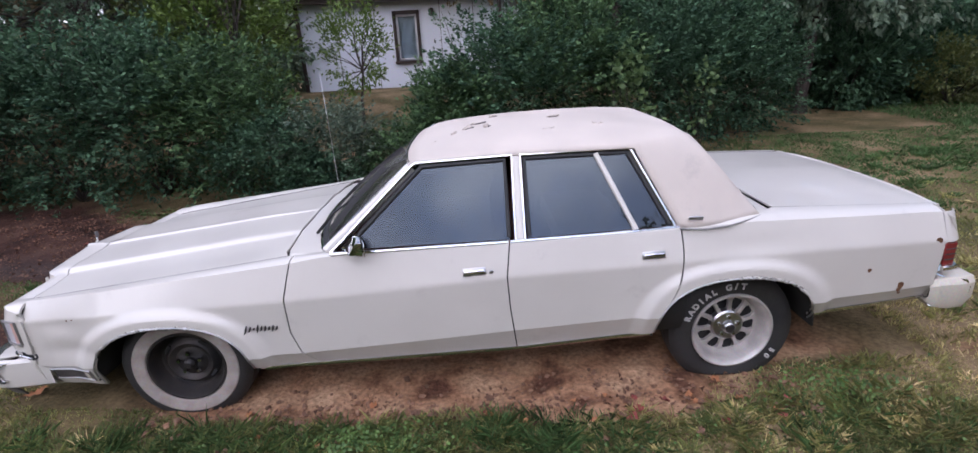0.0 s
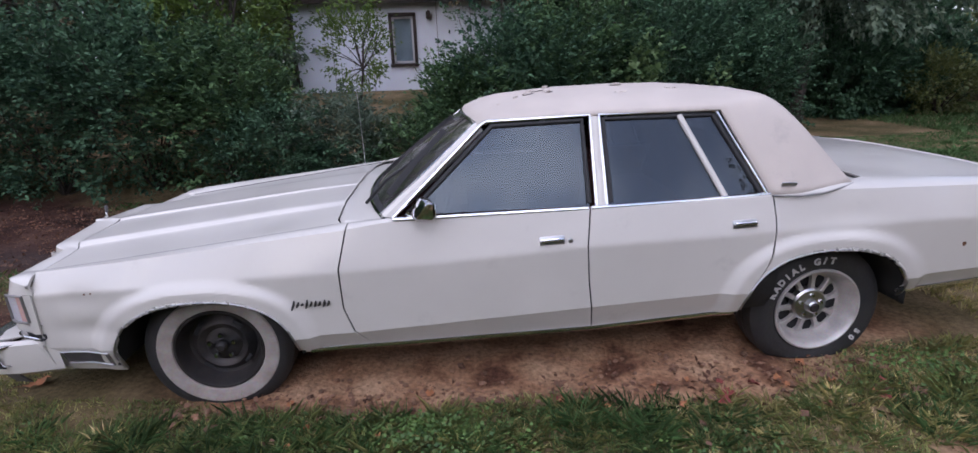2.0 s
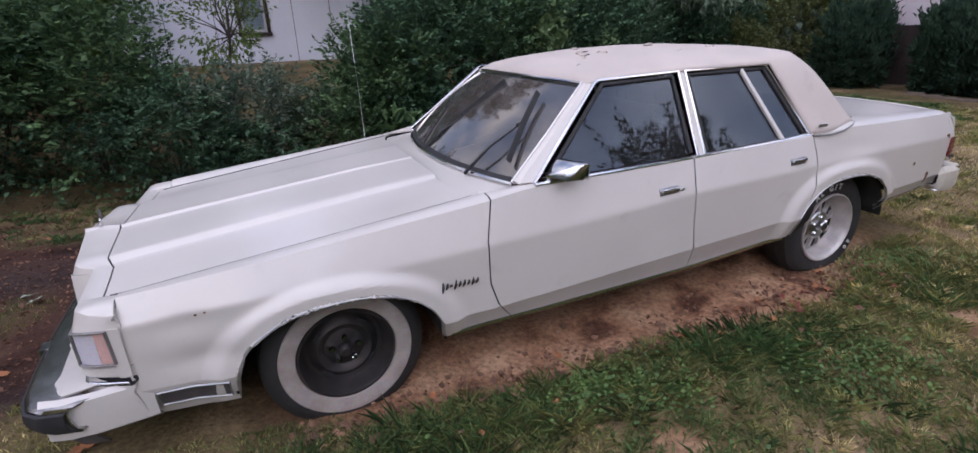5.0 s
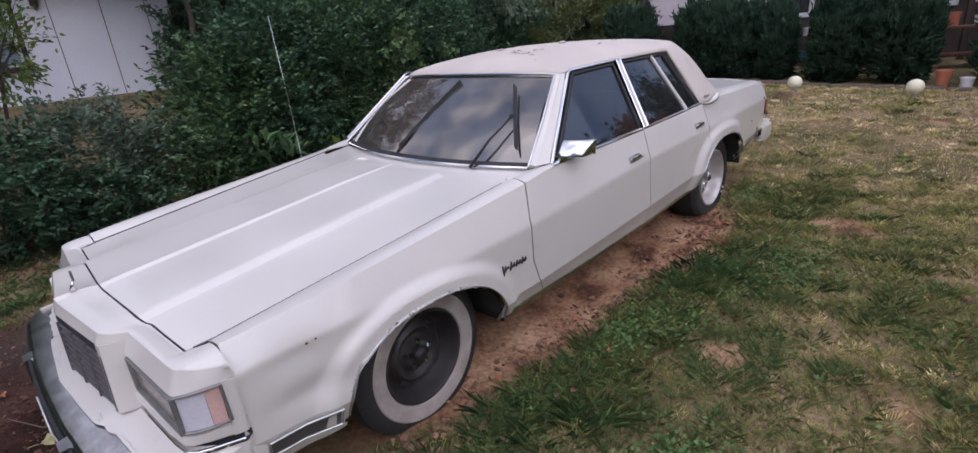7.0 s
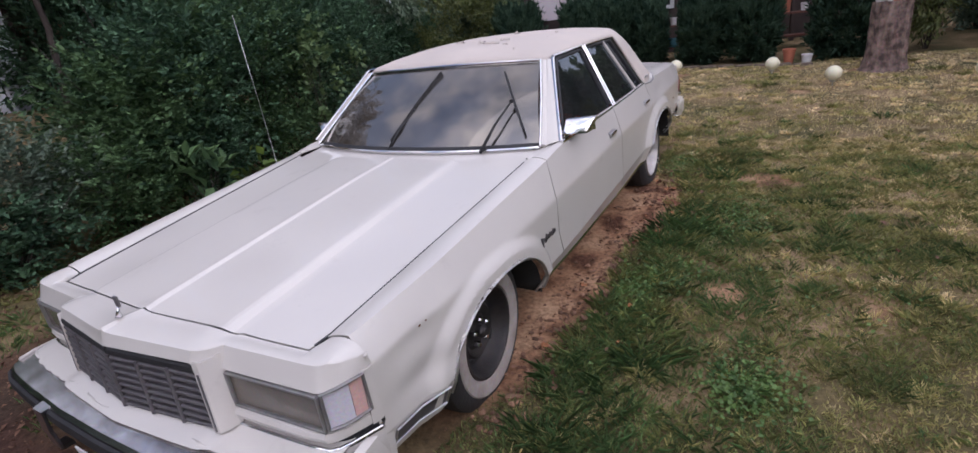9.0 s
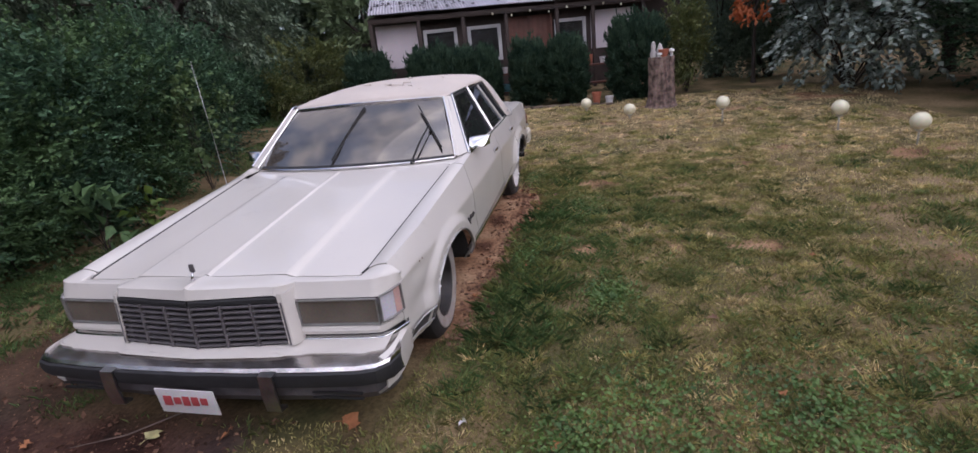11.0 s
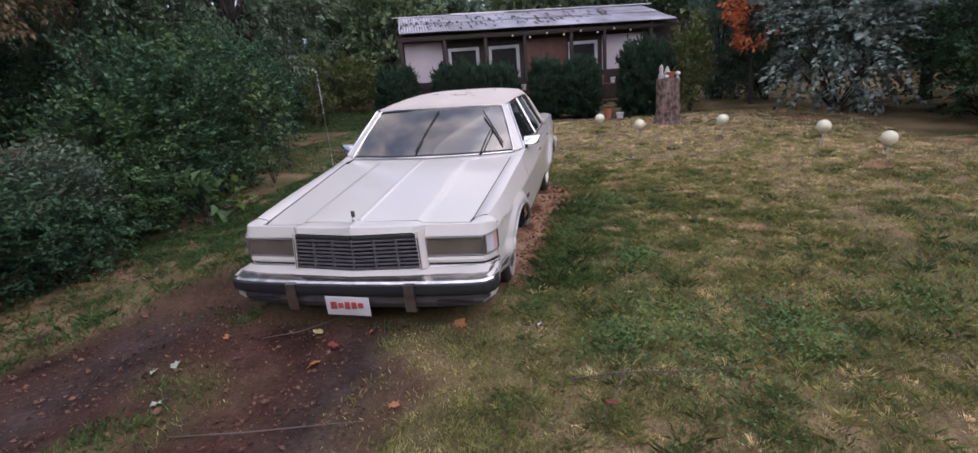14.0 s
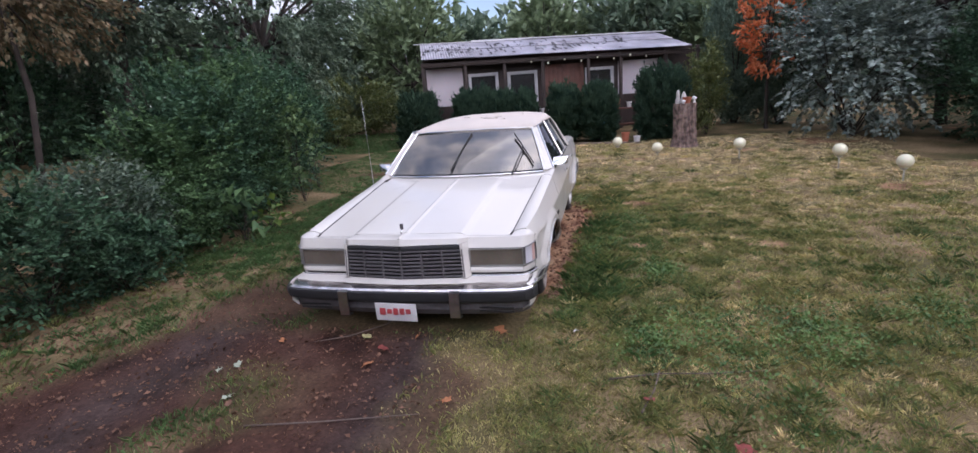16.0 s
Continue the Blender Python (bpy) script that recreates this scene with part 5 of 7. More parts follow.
def stems_mesh(name, base, ends, mat, rad=0.02, seed=1, top=0.15):
    """Limbs from a base to points in a crown, each a tapered crooked rod."""
    g = random.Random(seed)
    bm = bmesh.new()
    for e in ends:
        b = Vector(base) + Vector((g.uniform(-1, 1), g.uniform(-1, 1), 0)) * rad * 2
        e = Vector(e)
        m1 = b.lerp(e, 0.35) + Vector((g.uniform(-1, 1), g.uniform(-1, 1), 0.6)) * (e - b).length * 0.06
        m2 = b.lerp(e, 0.7) + Vector((g.uniform(-1, 1), g.uniform(-1, 1), 0.4)) * (e - b).length * 0.05
        tube(bm, [b, m1, m2, e], [rad, rad * 0.75, rad * 0.5, rad * top], 6, False)
    return finish(name, bm, mat)


def plant(name, label, category, c, r, h0, h1, leaf_mat, size, twigs, per, seed, group="", stems=10, stem_mat=None, rad=0.015, base_z=None, trunk=False, width=0.5, **more):
    """A shrub or tree: an Empty at its foot, stems or a trunk with limbs, and a crown of leaves."""
    look_of = {k: more.pop(k) for k in ("droop", "fold", "upright") if k in more}
    foot = (c[0], c[1], ground_z(c[0], c[1]) - 0.03 if base_z is None else base_z)
    ob = empty(name, label, category, group, at=foot)
    spray = more.pop("spray", False)
    if spray:
        p, w, roots, ends = spray_points(c, r, h0, h1, twigs, per, seed, **more)
        look_of = {"scatter": 0.28, "droop": 0.2, "fold": 0.08, **look_of}
    else:
        p, w, roots, ends = crown_points(c, r, h0, h1, twigs, per, seed, **more)
    pick = random.Random(seed).sample(range(twigs), min(stems, twigs))
    if trunk:
        fork = (c[0] + 0.1, c[1], h0 + 0.25 * (h1 - h0))
        bm = bmesh.new()
        k = random.Random(seed)
        f0, f1 = Vector(foot), Vector(fork)
        tube(bm, [f0, f0.lerp(f1, 0.1), f0.lerp(f1, 0.5) + Vector((k.uniform(-.1, .1), k.uniform(-.1, .1), 0)), f1], [rad * 1.5, rad * 1.1, rad * 0.9, rad * 0.7], 12, False)
        tr = new("trunk", finish("trunk", bm, stem_mat or M_BARK))
        limbs = new("limb", stems_mesh("limb", fork, [ends[i] for i in pick], stem_mat or M_BARK, rad * 0.5, seed))
    else:
        tr = None
        limbs = new("stem", stems_mesh("stem", foot, [ends[i] for i in pick], stem_mat or M_BARK, rad, seed))
    crown = new("crown" if trunk else "foliage", leaf_mesh(name + "_leaves", p, w, size, leaf_mat, width, seed=seed, **look_of))
    inv = Matrix.Translation(foot).inverted()
    for o in (tr, limbs, crown):
        if o is not None:
            o.parent = ob
            o.matrix_parent_inverse = inv
    crown["kind"] = "stuff"
    limbs["kind"] = "stuff"
    return ob


M_BARK = shader("dark_bark", (0.050, 0.038, 0.031), 0.9, 0, 0.4, 6, 40, 0.6)
M_BARK_PALE = shader("pale_bark", (0.30, 0.21, 0.175), 0.9, 0, 0.4, 11, 45, 1.0, second=(0.060, 0.040, 0.034), grain=0.6)
L_HEDGE = leaf_shader("dark_hedge_leaves", (0.013, 0.036, 0.022), (0.110, 0.200, 0.108), 0.5, 0.15)
L_HEDGE2 = leaf_shader("green_hedge_leaves", (0.016, 0.042, 0.020), (0.130, 0.215, 0.088), 0.5, 0.15)
L_GREY = leaf_shader("grey_green_leaves", (0.036, 0.066, 0.042), (0.17, 0.22, 0.15))
L_BRIGHT = leaf_shader("bright_green_leaves", (0.055, 0.10, 0.018), (0.16, 0.23, 0.045))
# Brown, dark, far and tall-conifer leaf colours are lightened to carry haze.
L_BROWN = leaf_shader("brownish_leaves", (0.10, 0.088, 0.046), (0.36, 0.26, 0.15))
L_DARK = leaf_shader("dark_tree_leaves", (0.050, 0.085, 0.056), (0.205, 0.27, 0.175))
L_FAR = leaf_shader("far_tree_leaves", (0.095, 0.135, 0.070), (0.25, 0.32, 0.17))
L_THUJA = leaf_shader("conifer_sprays", (0.019, 0.045, 0.030), (0.072, 0.122, 0.074), 0.7, 0.15)
L_THUJA_HAZED = leaf_shader("hazed_conifer_sprays", (0.085, 0.130, 0.095), (0.20, 0.28, 0.20), 0.7, 0.2)
L_VARIEG = leaf_shader("white_edged_leaves", (0.046, 0.080, 0.062), (0.48, 0.55, 0.49))
L_ORANGE = leaf_shader("orange_leaves", (0.55, 0.14, 0.05), (0.75, 0.28, 0.11))
L_YELLOW = leaf_shader("yellow_green_leaves", (0.06, 0.085, 0.022), (0.19, 0.21, 0.07))
L_VINE = leaf_shader("pale_vine_leaves", (0.07, 0.12, 0.045), (0.17, 0.25, 0.10))

# ---- hedge along the far side of the car ----
HEDGE = [
    ((1.42, 4.15), (0.80, 0.85), 1.72, L_HEDGE2), ((2.15, 4.25), (0.95, 0.95), 2.30, L_HEDGE), ((3.15, 4.55), (1.05, 1.0), 2.55, L_HEDGE2),
    ((4.2, 4.85), (1.1, 1.0), 2.65, L_HEDGE), ((5.3, 5.2), (1.1, 1.0), 2.6, L_HEDGE), ((6.3, 5.7), (1.0, 0.9), 2.3, L_HEDGE),
    ((-1.75, 4.0), (0.9, 0.95), 2.15, L_HEDGE2), ((-2.75, 3.95), (1.05, 1.0), 2.45, L_HEDGE), ((-3.9, 3.9), (1.1, 1.0), 2.5, L_HEDGE), ((-5.1, 3.8), (1.1, 1.0), 2.5, L_HEDGE), ((-6.3, 3.6), (1.1, 1.0), 2.5, L_HEDGE),
]
for i, (c, r, h, m) in enumerate(HEDGE):
    plant("hedge_shrub", "dense dark green deciduous hedge shrub on the grass edge", "shrub", c, r, 0.02, h, m, 0.066, 620, 22, 20 + i, "shrubs of the hedge", 14, rad=0.012, rough=0.42, spray=True, width=0.55, square=3.0)
plant("low_shrub", "low grey-green small-leaved shrub before the white house", "shrub", (-0.15, 3.55), (0.85, 0.65), 0.05, 1.32, L_GREY, 0.050, 380, 26, 51, stems=12, rad=0.008, spray=True, length=0.35)
plant("low_shrub", "low dark green small-leaved shrub before the white house", "shrub", (-1.0, 3.35), (0.8, 0.6), 0.02, 1.22, L_HEDGE, 0.052, 340, 26, 52, stems=12, rad=0.008, spray=True, length=0.35)
plant("low_shrub", "low dark green undergrowth shrub beside the hedge", "shrub", (0.75, 3.5), (0.75, 0.5), 0.02, 1.0, L_HEDGE2, 0.052, 300, 26, 53, stems=10, rad=0.008, spray=True, length=0.35)
plant("low_shrub", "low dark green undergrowth shrub at the hedge foot", "shrub", (1.75, 3.75), (0.7, 0.5), 0.02, 0.95, L_HEDGE, 0.055, 300, 24, 59, stems=10, rad=0.008, spray=True, length=0.35)
plant("low_shrub", "low dark green undergrowth shrub at the hedge foot", "shrub", (2.95, 4.05), (0.75, 0.5), 0.02, 1.0, L_HEDGE2, 0.055, 300, 24, 69, stems=10, rad=0.008, spray=True, length=0.35)
plant("low_shrub", "low dark green undergrowth shrub at the hedge foot", "shrub", (-0.35, 3.15), (0.6, 0.38), 0.02, 0.7, L_HEDGE, 0.05, 240, 24, 70, stems=10, rad=0.008, spray=True, length=0.3)
plant("vine", "pale heart-leaved vine climbing over the hedge", "climbing plant", (3.75, 3.75), (0.28, 0.22), 0.25, 1.85, L_VINE, 0.085, 50, 6, 54, stems=8, rad=0.005, width=0.9)
plant("vine", "pale heart-leaved vine climbing over the hedge", "climbing plant", (4.9, 4.15), (0.2, 0.15), 0.4, 1.6, L_VINE, 0.08, 22, 5, 55, stems=5, rad=0.005, width=0.9)
plant("broadleaf_weed", "broad-leaved green weed at the foot of the hedge", "plant", (1.35, 3.12), (0.38, 0.25), 0.06, 0.5, L_HEDGE2, 0.20, 16, 3, 56, stems=8, rad=0.006, width=0.45)
plant("broadleaf_weed", "broad-leaved green weed at the foot of the hedge", "plant", (2.0, 3.2), (0.25, 0.2), 0.06, 0.35, L_BRIGHT, 0.14, 12, 3, 57, stems=6, rad=0.005, width=0.7)
plant("broadleaf_weed", "broad-leaved green weed before the white house", "plant", (1.3, 4.9), (0.45, 0.3), 0.3, 1.75, L_HEDGE2, 0.16, 14, 3, 58, stems=8, rad=0.006, width=0.9)
plant("sapling", "slim young tree with yellow-green leaves", "tree", (-0.42, 6.6), (0.62, 0.5), 1.05, 2.85, L_BRIGHT, 0.075, 90, 22, 60, trunk=True, stems=14, rad=0.025, inner=0.4)
plant("garden_tree", "bright green leafy garden tree behind the hedge", "tree", (-2.55, 6.3), (1.15, 1.2), 0.7, 4.6, L_BRIGHT, 0.085, 300, 40, 61, trunk=True, stems=18, rad=0.06)
plant("garden_tree", "brownish garden tree with dark crooked trunks", "tree", (2.1, 7.2), (1.9, 1.5), 2.6, 6.4, L_BROWN, 0.10, 420, 40, 62, trunk=True, stems=20, rad=0.045)
plant("garden_tree", "dark green garden tree behind the hedge", "tree", (-5.2, 6.8), (2.0, 1.8), 1.0, 6.2, L_DARK, 0.10, 340, 40, 63, trunk=True, stems=20, rad=0.08)
plant("garden_tree", "yellowing garden tree behind the hedge", "tree", (-4.1, 8.2), (1.6, 1.5), 0.8, 5.0, L_YELLOW, 0.11, 240, 34, 64, trunk=True, stems=16, rad=0.07)
plant("garden_tree", "large dark tree hanging over the lawn passage", "tree", (8.3, 7.4), (3.0, 2.7), 1.75, 6.8, L_DARK, 0.13, 640, 46, 65, trunk=True, stems=24, rad=0.12, lean=0.1)
plant("garden_tree", "dark garden tree with bare lower trunk", "tree", (4.6, 7.8), (1.7, 1.6), 2.4, 6.4, L_DARK, 0.11, 320, 40, 66, trunk=True, stems=20, rad=0.09)
plant("light_bush", "light green bush behind the lawn passage", "shrub", (15.0, 8.6), (1.6, 2.2), 0.3, 2.6, L_YELLOW, 0.12, 240, 40, 67, stems=10)
plant("light_bush", "light green bush behind the lawn passage", "shrub", (11.2, 7.2), (0.8, 0.7), 0.25, 1.5, L_YELLOW, 0.08, 140, 36, 68, stems=10)

# The last three, low ones, are added in place of deep tree shade.
for i, (x, y, r, h) in enumerate(((9.2, 9.6, 1.5, 4.2), (11.2, 10.4, 1.6, 4.0), (13.2, 11.0, 1.5, 3.6), (6.4, 9.3, 1.5, 4.2), (3.6, 9.6, 1.2, 3.4), (9.4, 7.7, 0.9, 1.9), (10.6, 8.0, 0.9, 1.7), (12.4, 9.0, 1.1, 2.2))):
    plant("dark_shrub", "dark green shrub darkening the back of the lawn passage", "shrub", (x, y), (r, r), 0.2, h, L_HEDGE, 0.12, 280, 26, 170 + i, stems=10, rad=0.02)
for i, (x, y, r, h0, h) in enumerate(((3.2, 12.6, 2.0, 0.8, 6.6), (-7.0, 6.2, 1.8, 0.6, 6.0), (-8.6, 4.2, 1.8, 0.4, 5.6), (-3.4, 10.5, 1.8, 0.6, 6.2), (-6.3, 9.4, 1.9, 0.6, 6.5), (4.4, 10.8, 1.8, 0.8, 6.2), (1.8, 13.5, 2.2, 3.0, 7.5))):
    plant("garden_tree", "dark leafy tree behind the hedge", "tree", (x, y), (r, r), h0, h, L_BROWN if i in (1, 0) else L_DARK, 0.15, 300, 28, 180 + i, trunk=True, stems=16, rad=0.08)

# ---- conifer hedge before the shed ----
CONIFER = [((10.5, 4.0), (0.50, 0.55), 1.68), ((10.75, 2.55), (0.45, 0.42), 1.58), ((10.6, 1.95), (0.45, 0.40), 1.60), ((10.4, 1.42), (0.42, 0.32), 1.56), ((10.2, 0.78), (0.40, 0.24), 1.52),
           ((9.95, -0.25), (0.46, 0.38), 1.56), ((9.85, -1.12), (0.46, 0.42), 1.58), ((9.75, -2.68), (0.60, 0.58), 1.80)]
for i, (c, r, h) in enumerate(CONIFER):
    plant("conifer_bush", "clipped dark green conifer bush before the shed", "conifer", c, r, 0.2, h, L_THUJA, 0.11, 480, 30, 80 + i, "conifer hedge", 8, rad=0.012, width=0.26, square=3.2, upright=1.1, droop=0, jitter=0.03, inner=0.6, rough=0.15)
plant("tall_conifer", "tall dark columnar conifer", "conifer", (12.4, -4.9), (0.8, 0.75), 0.2, 4.6, L_THUJA_HAZED, 0.13, 420, 34, 90, stems=8, rad=0.03, width=0.28, upright=1.0, droop=0, rough=0.15)
plant("tall_conifer", "tall dark columnar conifer", "conifer", (11.6, -5.9), (0.9, 0.8), 0.2, 4.2, L_THUJA_HAZED, 0.13, 420, 34, 91, stems=8, rad=0.03, width=0.28, upright=1.0, droop=0, rough=0.15)
plant("climbing_shrub", "yellow-green straggling shrub behind the tree stump", "shrub", (9.9, -3.75), (0.42, 0.42), 0.4, 2.35, L_YELLOW, 0.075, 150, 28, 92, stems=10, rad=0.010)
plant("orange_tree", "small tree with orange autumn leaves", "tree", (10.6, -5.3), (0.75, 0.72), 1.45, 3.8, L_ORANGE, 0.13, 60, 26, 93, trunk=True, stems=16, rad=0.04, inner=0.6)
plant("variegated_shrub", "large shrub with white-edged grey-green leaves", "shrub", (8.3, -6.35), (1.6, 1.45), 0.15, 3.9, L_VARIEG, 0.115, 520, 30, 94, stems=18, rad=0.02, spray=True, square=2.0, rough=0.45, length=0.75, rise=0.1, width=0.6)
plant("dark_shrub", "dark green spreading shrub at the lawn edge", "shrub", (7.0, -8.2), (1.3, 1.2), 0.1, 2.5, L_HEDGE, 0.08, 360, 40, 95, stems=14, spray=True, length=0.6)
plant("dark_shrub", "dark green spreading shrub at the lawn edge", "shrub", (5.4, -8.4), (1.3, 1.1), 0.1, 2.2, L_HEDGE2, 0.07, 340, 40, 96, stems=14, spray=True, length=0.6)
plant("dark_shrub", "dark green spreading shrub at the lawn edge", "shrub", (3.6, -9.4), (1.4, 1.2), 0.0, 2.3, L_HEDGE, 0.08, 300, 36, 97, stems=14, spray=True, length=0.6)
plant("dark_tree", "dark tall tree at the lawn edge", "tree", (9.6, -8.6), (2.2, 2.0), 1.2, 7.0, L_DARK, 0.13, 420, 40, 98, trunk=True, stems=20, rad=0.11)
plant("dark_tree", "dark tall tree at the lawn edge", "tree", (6.6, -10.8), (2.4, 2.2), 1.0, 7.0, L_DARK, 0.14, 420, 40, 99, trunk=True, stems=20, rad=0.11)

# ---- trees round the place ----
g = random.Random(5)
ring = []
for k in range(12):
    ring.append((19 + g.uniform(-1.5, 3), 12 - 2.6 * k + g.uniform(-0.8, 0.8), g.uniform(4.6, 6.6)))
for k in range(8):
    ring.append((-9 + 3.6 * k + g.uniform(-1, 1), 17 + g.uniform(-1, 3), g.uniform(6, 9)))
for k in range(9):
    ring.append((-13 + 3.3 * k + g.uniform(-1, 1), -15 + g.uniform(-2, 1.5), g.uniform(5.0, 8.0)))
for k in range(6):
    ring.append((-15 + g.uniform(-2, 1), -11 + 4.6 * k + g.uniform(-1, 1), g.uniform(5, 8)))
for i, (x, y, h) in enumerate(ring):
    plant("garden_edge_tree", "leafy green tree at the edge of the garden", "tree", (x, y), (h * 0.30, h * 0.32), 0.8, h, L_FAR if i % 3 else L_DARK, 0.38, 190, 19, 120 + i, "trees round the garden", 14, rad=0.10, trunk=True, inner=0.35, rough=0.4)
# Undergrowth that closes the view under the far crowns.
rng = np.random.default_rng(3)
ang = rng.uniform(0, 2 * np.pi, 26000)
pos = np.stack([2 + np.cos(ang) * (20 + rng.uniform(0, 5, ang.size)), 1 + np.sin(ang) * (19 + rng.uniform(0, 5, ang.size)), 5.4 * rng.random(ang.size) ** 1.1], 1)
ob = new("undergrowth", leaf_mesh("undergrowth", pos, np.tile([0.0, 0.0, 0.5], (ang.size, 1)), 0.72, L_DARK, 0.6, seed=8))
tagged(ob, "dark far undergrowth beneath the trees", "undergrowth", kind="stuff")

# ---- white house behind the hedge ----
M_RENDER = shader("bluish_white_wall", (0.74, 0.76, 0.83), 0.8, 0, 0.06, 1.5, 60, 0.1)
M_ROOFDARK = shader("grey_corrugated_roof", (0.20, 0.185, 0.19), 0.8, 0, 0.3, 2, 40, 0.2)
M_BROWNWOOD = shader("dark_brown_wood", (0.045, 0.028, 0.022), 0.7, 0, 0.4, 4, 50, 0.3)
M_WHITEWOOD = shader("white_painted_wood", (0.56, 0.55, 0.56), 0.5, 0, 0.1, 4, 60, 0.1)
M_WOOD = shader("reddish_wood", (0.15, 0.055, 0.035), 0.6, 0, 0.4, 3, 50, 0.3)
M_PINKWALL = shader("pale_pinkish_board", (0.62, 0.55, 0.575), 0.8, 0, 0.08, 2, 60, 0.1)
M_BLIND = shader("pale_blind", (0.50, 0.56, 0.56), 0.7, 0, 0.08, 3, 120, 0.1)
M_METALROOF = shader("galvanised_sheet", (0.52, 0.50, 0.55), 0.45, 0.3, 0.2, 1.2, 30, 0.1, second=(0.27, 0.25, 0.28))
M_PATCH = shader("dark_bitumen_patch", (0.05, 0.045, 0.05), 0.8, 0, 0.3, 6, 60, 0.2)

house = empty("house", "single-storey white house with a grey corrugated roof", "house", at=(0.3, 10.2, 0.6))


def own(ob, parent):
    """Hangs a part that is built in world places under a thing that stands elsewhere."""
    ob.parent = parent
    ob.matrix_parent_inverse = parent.matrix_world.inverted() if parent.matrix_world != Matrix.Identity(4) else Matrix.Translation(parent.location).inverted()
    return ob


def hpart(name, bm, mat, label="", par=None, smooth=True):
    ob = part(name, bm, mat, None, label, smooth)
    return own(ob, par or house)


# Front wall with an opening for the window.
wx0, wx1, wz0, wz1 = -0.15, 0.42, 1.56, 2.66
bm = bmesh.new()
for xa, xb, za, zb in ((-2.42, wx0, 0.3, 3.0), (wx1, 2.95, 0.3, 3.0), (wx0, wx1, 0.3, wz0), (wx0, wx1, wz1, 3.0)):
    box(bm, ((xa + xb) / 2, 10.3, (za + zb) / 2), (xb - xa, 0.2, zb - za))
hpart("wall", bm, M_RENDER, "bluish white panelled front wall", smooth=False)
hpart("wall", boxed((-2.32, 12.4, 1.65), (0.2, 4.0, 2.7)), M_BROWNWOOD, "dark side wall")
hpart("wall", boxed((2.85, 12.4, 1.65), (0.2, 4.0, 2.7)), M_BROWNWOOD, "dark side wall")
hpart("wall", boxed((0.26, 14.4, 1.65), (5.3, 0.2, 2.7)), M_RENDER)
for x in (-1.55, -0.62, 0.95, 1.75, 2.5):
    hpart("seam", boxed((x, 10.195, 1.65), (0.014, 0.012, 2.68)), M_ROOFDARK)
hpart("plinth", boxed((0.26, 10.22, 0.88), (5.4, 0.26, 0.12)), M_BROWNWOOD, "dark plinth board")
hpart("corner_post", boxed((-2.45, 10.24, 1.65), (0.09, 0.14, 2.7)), M_BROWNWOOD)
hpart("corner_post", boxed((2.97, 10.24, 1.65), (0.09, 0.14, 2.7)), M_BROWNWOOD)
hpart("gutter", boxed((0.26, 9.86, 2.98), (6.0, 0.14, 0.12), 0.02), M_BROWNWOOD, "dark eaves board")
rows = [[(x, y, z + 0.022 * math.sin(x * 2 * math.pi / 0.15)) for x in np.arange(-2.8, 3.31, 0.0375)] for y, z in ((9.72, 3.05), (11.0, 3.42), (12.6, 3.9))]
hpart("roof", shell(rows, 0.012), M_ROOFDARK, "grey corrugated roof sheets")
rows = [[(x, y, z) for x in (-2.8, 3.3)] for y, z in ((12.6, 3.9), (15.0, 3.1))]
hpart("roof", shell(rows, 0.02), M_ROOFDARK)
win = empty("window", "tall window with dark brown frame and pale blind", "")
own(win, house)
for c, s in (((wx0, 10.2, 2.11), (0.07, 0.10, 1.22)), ((wx1, 10.2, 2.11), (0.07, 0.10, 1.22)), ((0.135, 10.2, wz1 + 0.02), (0.64, 0.10, 0.08)), ((0.135, 10.18, wz0 - 0.02), (0.68, 0.14, 0.07))):
    own(part("frame", boxed(c, s, 0.006), M_BROWNWOOD, None), win)
for c, s in (((wx0 + 0.06, 10.25, 2.11), (0.045, 0.05, 1.06)), ((wx1 - 0.06, 10.25, 2.11), (0.045, 0.05, 1.06)), ((0.135, 10.25, wz1 - 0.05), (0.5, 0.05, 0.045)), ((0.135, 10.25, wz0 + 0.05), (0.5, 0.05, 0.045))):
    own(part("sash", boxed(c, s, 0.004), M_WHITEWOOD, None), win)
own(part("pane", boxed((0.135, 10.26, 2.11), (0.46, 0.006, 1.0)), M_WINDOW, None), win)
own(part("blind", boxed((0.135, 10.33, 2.11), (0.52, 0.02, 1.06)), M_BLIND, None), win)
wl_ = empty("wall_lamp", "small dark wall lantern on the white house", "lamp", at=(0.76, 10.18, 2.65))
own(part("bracket", boxed((0.76, 10.16, 2.74), (0.03, 0.10, 0.03), 0.004), M_BROWNWOOD, None), wl_)
own(part("lantern", boxed((0.76, 10.09, 2.65), (0.11, 0.11, 0.17), 0.02), M_BROWNWOOD, None), wl_)

# ---- shed with a corrugated roof at the lawn's end ----
shed = empty("shed", "low dark wooden shed with patched corrugated metal roof", "shed")
SHED = Matrix.Translation((11.1, 4.0, 0.0)) @ Matrix.Rotation(math.atan2(-7.95, 2.8), 4, "Z")
shed.matrix_basis = SHED


def spart(name, bm, mat, label="", par=None, smooth=True):
    return part(name, bm, mat, par or shed, label, smooth)


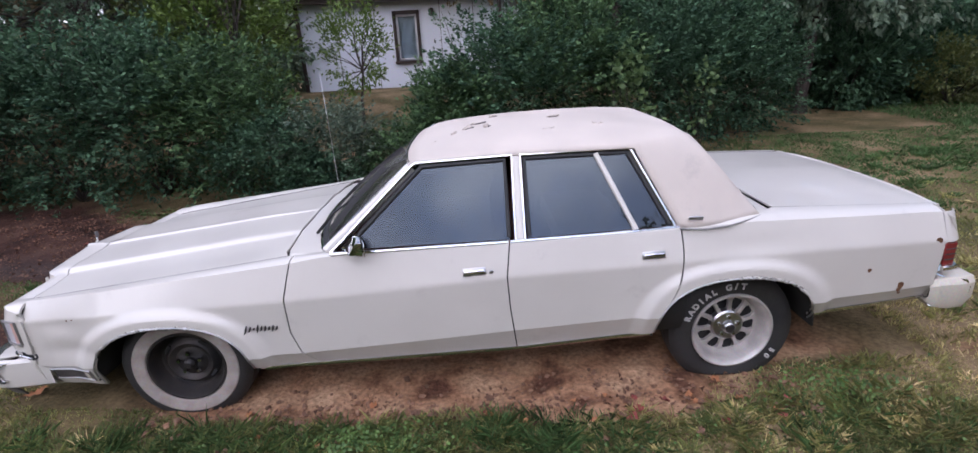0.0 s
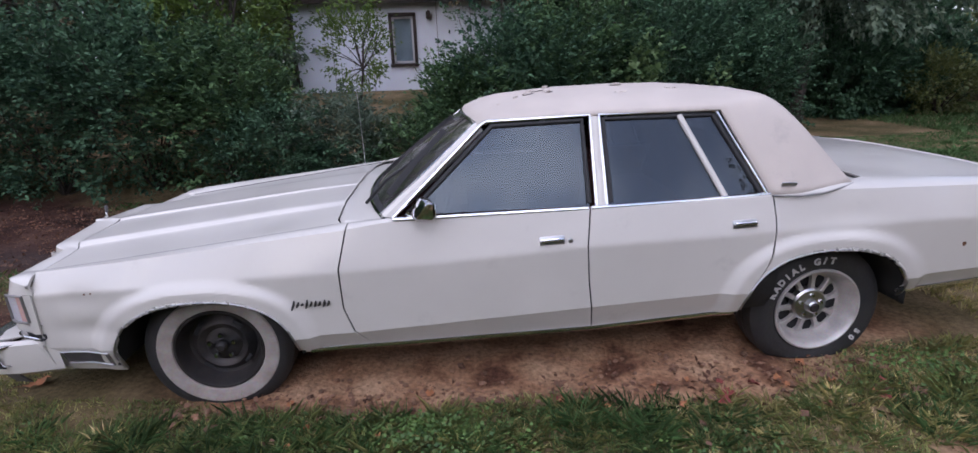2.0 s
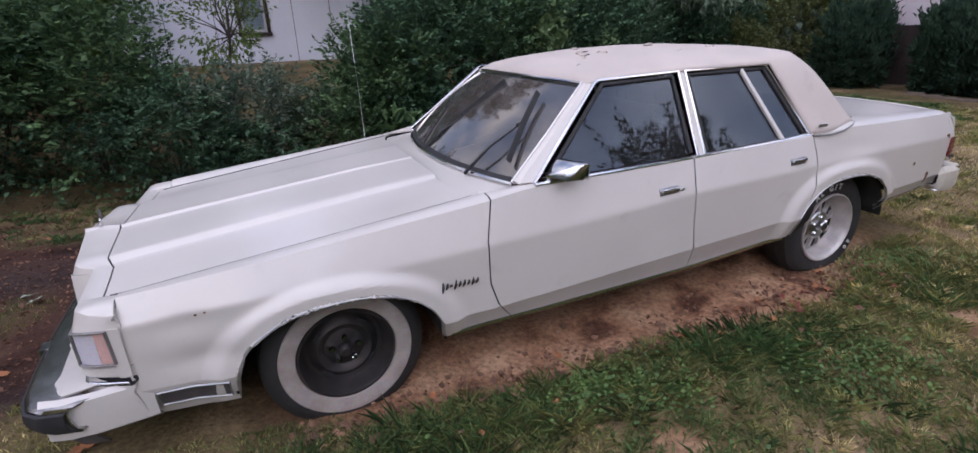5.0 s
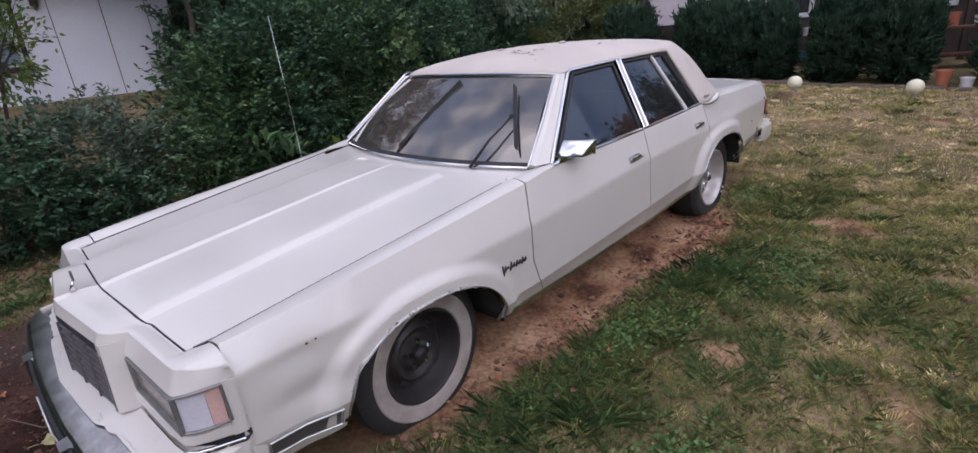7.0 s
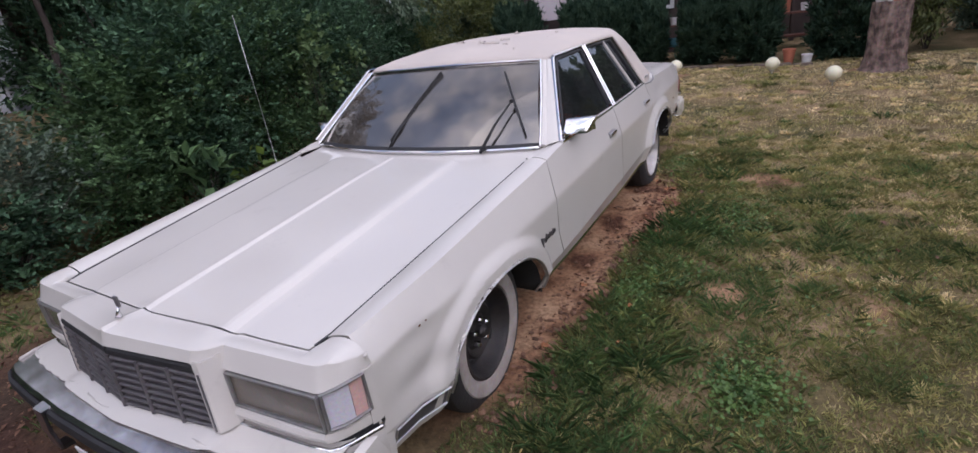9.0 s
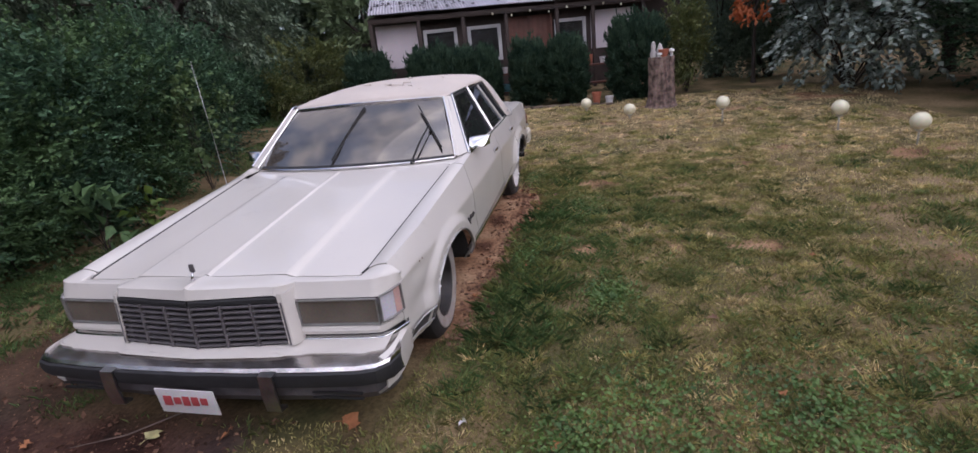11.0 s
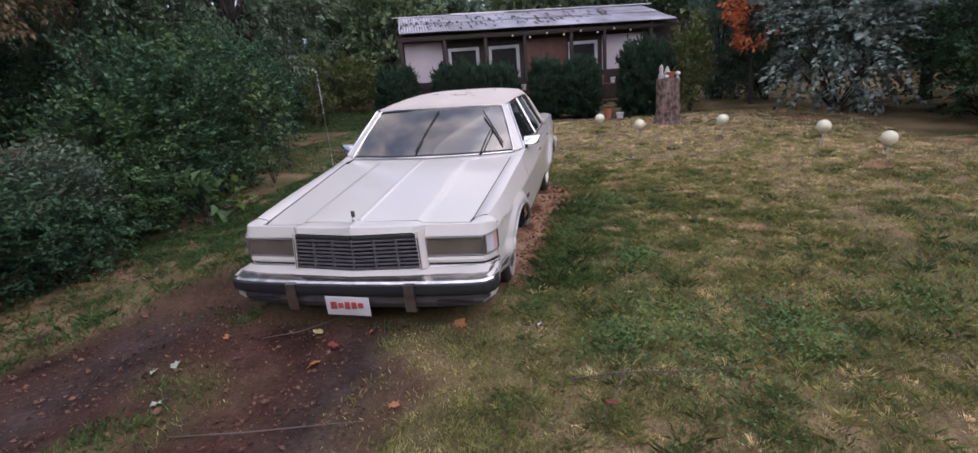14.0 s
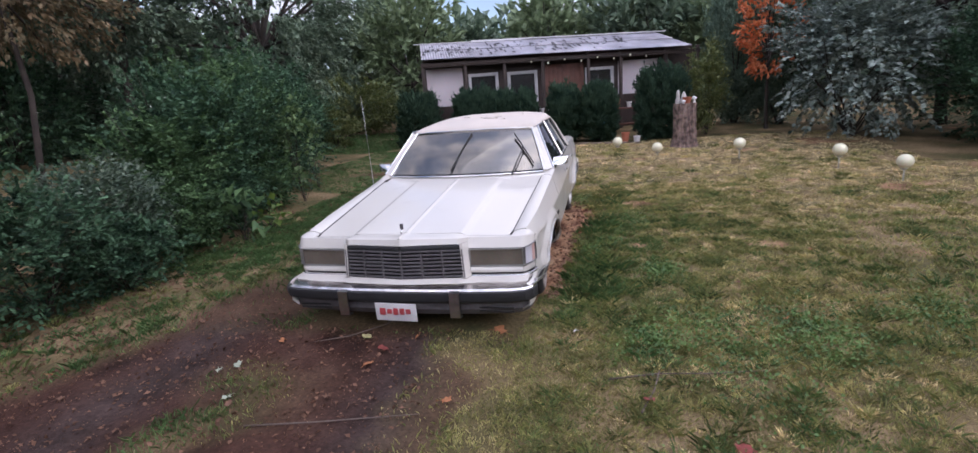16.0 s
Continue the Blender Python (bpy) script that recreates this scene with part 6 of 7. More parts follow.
# In the shed's own axes x runs along its front, y to its back, z up; its length is 8.43.
SL = 8.43
spart("wall", boxed((SL / 2, 0.10, 1.35), (SL, 0.12, 2.6)), M_BROWNWOOD, "dark brown board front")
spart("wall", boxed((0.06, 1.6, 1.35), (0.12, 2.9, 2.6)), M_BROWNWOOD)
spart("wall", boxed((SL - 0.06, 1.6, 1.35), (0.12, 2.9, 2.6)), M_BROWNWOOD)
spart("wall", boxed((SL / 2, 3.1, 1.45), (SL, 0.12, 2.8)), M_BROWNWOOD)
spart("wall_board", boxed((0.66, 0.025, 1.86), (1.08, 0.03, 1.10)), M_PINKWALL, "pale pinkish wall board")
spart("wall_board", boxed((6.66, 0.025, 1.78), (1.28, 0.03, 1.0)), M_PINKWALL, "pale pinkish wall board")
for x in (0.03, 1.26, 2.42, 3.56, 4.94, 5.94, 7.36, 8.35):
    spart("post", boxed((x, -0.42, 1.35), (0.09, 0.09, 2.45), 0.008), M_BROWNWOOD)
for x0, x1 in ((1.36, 2.27), (2.55, 3.47), (4.97, 5.87)):
    xm, w = (x0 + x1) / 2, x1 - x0
    z0, z1 = 1.25, 2.23 - 0.015 * xm
    wd = spart("window", boxed((xm, 0.03, (z0 + z1) / 2), (w - 0.1, 0.012, z1 - z0 - 0.1)), M_WINDOW, "white-framed shed window with net curtain")
    spart("curtain", boxed((xm, 0.045, z1 - 0.28), (w - 0.12, 0.006, 0.42)), M_BLIND, "", wd)
    for c, s in (((x0 + 0.045, 0.01, (z0 + z1) / 2), (0.09, 0.05, z1 - z0)), ((x1 - 0.045, 0.01, (z0 + z1) / 2), (0.09, 0.05, z1 - z0)), ((xm, 0.01, z1 - 0.045), (w - 0.18, 0.05, 0.09)), ((xm, 0.01, z0 + 0.045), (w - 0.18, 0.05, 0.09))):
        spart("frame", boxed(c, s, 0.006), M_WHITEWOOD, "", wd)
dr = spart("door", boxed((4.28, 0.01, 1.28), (1.22, 0.05, 2.06)), M_WOOD, "reddish brown wooden double door")
for x in (3.68, 4.28, 4.88):
    spart("rail", boxed((x, -0.02, 1.28), (0.07, 0.03, 2.06), 0.006), M_WOOD, "", dr)
for k in range(9):
    spart("plank", boxed((3.74 + 0.135 * k, -0.012, 1.28), (0.115, 0.012, 1.9), 0.003), M_WOOD, "", dr)
spart("eaves_beam", boxed((SL / 2, -0.42, 2.46), (SL, 0.10, 0.12), 0.01, pose(0, 0, 0, 0, 0.6, 0)), M_BROWNWOOD)


def shed_z(x, y):
    return 2.66 - 0.012 * x + (y + 0.62) * 0.24 + 0.01 * nz(x, y, 0.8, 6)


for y0, y1, lift in ((-0.62, 0.75, 0.0), (0.68, 1.95, 0.02)):
    for i in range(9):
        a = 0.02 + i * (SL - 0.4) / 9
        seg = [x for x in np.arange(a, a + (SL - 0.4) / 9 + 0.03, 0.019)]
        rows = [[(x, y, shed_z(x, y) + lift + 0.014 * math.sin(x * 2 * math.pi / 0.076) + 0.004 * (i % 2)) for x in seg] for y in np.linspace(y0, y1, 4)]
        spart("roof_sheet", shell(rows, 0.004), M_METALROOF, "weathered corrugated metal sheet")
rnd = random.Random(12)
for k in range(120):
    x = rnd.uniform(0.0, 6.6)
    y = rnd.uniform(-0.5, 1.5)
    wdt, ln = rnd.choice((0.034, 0.036, 0.038, 0.075)), rnd.uniform(0.10, 0.40)
    x = round(x / 0.076) * 0.076 + 0.019
    rows = [[(x + dx, y + dy, shed_z(x, y + dy) + 0.024 + (0.02 if y + dy > 0.68 else 0)) for dx in (-wdt / 2, wdt / 2)] for dy in (0, ln * 0.5, ln)]
    spart("roof_patch", shell(rows, 0.004), M_PATCH)
spart("ridge_strip", boxed((SL / 2 + 0.85, 1.98, shed_z(SL / 2 + 0.85, 1.98) + 0.06), (SL - 1.7, 0.10, 0.035), 0.01, pose(0, 0, 0, 0, 0.69, 0)), M_WHITEWOOD, "white ridge strip")
spart("ridge_strip", boxed((1.6, 1.9, shed_z(1.6, 1.9) + 0.045), (3.6, 0.08, 0.03), 0.01, pose(0, 0, 0, 0, 0.69, 0)), M_WHITEWOOD)
rows = [[(x, y, z) for x in (0.05, SL - 0.4)] for y, z in ((1.9, 3.17), (3.6, 2.8))]
spart("roof_back", shell(rows, 0.03), M_PATCH)
# Bulb string under the eaves.
M_GLOBE = shader("cream_globe_plastic", (0.78, 0.74, 0.54), 0.35, 0, 0.06, 6, 60, 0.02)
M_TEAL = shader("teal_plastic", (0.06, 0.20, 0.24), 0.5, 0, 0.1, 6, 60, 0.05)
M_TERRA = shader("terracotta", (0.42, 0.14, 0.08), 0.8, 0, 0.2, 8, 60, 0.2)
M_WHITEPOT = shader("white_glazed_pot", (0.66, 0.64, 0.63), 0.4, 0, 0.1, 6, 60, 0.05)
M_STAKE = shader("pale_stake_plastic", (0.50, 0.49, 0.42), 0.5, 0, 0.1, 6, 60, 0.05)
lights = empty("string_lights", "string of small bulbs under the shed eaves", "lights")
lights.matrix_basis = SHED
part("cable", tubed([(3.2 + 0.5 * k, -0.52, 2.46 - 0.07 * (k % 2)) for k in range(8)], 0.006, 6), M_BLACK, lights)
for k in range(8):
    part("bulb", lathe([(0.0, -0.045), (0.022, -0.035), (0.028, -0.01), (0.012, 0.02), (0.0, 0.022)], 12), M_GLOBE, lights).matrix_basis = pose(3.2 + 0.5 * k, -0.52, 2.42 - 0.07 * (k % 2), 90, 0, 0)


def pot(name, label, c, r, h, mat, flare=1.25):
    """A hollow flower pot or bucket."""
    bm = lathe([(0.0, 0.0), (r / flare, 0.0), (r * 0.95, h * 0.85), (r * 1.04, h * 0.86), (r * 1.05, h), (r * 0.92, h), (r * 0.86, h * 0.9), (0.0, h * 0.85)], 24)
    bmesh.ops.rotate(bm, matrix=Matrix.Rotation(radians(90), 3, "X"), verts=bm.verts)
    bmesh.ops.translate(bm, vec=Vector(c), verts=bm.verts)
    return tagged(new(name, finish(name, bm, mat)), label, "pot")


# Plant bench behind the conifers, with pots and crates.
bench = empty("plant_bench", "low dark wooden bench behind the conifer hedge", "bench")
for z in (0.48, 0.92):
    for y0, y1 in ((0.75, -0.75), (-0.75, -2.2)):
        xm, ym = 10.75 + 0.35 * (0.4 - (y0 + y1) / 2), (y0 + y1) / 2
        part("board", boxed((xm, ym, z), (0.3, 1.55, 0.035), 0.004, pose(0, 0, 0, 0, 0, 19)), M_WOOD, bench)
for y in (0.7, -0.75, -2.1):
    part("leg", boxed((10.78 + 0.35 * (0.4 - y), y, 0.56), (0.07, 0.07, 0.75)), M_BROWNWOOD, bench)
for i, (y, z, k) in enumerate(((0.45, 0.94, 0), (0.2, 0.94, 0), (-0.05, 0.94, 1), (-0.62, 0.94, 0), (-1.35, 0.94, 0), (-1.62, 0.94, 1), (-1.95, 0.94, 0))):
    pot("flower_pot", "small white flower pot on the plant bench", (10.78 + 0.35 * (0.4 - y), y, z), 0.075 + 0.015 * (i % 2), 0.15 + 0.04 * (i % 3), M_WHITEPOT if k == 0 else M_TERRA)
for y in (0.5, 0.1, -0.55, -1.35):
    cr = empty("crate", "teal plastic crate on the plant bench", "crate", at=(10.78 + 0.35 * (0.4 - y), y, 0.50))
    for c, s in (((0, 0, 0.01), (0.24, 0.30, 0.02)), ((-0.115, 0, 0.09), (0.012, 0.30, 0.17)), ((0.115, 0, 0.09), (0.012, 0.30, 0.17)), ((0, -0.145, 0.09), (0.22, 0.012, 0.17)), ((0, 0.145, 0.09), (0.22, 0.012, 0.17))):
        part("side", boxed(c, s, 0.003), M_TEAL, cr)
pot("terracotta_jug", "orange terracotta jug by the conifer hedge", (9.15, -1.78, ground_z(9.15, -1.78)), 0.10, 0.26, M_TERRA, 1.6)
pot("bucket", "small white bucket by the conifer hedge", (9.1, -2.05, ground_z(9.1, -2.05)), 0.085, 0.16, M_WHITEPOT)

# Garden path edge before the conifers.
bm = bmesh.new()
rnd = random.Random(3)
for k in range(16):
    t = k / 15
    x, y = 10.55 - 1.35 * t, 2.6 - 4.6 * t
    box(bm, (x - 0.35, y, ground_z(x - 0.35, y) + 0.015), (0.12, 0.27, 0.06), 0.015, pose(0, 0, 0, 0, 0, 17 + rnd.uniform(-8, 8)))
tagged(new("edging_stones", finish("edging_stones", bm, shader("pale_stone", (0.17, 0.13, 0.10), 0.9, 0, 0.3, 8, 50, 0.3))), "row of pale edging stones before the conifers", "edging", kind="stuff")

# ---- globe lamps on stakes ----
for x, y, z in ((8.11, -0.11, 0.39), (8.03, -1.58, 0.345), (7.05, -2.36, 0.29), (6.17, -3.73, 0.40), (5.10, -4.97, 0.35), (4.07, -5.40, 0.29)):
    gz = ground_z(x, y)
    lamp = empty("globe_lamp", "cream plastic globe lamp on a thin stake", "garden lamp", "globe lamps in the lawn", at=(x, y, gz))
    bm = bmesh.new()
    bmesh.ops.create_uvsphere(bm, u_segments=32, v_segments=20, radius=0.102)
    for v in bm.verts:
        v.co.z = v.co.z * 0.96 + z - gz
    part("globe", bm, M_GLOBE, lamp)
    part("stake", tubed([(0, 0, -0.05), (0, 0, z - gz - 0.09)], 0.011, 8), M_STAKE, lamp)
    part("collar", tubed([(0, 0, z - gz - 0.118), (0, 0, z - gz - 0.088)], [0.030, 0.045], 14), M_STAKE, lamp)

# ---- tree stump with small figures ----
stump = empty("tree_stump", "tall rough-barked tree stump in the lawn", "tree stump", at=(7.98, -3.0, 0.10))
rows = []
for i in range(46):
    z = -0.05 + 1.05 * i / 45
    r = float(np.interp(z, [-0.05, 0.03, 0.12, 0.25, 0.5, 1.0], [0.42, 0.33, 0.265, 0.235, 0.222, 0.222]))
    row = []
    for k in range(110):
        a = 2 * math.pi * k / 110
        ca, sa = math.cos(a), math.sin(a)
        plate_ = 1 - 2 * abs(noise.noise(Vector((ca * 3.2, sa * 3.2, z * 1.7)))) - 1.2 * abs(noise.noise(Vector((ca * 8, sa * 8, z * 5 + 3))))
        rr = r * (1 + 0.06 * math.sin(5 * a + 1) * max(0.0, 0.4 - z)) + 0.024 * max(plate_, -0.6)
        row.append((rr * ca, rr * sa, z))
    rows.append(row)
bm = bmesh.new()
vs = grid(bm, rows, True)
bm.faces.new(vs[-1])
bmesh.ops.recalc_face_normals(bm, faces=bm.faces)
part("bark", bm, M_BARK_PALE, stump, sharp=40)
M_FIG = shader("pale_figure_ceramic", (0.50, 0.47, 0.45), 0.6, 0, 0.2, 12, 60, 0.1)
for name, lab, dx, dy, prof, m in (
        ("garden_figure", "small pale ceramic garden figure on the stump", -0.05, 0.15, [(0, 0), (0.055, 0), (0.06, 0.06), (0.035, 0.13), (0.045, 0.19), (0.03, 0.26), (0.0, 0.29)], M_FIG),
        ("red_pot", "small red pot on the stump", -0.10, -0.03, [(0, 0), (0.06, 0), (0.095, 0.11), (0.10, 0.13), (0.085, 0.13), (0.0, 0.11)], M_TERRA),
        ("mushroom_figure", "small white ceramic mushroom on the stump", -0.10, -0.17, [(0, 0), (0.03, 0), (0.022, 0.07), (0.06, 0.085), (0.045, 0.12), (0, 0.14)], M_WHITEPOT),
        ("garden_figure", "small pale ceramic garden figure on the stump", 0.06, 0.02, [(0, 0), (0.07, 0), (0.065, 0.12), (0.045, 0.16), (0.03, 0.21), (0.0, 0.25)], M_FIG),
        ("mushroom_figure", "small white ceramic mushroom on the stump", -0.16, 0.05, [(0, 0), (0.03, 0), (0.022, 0.03), (0.055, 0.04), (0.04, 0.065), (0, 0.08)], M_WHITEPOT)):
    bm = lathe(prof, 20)
    bmesh.ops.rotate(bm, matrix=Matrix.Rotation(radians(90), 3, "X"), verts=bm.verts)
    o = tagged(new(name, finish(name, bm, m)), lab, "figure" if "pot" not in name else "pot")
    o.location = (7.98 + dx, -3.0 + dy, 1.10)

# ---- grass, clover, litter ----
def on_car(x, y):
    return (x > -1.0) & (x < 4.2) & (np.abs(y) < 0.80)


def field(scale, o, table_x=LOOK_X, table_y=LOOK_Y):
    """A noise over the plan as a table."""
    return np.array([[noise.noise(Vector((x * scale + o, y * scale - o, o * 0.3))) for y in table_y] for x in table_x])


LOOK_CLUMP = 0.7 * field(3.1, 4.0) + 0.5 * field(6.5, 7.0)
LOOK_PATCH = field(0.9, 9.0) + 0.6 * field(1.9, 2.0)


FLECK = np.random.default_rng(31).random((512, 512))


def flecked(x, y, cell):
    """Small light and dark flecks over the plan, soft between cells."""
    u, v = np.asarray(x) / cell + 4000, np.asarray(y) / cell + 4000
    i, j = u.astype(int), v.astype(int)
    a, c = u - i, v - j
    a, c = a * a * (3 - 2 * a), c * c * (3 - 2 * c)
    i, j, i2, j2 = i % 512, j % 512, (i + 1) % 512, (j + 1) % 512
    return FLECK[i, j] * (1 - a) * (1 - c) + FLECK[i2, j] * a * (1 - c) + FLECK[i, j2] * (1 - a) * c + FLECK[i2, j2] * a * c


def blade_mesh(name, p, a, hh, ww, bend, dry, tone, mat):
    """Blades from their feet: each bends along its angle and tapers to both ends."""
    dx, dy = np.cos(a), np.sin(a)
    sx, sy = -dy * ww / 2, dx * ww / 2
    co = np.stack([p, p + np.stack([dx * bend * 0.3 + sx, dy * bend * 0.3 + sy, hh * 0.55], 1), p + np.stack([dx * bend, dy * bend, hh * 0.95], 1),
                   p + np.stack([dx * bend * 0.3 - sx, dy * bend * 0.3 - sy, hh * 0.55], 1)], 1).reshape(-1, 3)
    i = np.arange(len(p))[:, None] * 4
    tri = np.concatenate([i + [[0, 2, 1]], i + [[0, 3, 2]]], 1).reshape(-1, 3)
    me = raw_mesh(name, co, tri, mat)
    me.attributes.new("dry_and_light", "FLOAT", "POINT").data.foreach_set("value", np.repeat(np.clip(dry, 0, 1), 4).astype(np.float32))
    me.attributes.new("tone", "FLOAT", "POINT").data.foreach_set("value", np.repeat(tone, 4).astype(np.float32))
    return me


def dry_and_light(x, y, g):
    """0 for lush green, 1 for straw, by clumps and broad patches of the lawn."""
    # Besides straw, far paints in open light, and shade in the passage beyond y 2.2.
    far = np.clip((np.asarray(x) - 1.5) / 5.5, 0, 1) * np.clip((2.2 - np.asarray(y)) / 1.2, -0.6, 1)
    hedge_side = np.clip((np.asarray(y) + 0.3) / 1.5, 0, 1)
    near_car = np.exp(-((np.asarray(y) + 1.35) / 0.35) ** 2) * (np.asarray(x) > -0.7)
    return 0.54 + 0.44 * far - 0.42 * hedge_side - 0.14 * near_car + 0.20 * looked_up(LOOK_PATCH, x, y) - 0.46 * looked_up(LOOK_CLUMP, x, y) + g.normal(0, 0.11, np.shape(x))


def turf(name, label, x0, x1, y0, y1, n, h, w, mat, seed, keep):
    """Grass blades over a stretch of the plan, each bent and tapered; green clumps stand taller than dry ones."""
    g = np.random.default_rng(seed)
    x, y = g.uniform(x0, x1, n), g.uniform(y0, y1, n)
    d = looked_up(LOOK_D, x, y)
    dry = dry_and_light(x, y, g)
    tuft = looked_up(LOOK_CLUMP, x, y)
    ok = (g.random(n) > d * 1.15) & ~on_car(x, y) & keep(x, y) & (g.random(n) < 0.85 + 0.8 * tuft - 0.25 * np.clip(dry - 0.5, 0, 1))
    x, y, tuft, dry = x[ok], y[ok], tuft[ok], dry[ok]
    n = len(x)
    z = looked_up(LOOK_Z, x, y) - 0.004
    a = g.uniform(0, 2 * np.pi, n)
    hh = h * g.uniform(0.4, 1.35, n) * (1 + 0.9 * np.clip(tuft, -0.45, 0.8)) * (1.15 - 0.4 * np.clip(dry, 0, 1))
    ww = w * g.uniform(0.6, 1.3, n)
    bend = hh * g.uniform(0.15, 1.2, n)
    tone = 0.40 + 1.2 * (0.55 * flecked(x, y, 0.05) + 0.45 * flecked(x + 7, y, 0.13))
    me = blade_mesh(name, np.stack([x, y, z], 1), a, hh, ww, bend, dry, tone, mat)
    return tagged(new(name, me), label, "grass", kind="stuff")


def grass_shader():
    m = bpy.data.materials.new("mixed_grass_blades")
    m.use_nodes = True
    n, l = m.node_tree.nodes, m.node_tree.links
    p = n["Principled BSDF"]
    p.inputs["Roughness"].default_value = 0.65
    p.inputs["Specular IOR Level"].default_value = 0.25
    at_ = n.new("ShaderNodeAttribute")
    at_.attribute_name = "dry_and_light"
    r = n.new("ShaderNodeValToRGB")
    stops = ((0.0, (0.086, 0.158, 0.054)), (0.25, (0.152, 0.202, 0.070)), (0.48, (0.275, 0.275, 0.097)), (0.66, (0.405, 0.358, 0.146)), (0.82, (0.58, 0.480, 0.240)), (1.0, (0.74, 0.600, 0.360)))
    while len(r.color_ramp.elements) < len(stops):
        r.color_ramp.elements.new(0.5)
    for e, (pos, c) in zip(r.color_ramp.elements, stops):
        e.position, e.color = pos, (*c, 1)
    l.new(at_.outputs["Fac"], r.inputs["Fac"])
    g = n.new("ShaderNodeNewGeometry")
    hs = n.new("ShaderNodeHueSaturation")
    mr = n.new("ShaderNodeMapRange")
    mr.inputs["To Min"].default_value, mr.inputs["To Max"].default_value = 0.75, 1.3
    l.new(g.outputs["Random Per Island"], mr.inputs["Value"])
    tn = n.new("ShaderNodeAttribute")
    tn.attribute_name = "tone"
    mu = n.new("ShaderNodeMath")
    mu.operation = "MULTIPLY"
    l.new(mr.outputs["Result"], mu.inputs[0])
    l.new(tn.outputs["Fac"], mu.inputs[1])
    l.new(mu.outputs["Value"], hs.inputs["Value"])
    l.new(r.outputs["Color"], hs.inputs["Color"])
    l.new(hs.outputs["Color"], p.inputs["Base Color"])
    tr = n.new("ShaderNodeBsdfTranslucent")
    l.new(hs.outputs["Color"], tr.inputs["Color"])
    mx = n.new("ShaderNodeMixShader")
    mx.inputs["Fac"].default_value = 0.3
    l.new(p.outputs["BSDF"], mx.inputs[1])
    l.new(tr.outputs["BSDF"], mx.inputs[2])
    l.new(mx.outputs["Shader"], n["Material Output"].inputs["Surface"])
    return m


M_BLADE = grass_shader()
turf("lawn_grass", "short mixed green and straw lawn grass near the car", -3.1, 4.5, -3.6, -0.85, 200000, 0.022, 0.0046, M_BLADE, 1, lambda x, y: x > -9)
turf("lawn_grass", "short mixed green and straw lawn grass", -1.5, 5.5, -7.5, -3.6, 75000, 0.028, 0.008, M_BLADE, 2, lambda x, y: x > -9)
turf("lawn_grass", "short mixed green and straw lawn grass", 4.5, 9.4, -6.5, 5.0, 105000, 0.030, 0.0095, M_BLADE, 3, lambda x, y: x > -9)
turf("lawn_grass", "grass strip between the track and the hedge", -4.0, 4.4, 0.85, 3.4, 85000, 0.034, 0.006, M_BLADE, 4, lambda x, y: (y < 2.35 + 0.25 * np.sin(x * 5)) | (x > 0.2))
turf("lawn_grass", "grass in the passage beside the shed", 9.4, 15.0, 2.5, 8.5, 22000, 0.06, 0.016, M_BLADE, 5, lambda x, y: y > 4.8 - 0.2 * (x - 9))
turf("lawn_grass", "sparse grass between and beside the wheel tracks", -4.2, -0.9, -0.95, 1.3, 36000, 0.032, 0.006, M_BLADE, 6, lambda x, y: x > -9)
turf("lawn_grass", "grass round the rear wheel and under the tail", 2.5, 4.6, -0.9, 0.9, 12000, 0.05, 0.007, M_BLADE, 7, lambda x, y: (x > 3.3) | (y < -0.85))
turf("lawn_grass", "short mixed green and straw lawn grass", -3.4, -1.5, -6.0, -3.6, 50000, 0.034, 0.0055, M_BLADE, 10, lambda x, y: x > -9)
turf("lawn_grass", "short mixed green and straw lawn grass", -4.2, -3.1, -3.6, -0.9, 34000, 0.034, 0.005, M_BLADE, 11, lambda x, y: x > -9)
M_STRAW = leaf_shader("dry_straw_blades", (0.25, 0.18, 0.09), (0.55, 0.44, 0.26), 0.8, 0.2)
turf("dry_straw", "pale dry straw lying in the lawn", -3.4, 4.4, -5.5, -0.95, 9000, 0.022, 0.0045, M_STRAW, 8, lambda x, y: x > -9)
turf("dry_straw", "pale dry straw lying beside the wheel tracks", -4.0, -0.9, -0.95, 3.2, 3000, 0.020, 0.0045, M_STRAW, 9, lambda x, y: x > -9)
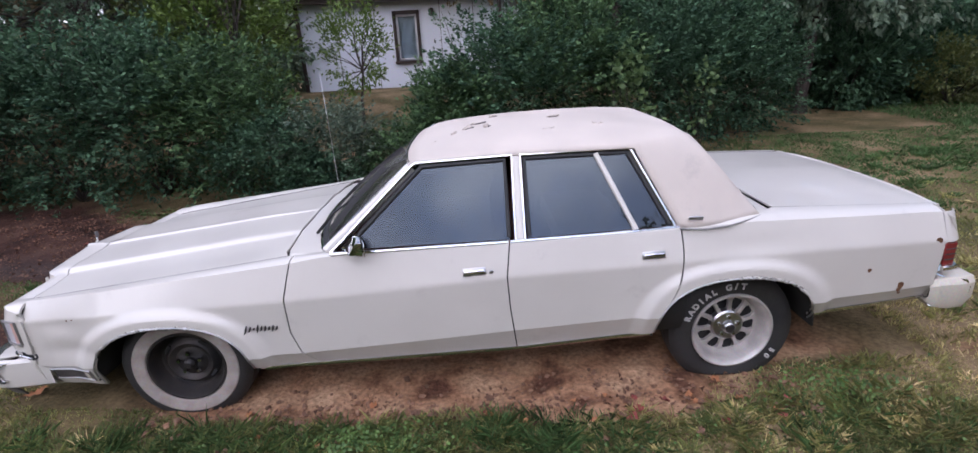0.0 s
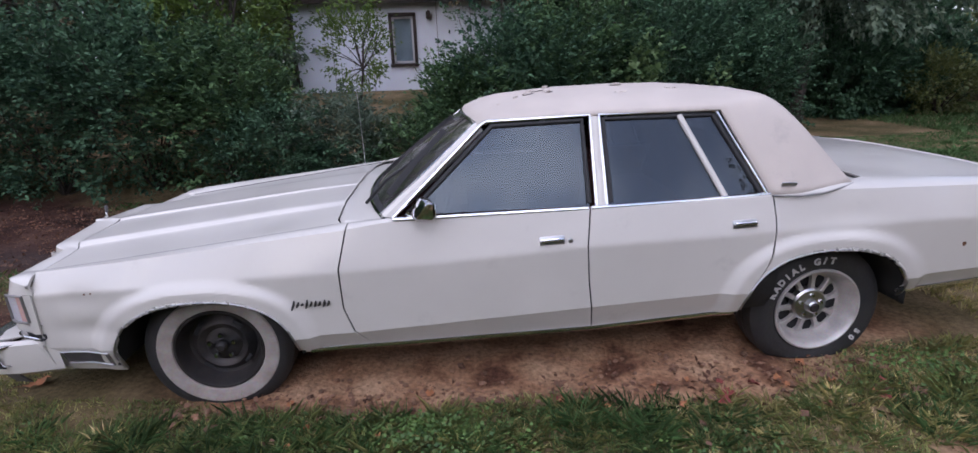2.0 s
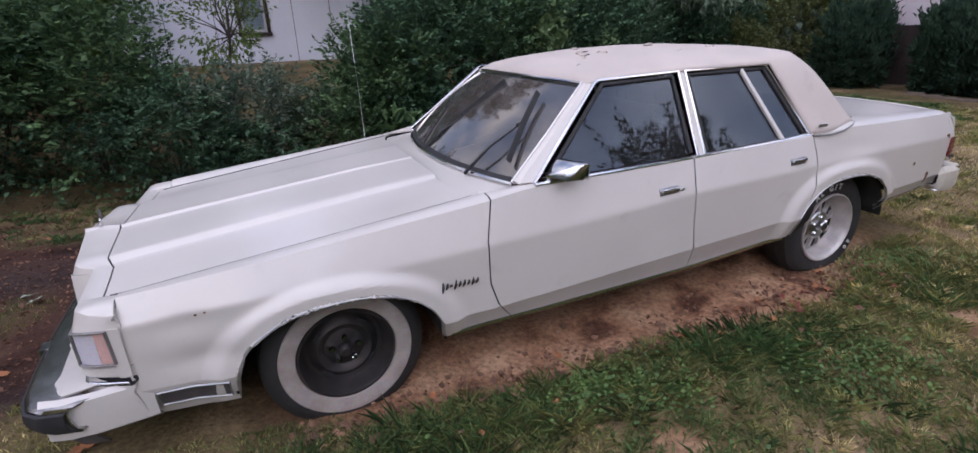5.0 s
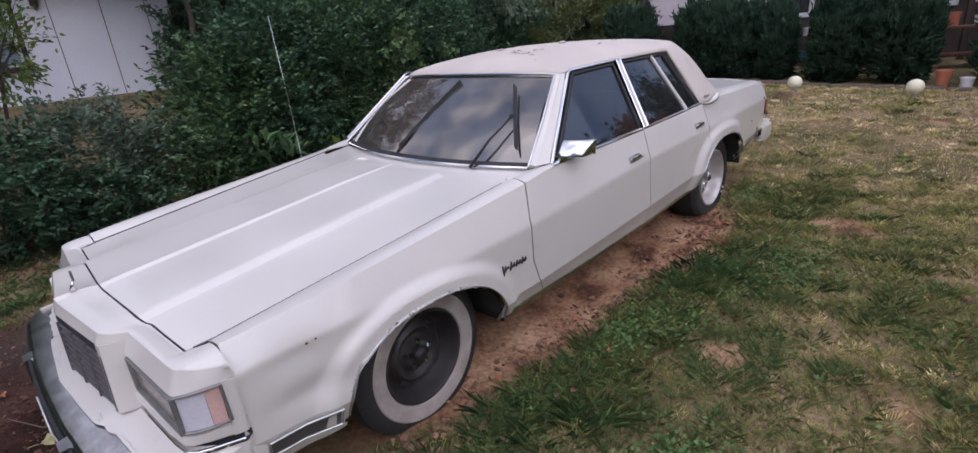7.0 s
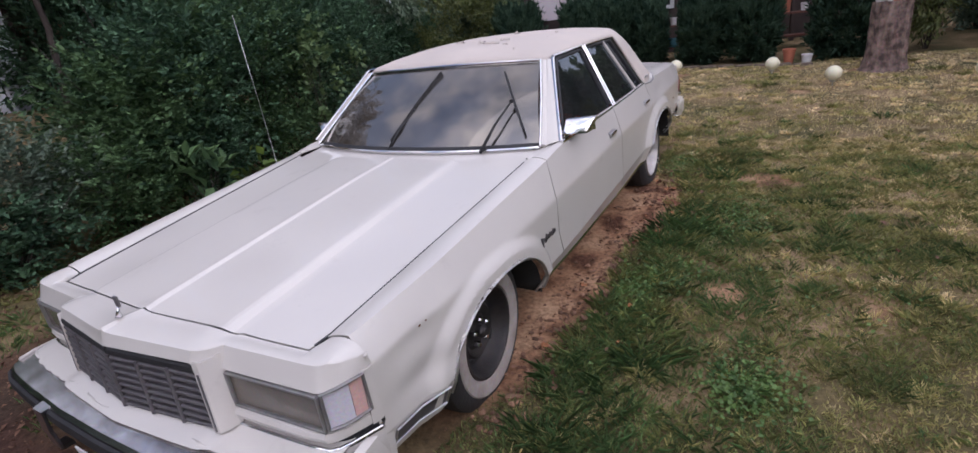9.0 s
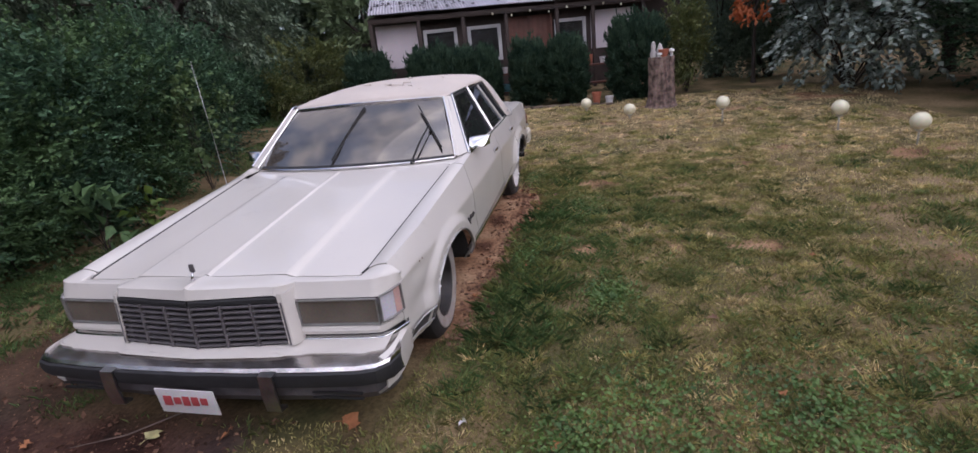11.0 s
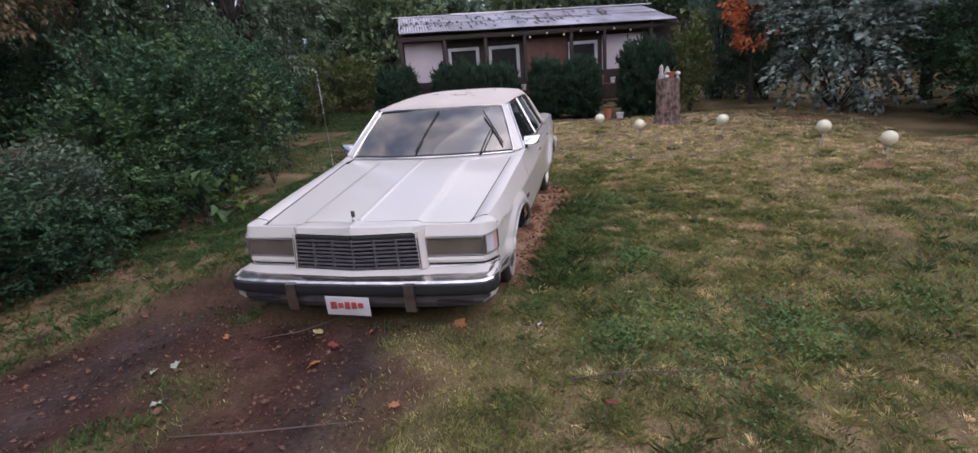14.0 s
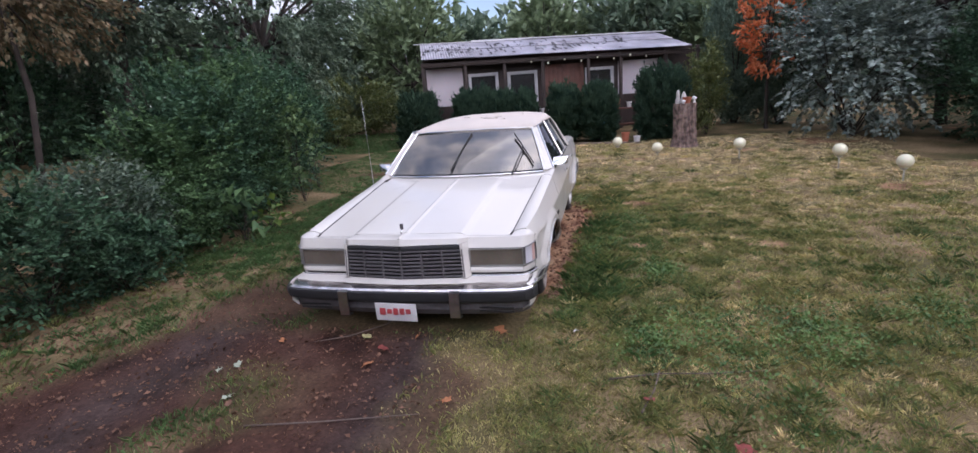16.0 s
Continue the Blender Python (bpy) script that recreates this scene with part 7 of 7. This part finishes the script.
# Taller tufts, each of one tint.
def tufts(name, label, x0, x1, y0, y1, count, tall, wide, seed):
    g = np.random.default_rng(seed)
    cx, cy = g.uniform(x0, x1, count), g.uniform(y0, y1, count)
    ok = (looked_up(LOOK_D, cx, cy) < 0.45 * g.random(count) + 0.3) & ~on_car(cx, cy)
    cx, cy = cx[ok], cy[ok]
    count = len(cx)
    dry_c = dry_and_light(cx, cy, g) - 0.04 + g.normal(0, 0.20, count)
    tone_c = g.uniform(0.5, 1.5, count)
    size = g.uniform(0.45, 1.3, count) ** 1.3 * (1.25 - 0.5 * np.clip(dry_c, 0, 1))
    m = g.integers(14, 44, count)
    k = np.repeat(np.arange(count), m)
    n = len(k)
    spread = 0.024 * size[k]
    x, y = cx[k] + g.normal(0, 1, n) * spread, cy[k] + g.normal(0, 1, n) * spread
    out = np.arctan2(y - cy[k], x - cx[k]) + g.normal(0, 0.5, n)
    hh = tall * size[k] * g.uniform(0.5, 1.2, n)
    p = np.stack([x, y, looked_up(LOOK_Z, x, y) - 0.004], 1)
    me = blade_mesh(name, p, out, hh, wide * g.uniform(0.6, 1.3, n), hh * g.uniform(0.3, 1.5, n), dry_c[k] + g.normal(0, 0.06, n), tone_c[k], M_BLADE)
    return tagged(new(name, me), label, "grass", kind="stuff")


tufts("grass_tufts", "taller grass tufts in the lawn beside the car", -3.2, 4.5, -3.7, -1.05, 4600, 0.034, 0.0045, 61)
tufts("grass_tufts", "taller grass tufts in the open lawn", -3.0, 6.5, -6.5, -3.7, 1300, 0.040, 0.008, 62)
tufts("grass_tufts", "taller grass tufts before the conifers", 4.5, 9.2, -5.5, 3.5, 1300, 0.044, 0.012, 63)
tufts("grass_tufts", "taller grass tufts by the hedge and track", -3.8, 4.5, 1.2, 3.3, 1300, 0.036, 0.005, 64)
tufts("grass_tufts", "ragged grass along the dirt strip", -0.5, 3.9, -1.5, -1.1, 420, 0.050, 0.0045, 65)
# Clover among the grass.
rng = np.random.default_rng(17)
n = 15000
cx, cy = rng.uniform(-3.0, 4.0, n), rng.uniform(-5.0, -1.0, n)
for k, (bx, by_, bs) in enumerate(((-0.8, -2.0, 0.22), (-0.78, -2.6, 0.25), (-1.25, -2.2, 0.28), (-0.9, -2.75, 0.2), (-1.05, -1.66, 0.14), (1.2, -1.32, 0.16), (2.2, -1.65, 0.2), (3.5, -1.05, 0.22), (-0.5, -3.5, 0.3), (1.0, -1.25, 0.1), (0.3, -1.85, 0.12))):
    cx[k * 850:(k + 1) * 850], cy[k * 850:(k + 1) * 850] = bx + rng.normal(0, bs, 850), by_ + rng.normal(0, bs * 0.7, 850)
cl = np.array([noise.noise(Vector((a * 1.1 + 5, b * 1.1, 2))) for a, b in zip(cx, cy)])
dd = looked_up(LOOK_D, cx, cy)
ok = ((cl + rng.uniform(-0.25, 0.25, n) > 0.26) | (np.arange(n) < 9350)) & (dd < 0.35) & ~on_car(cx, cy)
cx, cy = cx[ok], cy[ok]
pos = np.stack([cx, cy, looked_up(LOOK_Z, cx, cy) + 0.022], 1)
pos[:, 2] += rng.uniform(-0.01, 0.018, len(pos))
L_CLOVER = leaf_shader("clover_leaves", (0.050, 0.105, 0.028), (0.16, 0.26, 0.065))
tagged(new("clover", leaf_mesh("clover", pos, np.tile([0.0, 0.0, 0.0], (len(pos), 1)) + rng.normal(0, 1, (len(pos), 3)) * [1, 1, 0.15], 0.019, L_CLOVER, 0.95, 0.0, 5)), "patches of low clover in the lawn", "clover", kind="stuff")
# Crumbs of soil, chaff and small stones on the bare ground.
n = 22000
px, py = rng.uniform(-3.4, 4.2, n), rng.uniform(-1.7, 2.9, n)
dd = looked_up(LOOK_D, px, py)
ok = (dd > 0.45) & ~on_car(px, py)
px, py = px[ok], py[ok]
pos = np.stack([px, py, looked_up(LOOK_Z, px, py) + 0.004], 1)
L_CHAFF = leaf_shader("dry_chaff", (0.07, 0.040, 0.030), (0.30, 0.18, 0.12), 0.9, 0.1)
tagged(new("chaff", leaf_mesh("chaff", pos, rng.normal(0, 1, (len(pos), 3)) * [1, 1, 0.12], 0.014, L_CHAFF, 0.55, 0.0, 6)), "dry chaff and leaf crumbs on bare soil", "litter", kind="stuff")
M_CLOD = shader("soil_clods", (0.28, 0.155, 0.095), 0.95, 0, 0.4, 20, 120, 0.4, island=0.4)
bm = bmesh.new()
rnd = random.Random(41)
for k in range(760):
    x, y = rnd.uniform(-0.3, 3.5), rnd.gauss(-1.0, 0.13)
    if k > 650:
        x, y = rnd.uniform(-3.2, -0.9), rnd.uniform(-0.4, 2.2)
    r = rnd.uniform(0.006, 0.02) * (1.5 if rnd.random() < 0.08 else 1) * (0.5 if k > 650 else 0.85)
    res = bmesh.ops.create_icosphere(bm, subdivisions=1, radius=r)
    for v in res["verts"]:
        v.co *= 1 + 0.35 * rnd.uniform(-1, 1)
        v.co.z *= 0.65
        v.co += Vector((x, y, ground_z(x, y) + r * 0.3))
tagged(new("soil_clods", finish("soil_clods", bm, M_CLOD, False)), "loose clods and small stones in the dirt strip", "soil", kind="stuff")


# Fallen leaves, one by one.
def fallen_leaf(x, y, s, mat, rz, label, z=None, lift=0.012):
    bm = bmesh.new()
    rnd = random.Random(int(x * 991 + y * 373))
    rim = []
    for k in range(14):
        a = 2 * math.pi * k / 14
        r = s * (0.72 + 0.28 * math.cos(a)) * (1 if k % 2 else 0.74) * rnd.uniform(0.85, 1.1)
        rim.append(bm.verts.new((r * math.cos(a), 0.8 * r * math.sin(a), lift * rnd.uniform(0.0, 1.6))))
    c = bm.verts.new((0, 0, lift * 0.4))
    for k in range(14):
        bm.faces.new((rim[k], rim[(k + 1) % 14], c))
    tube(bm, [(-s * 0.3, 0, lift * 0.4), (-s * 0.7, 0, lift), (-s * 1.1, s * 0.1, lift * 0.6)], s * 0.025, 5)
    o = tagged(new("fallen_leaf", finish("fallen_leaf", bm, mat)), label, "leaf", "fallen leaves")
    o.matrix_basis = pose(x, y, (ground_z(x, y) if z is None else z) + 0.018, rnd.uniform(-12, 12), rnd.uniform(-12, 12), rz)
    return o


M_LEAF_O = shader("orange_brown_leaf", (0.42, 0.17, 0.07), 0.8, 0, 0.3, 30, 120, 0.2)
M_LEAF_R = shader("dark_red_leaf", (0.22, 0.045, 0.035), 0.8, 0, 0.3, 30, 120, 0.2)
M_LEAF_B = shader("dull_brown_leaf", (0.17, 0.09, 0.055), 0.9, 0, 0.3, 30, 120, 0.2)
M_LEAF_Y = shader("pale_yellow_leaf", (0.46, 0.42, 0.20), 0.8, 0, 0.3, 30, 120, 0.2)
M_LEAF_P = shader("pale_green_leaf", (0.36, 0.40, 0.30), 0.8, 0, 0.2, 30, 120, 0.2)
rnd = random.Random(77)
KNOWN = [(2.36, -1.19, 0.06, M_LEAF_R), (2.42, -1.16, 0.05, M_LEAF_R), (3.28, -1.25, 0.055, M_LEAF_B), (-0.98, -0.66, 0.06, M_LEAF_O), (-1.02, -0.72, 0.05, M_LEAF_O), (-1.05, -1.62, 0.05, M_LEAF_O), (-1.72, -1.62, 0.055, M_LEAF_R),
         (-2.05, -2.0, 0.07, M_LEAF_R), (-1.6, 0.95, 0.055, M_LEAF_P), (-1.66, 1.05, 0.045, M_LEAF_P), (-1.95, 0.75, 0.05, M_LEAF_P), (-0.7, 0.45, 0.07, M_LEAF_Y), (-1.15, 0.25, 0.06, M_LEAF_Y), (-1.5, 0.08, 0.05, M_LEAF_O), (-1.3, 0.05, 0.06, M_LEAF_R),
         (-1.85, -0.55, 0.05, M_LEAF_O), (-0.95, -1.20, 0.035, M_WHITEPOT)]
NAMES = {M_LEAF_O: "curled orange-brown fallen leaf on the ground", M_LEAF_R: "dark red fallen leaf on the ground", M_LEAF_B: "dull brown fallen leaf on the ground", M_LEAF_Y: "pale yellow fallen leaf on the ground",
         M_LEAF_P: "pale green fallen leaf on the ground", M_WHITEPOT: "small white scrap lying on the grass"}
for x, y, s, m in KNOWN:
    fallen_leaf(x, y, s, m, rnd.uniform(0, 360), NAMES[m])
for k in range(72):
    if k < 44:
        x, y = rnd.uniform(0.2, 3.2), rnd.gauss(-1.12, 0.14)
    elif k < 56:
        x, y = rnd.uniform(-3.0, 2.5), rnd.uniform(-3.4, -1.3)
    else:
        x, y = rnd.uniform(-3.2, -0.9), rnd.uniform(-0.4, 2.6)
    m = rnd.choice((M_LEAF_O, M_LEAF_B, M_LEAF_R, M_LEAF_B))
    fallen_leaf(x, y, rnd.uniform(0.022, 0.045), m, rnd.uniform(0, 360), NAMES[m])
# Leaf litter under the hedge and on the track.
n = 5200
lx, ly = rng.uniform(-4.2, 5.0, n), 2.75 + rng.normal(0, 0.38, n)
lx[:1700], ly[:1700] = rng.uniform(-3.4, -0.8, 1700), rng.uniform(-0.4, 3.4, 1700)
lx[1700:2200], ly[1700:2200] = rng.uniform(0.0, 3.3, 500), rng.normal(-1.08, 0.13, 500)
ok = ~on_car(lx, ly)
lx, ly = lx[ok], ly[ok]
pos = np.stack([lx, ly, looked_up(LOOK_Z, lx, ly) + 0.012], 1)
L_LITTER = leaf_shader("dry_leaf_litter", (0.07, 0.038, 0.028), (0.27, 0.15, 0.10), 0.85, 0.15)
tagged(new("leaf_litter", leaf_mesh("leaf_litter", pos, rng.normal(0, 1, (len(pos), 3)) * [1, 1, 0.15], 0.034, L_LITTER, 0.6, 0.0, 9)), "dry brown leaf litter under the hedge and on the track", "litter", kind="stuff")
# Twigs.
M_TWIG = shader("grey_twig", (0.16, 0.12, 0.10), 0.9, 0, 0.3, 12, 80, 0.3)
for pts in ([(-1.55, -1.42), (-1.45, -1.7), (-1.42, -2.0), (-1.36, -2.3)], [(-1.42, -1.7), (-1.62, -1.66), (-1.85, -1.58)], [(-2.2, 0.45), (-2.12, 0.1), (-2.0, -0.25), (-1.98, -0.45)], [(-0.75, 0.15), (-0.95, 0.18), (-1.15, 0.38), (-1.25, 0.6)]):
    p3 = [(x, y, ground_z(x, y) + 0.022) for x, y in pts]
    tagged(new("twig", finish("twig", tubed(p3, [0.005, 0.004, 0.0035, 0.002][: len(p3)], 7), M_TWIG)), "dry grey twig lying on the ground", "twig", "fallen twigs")
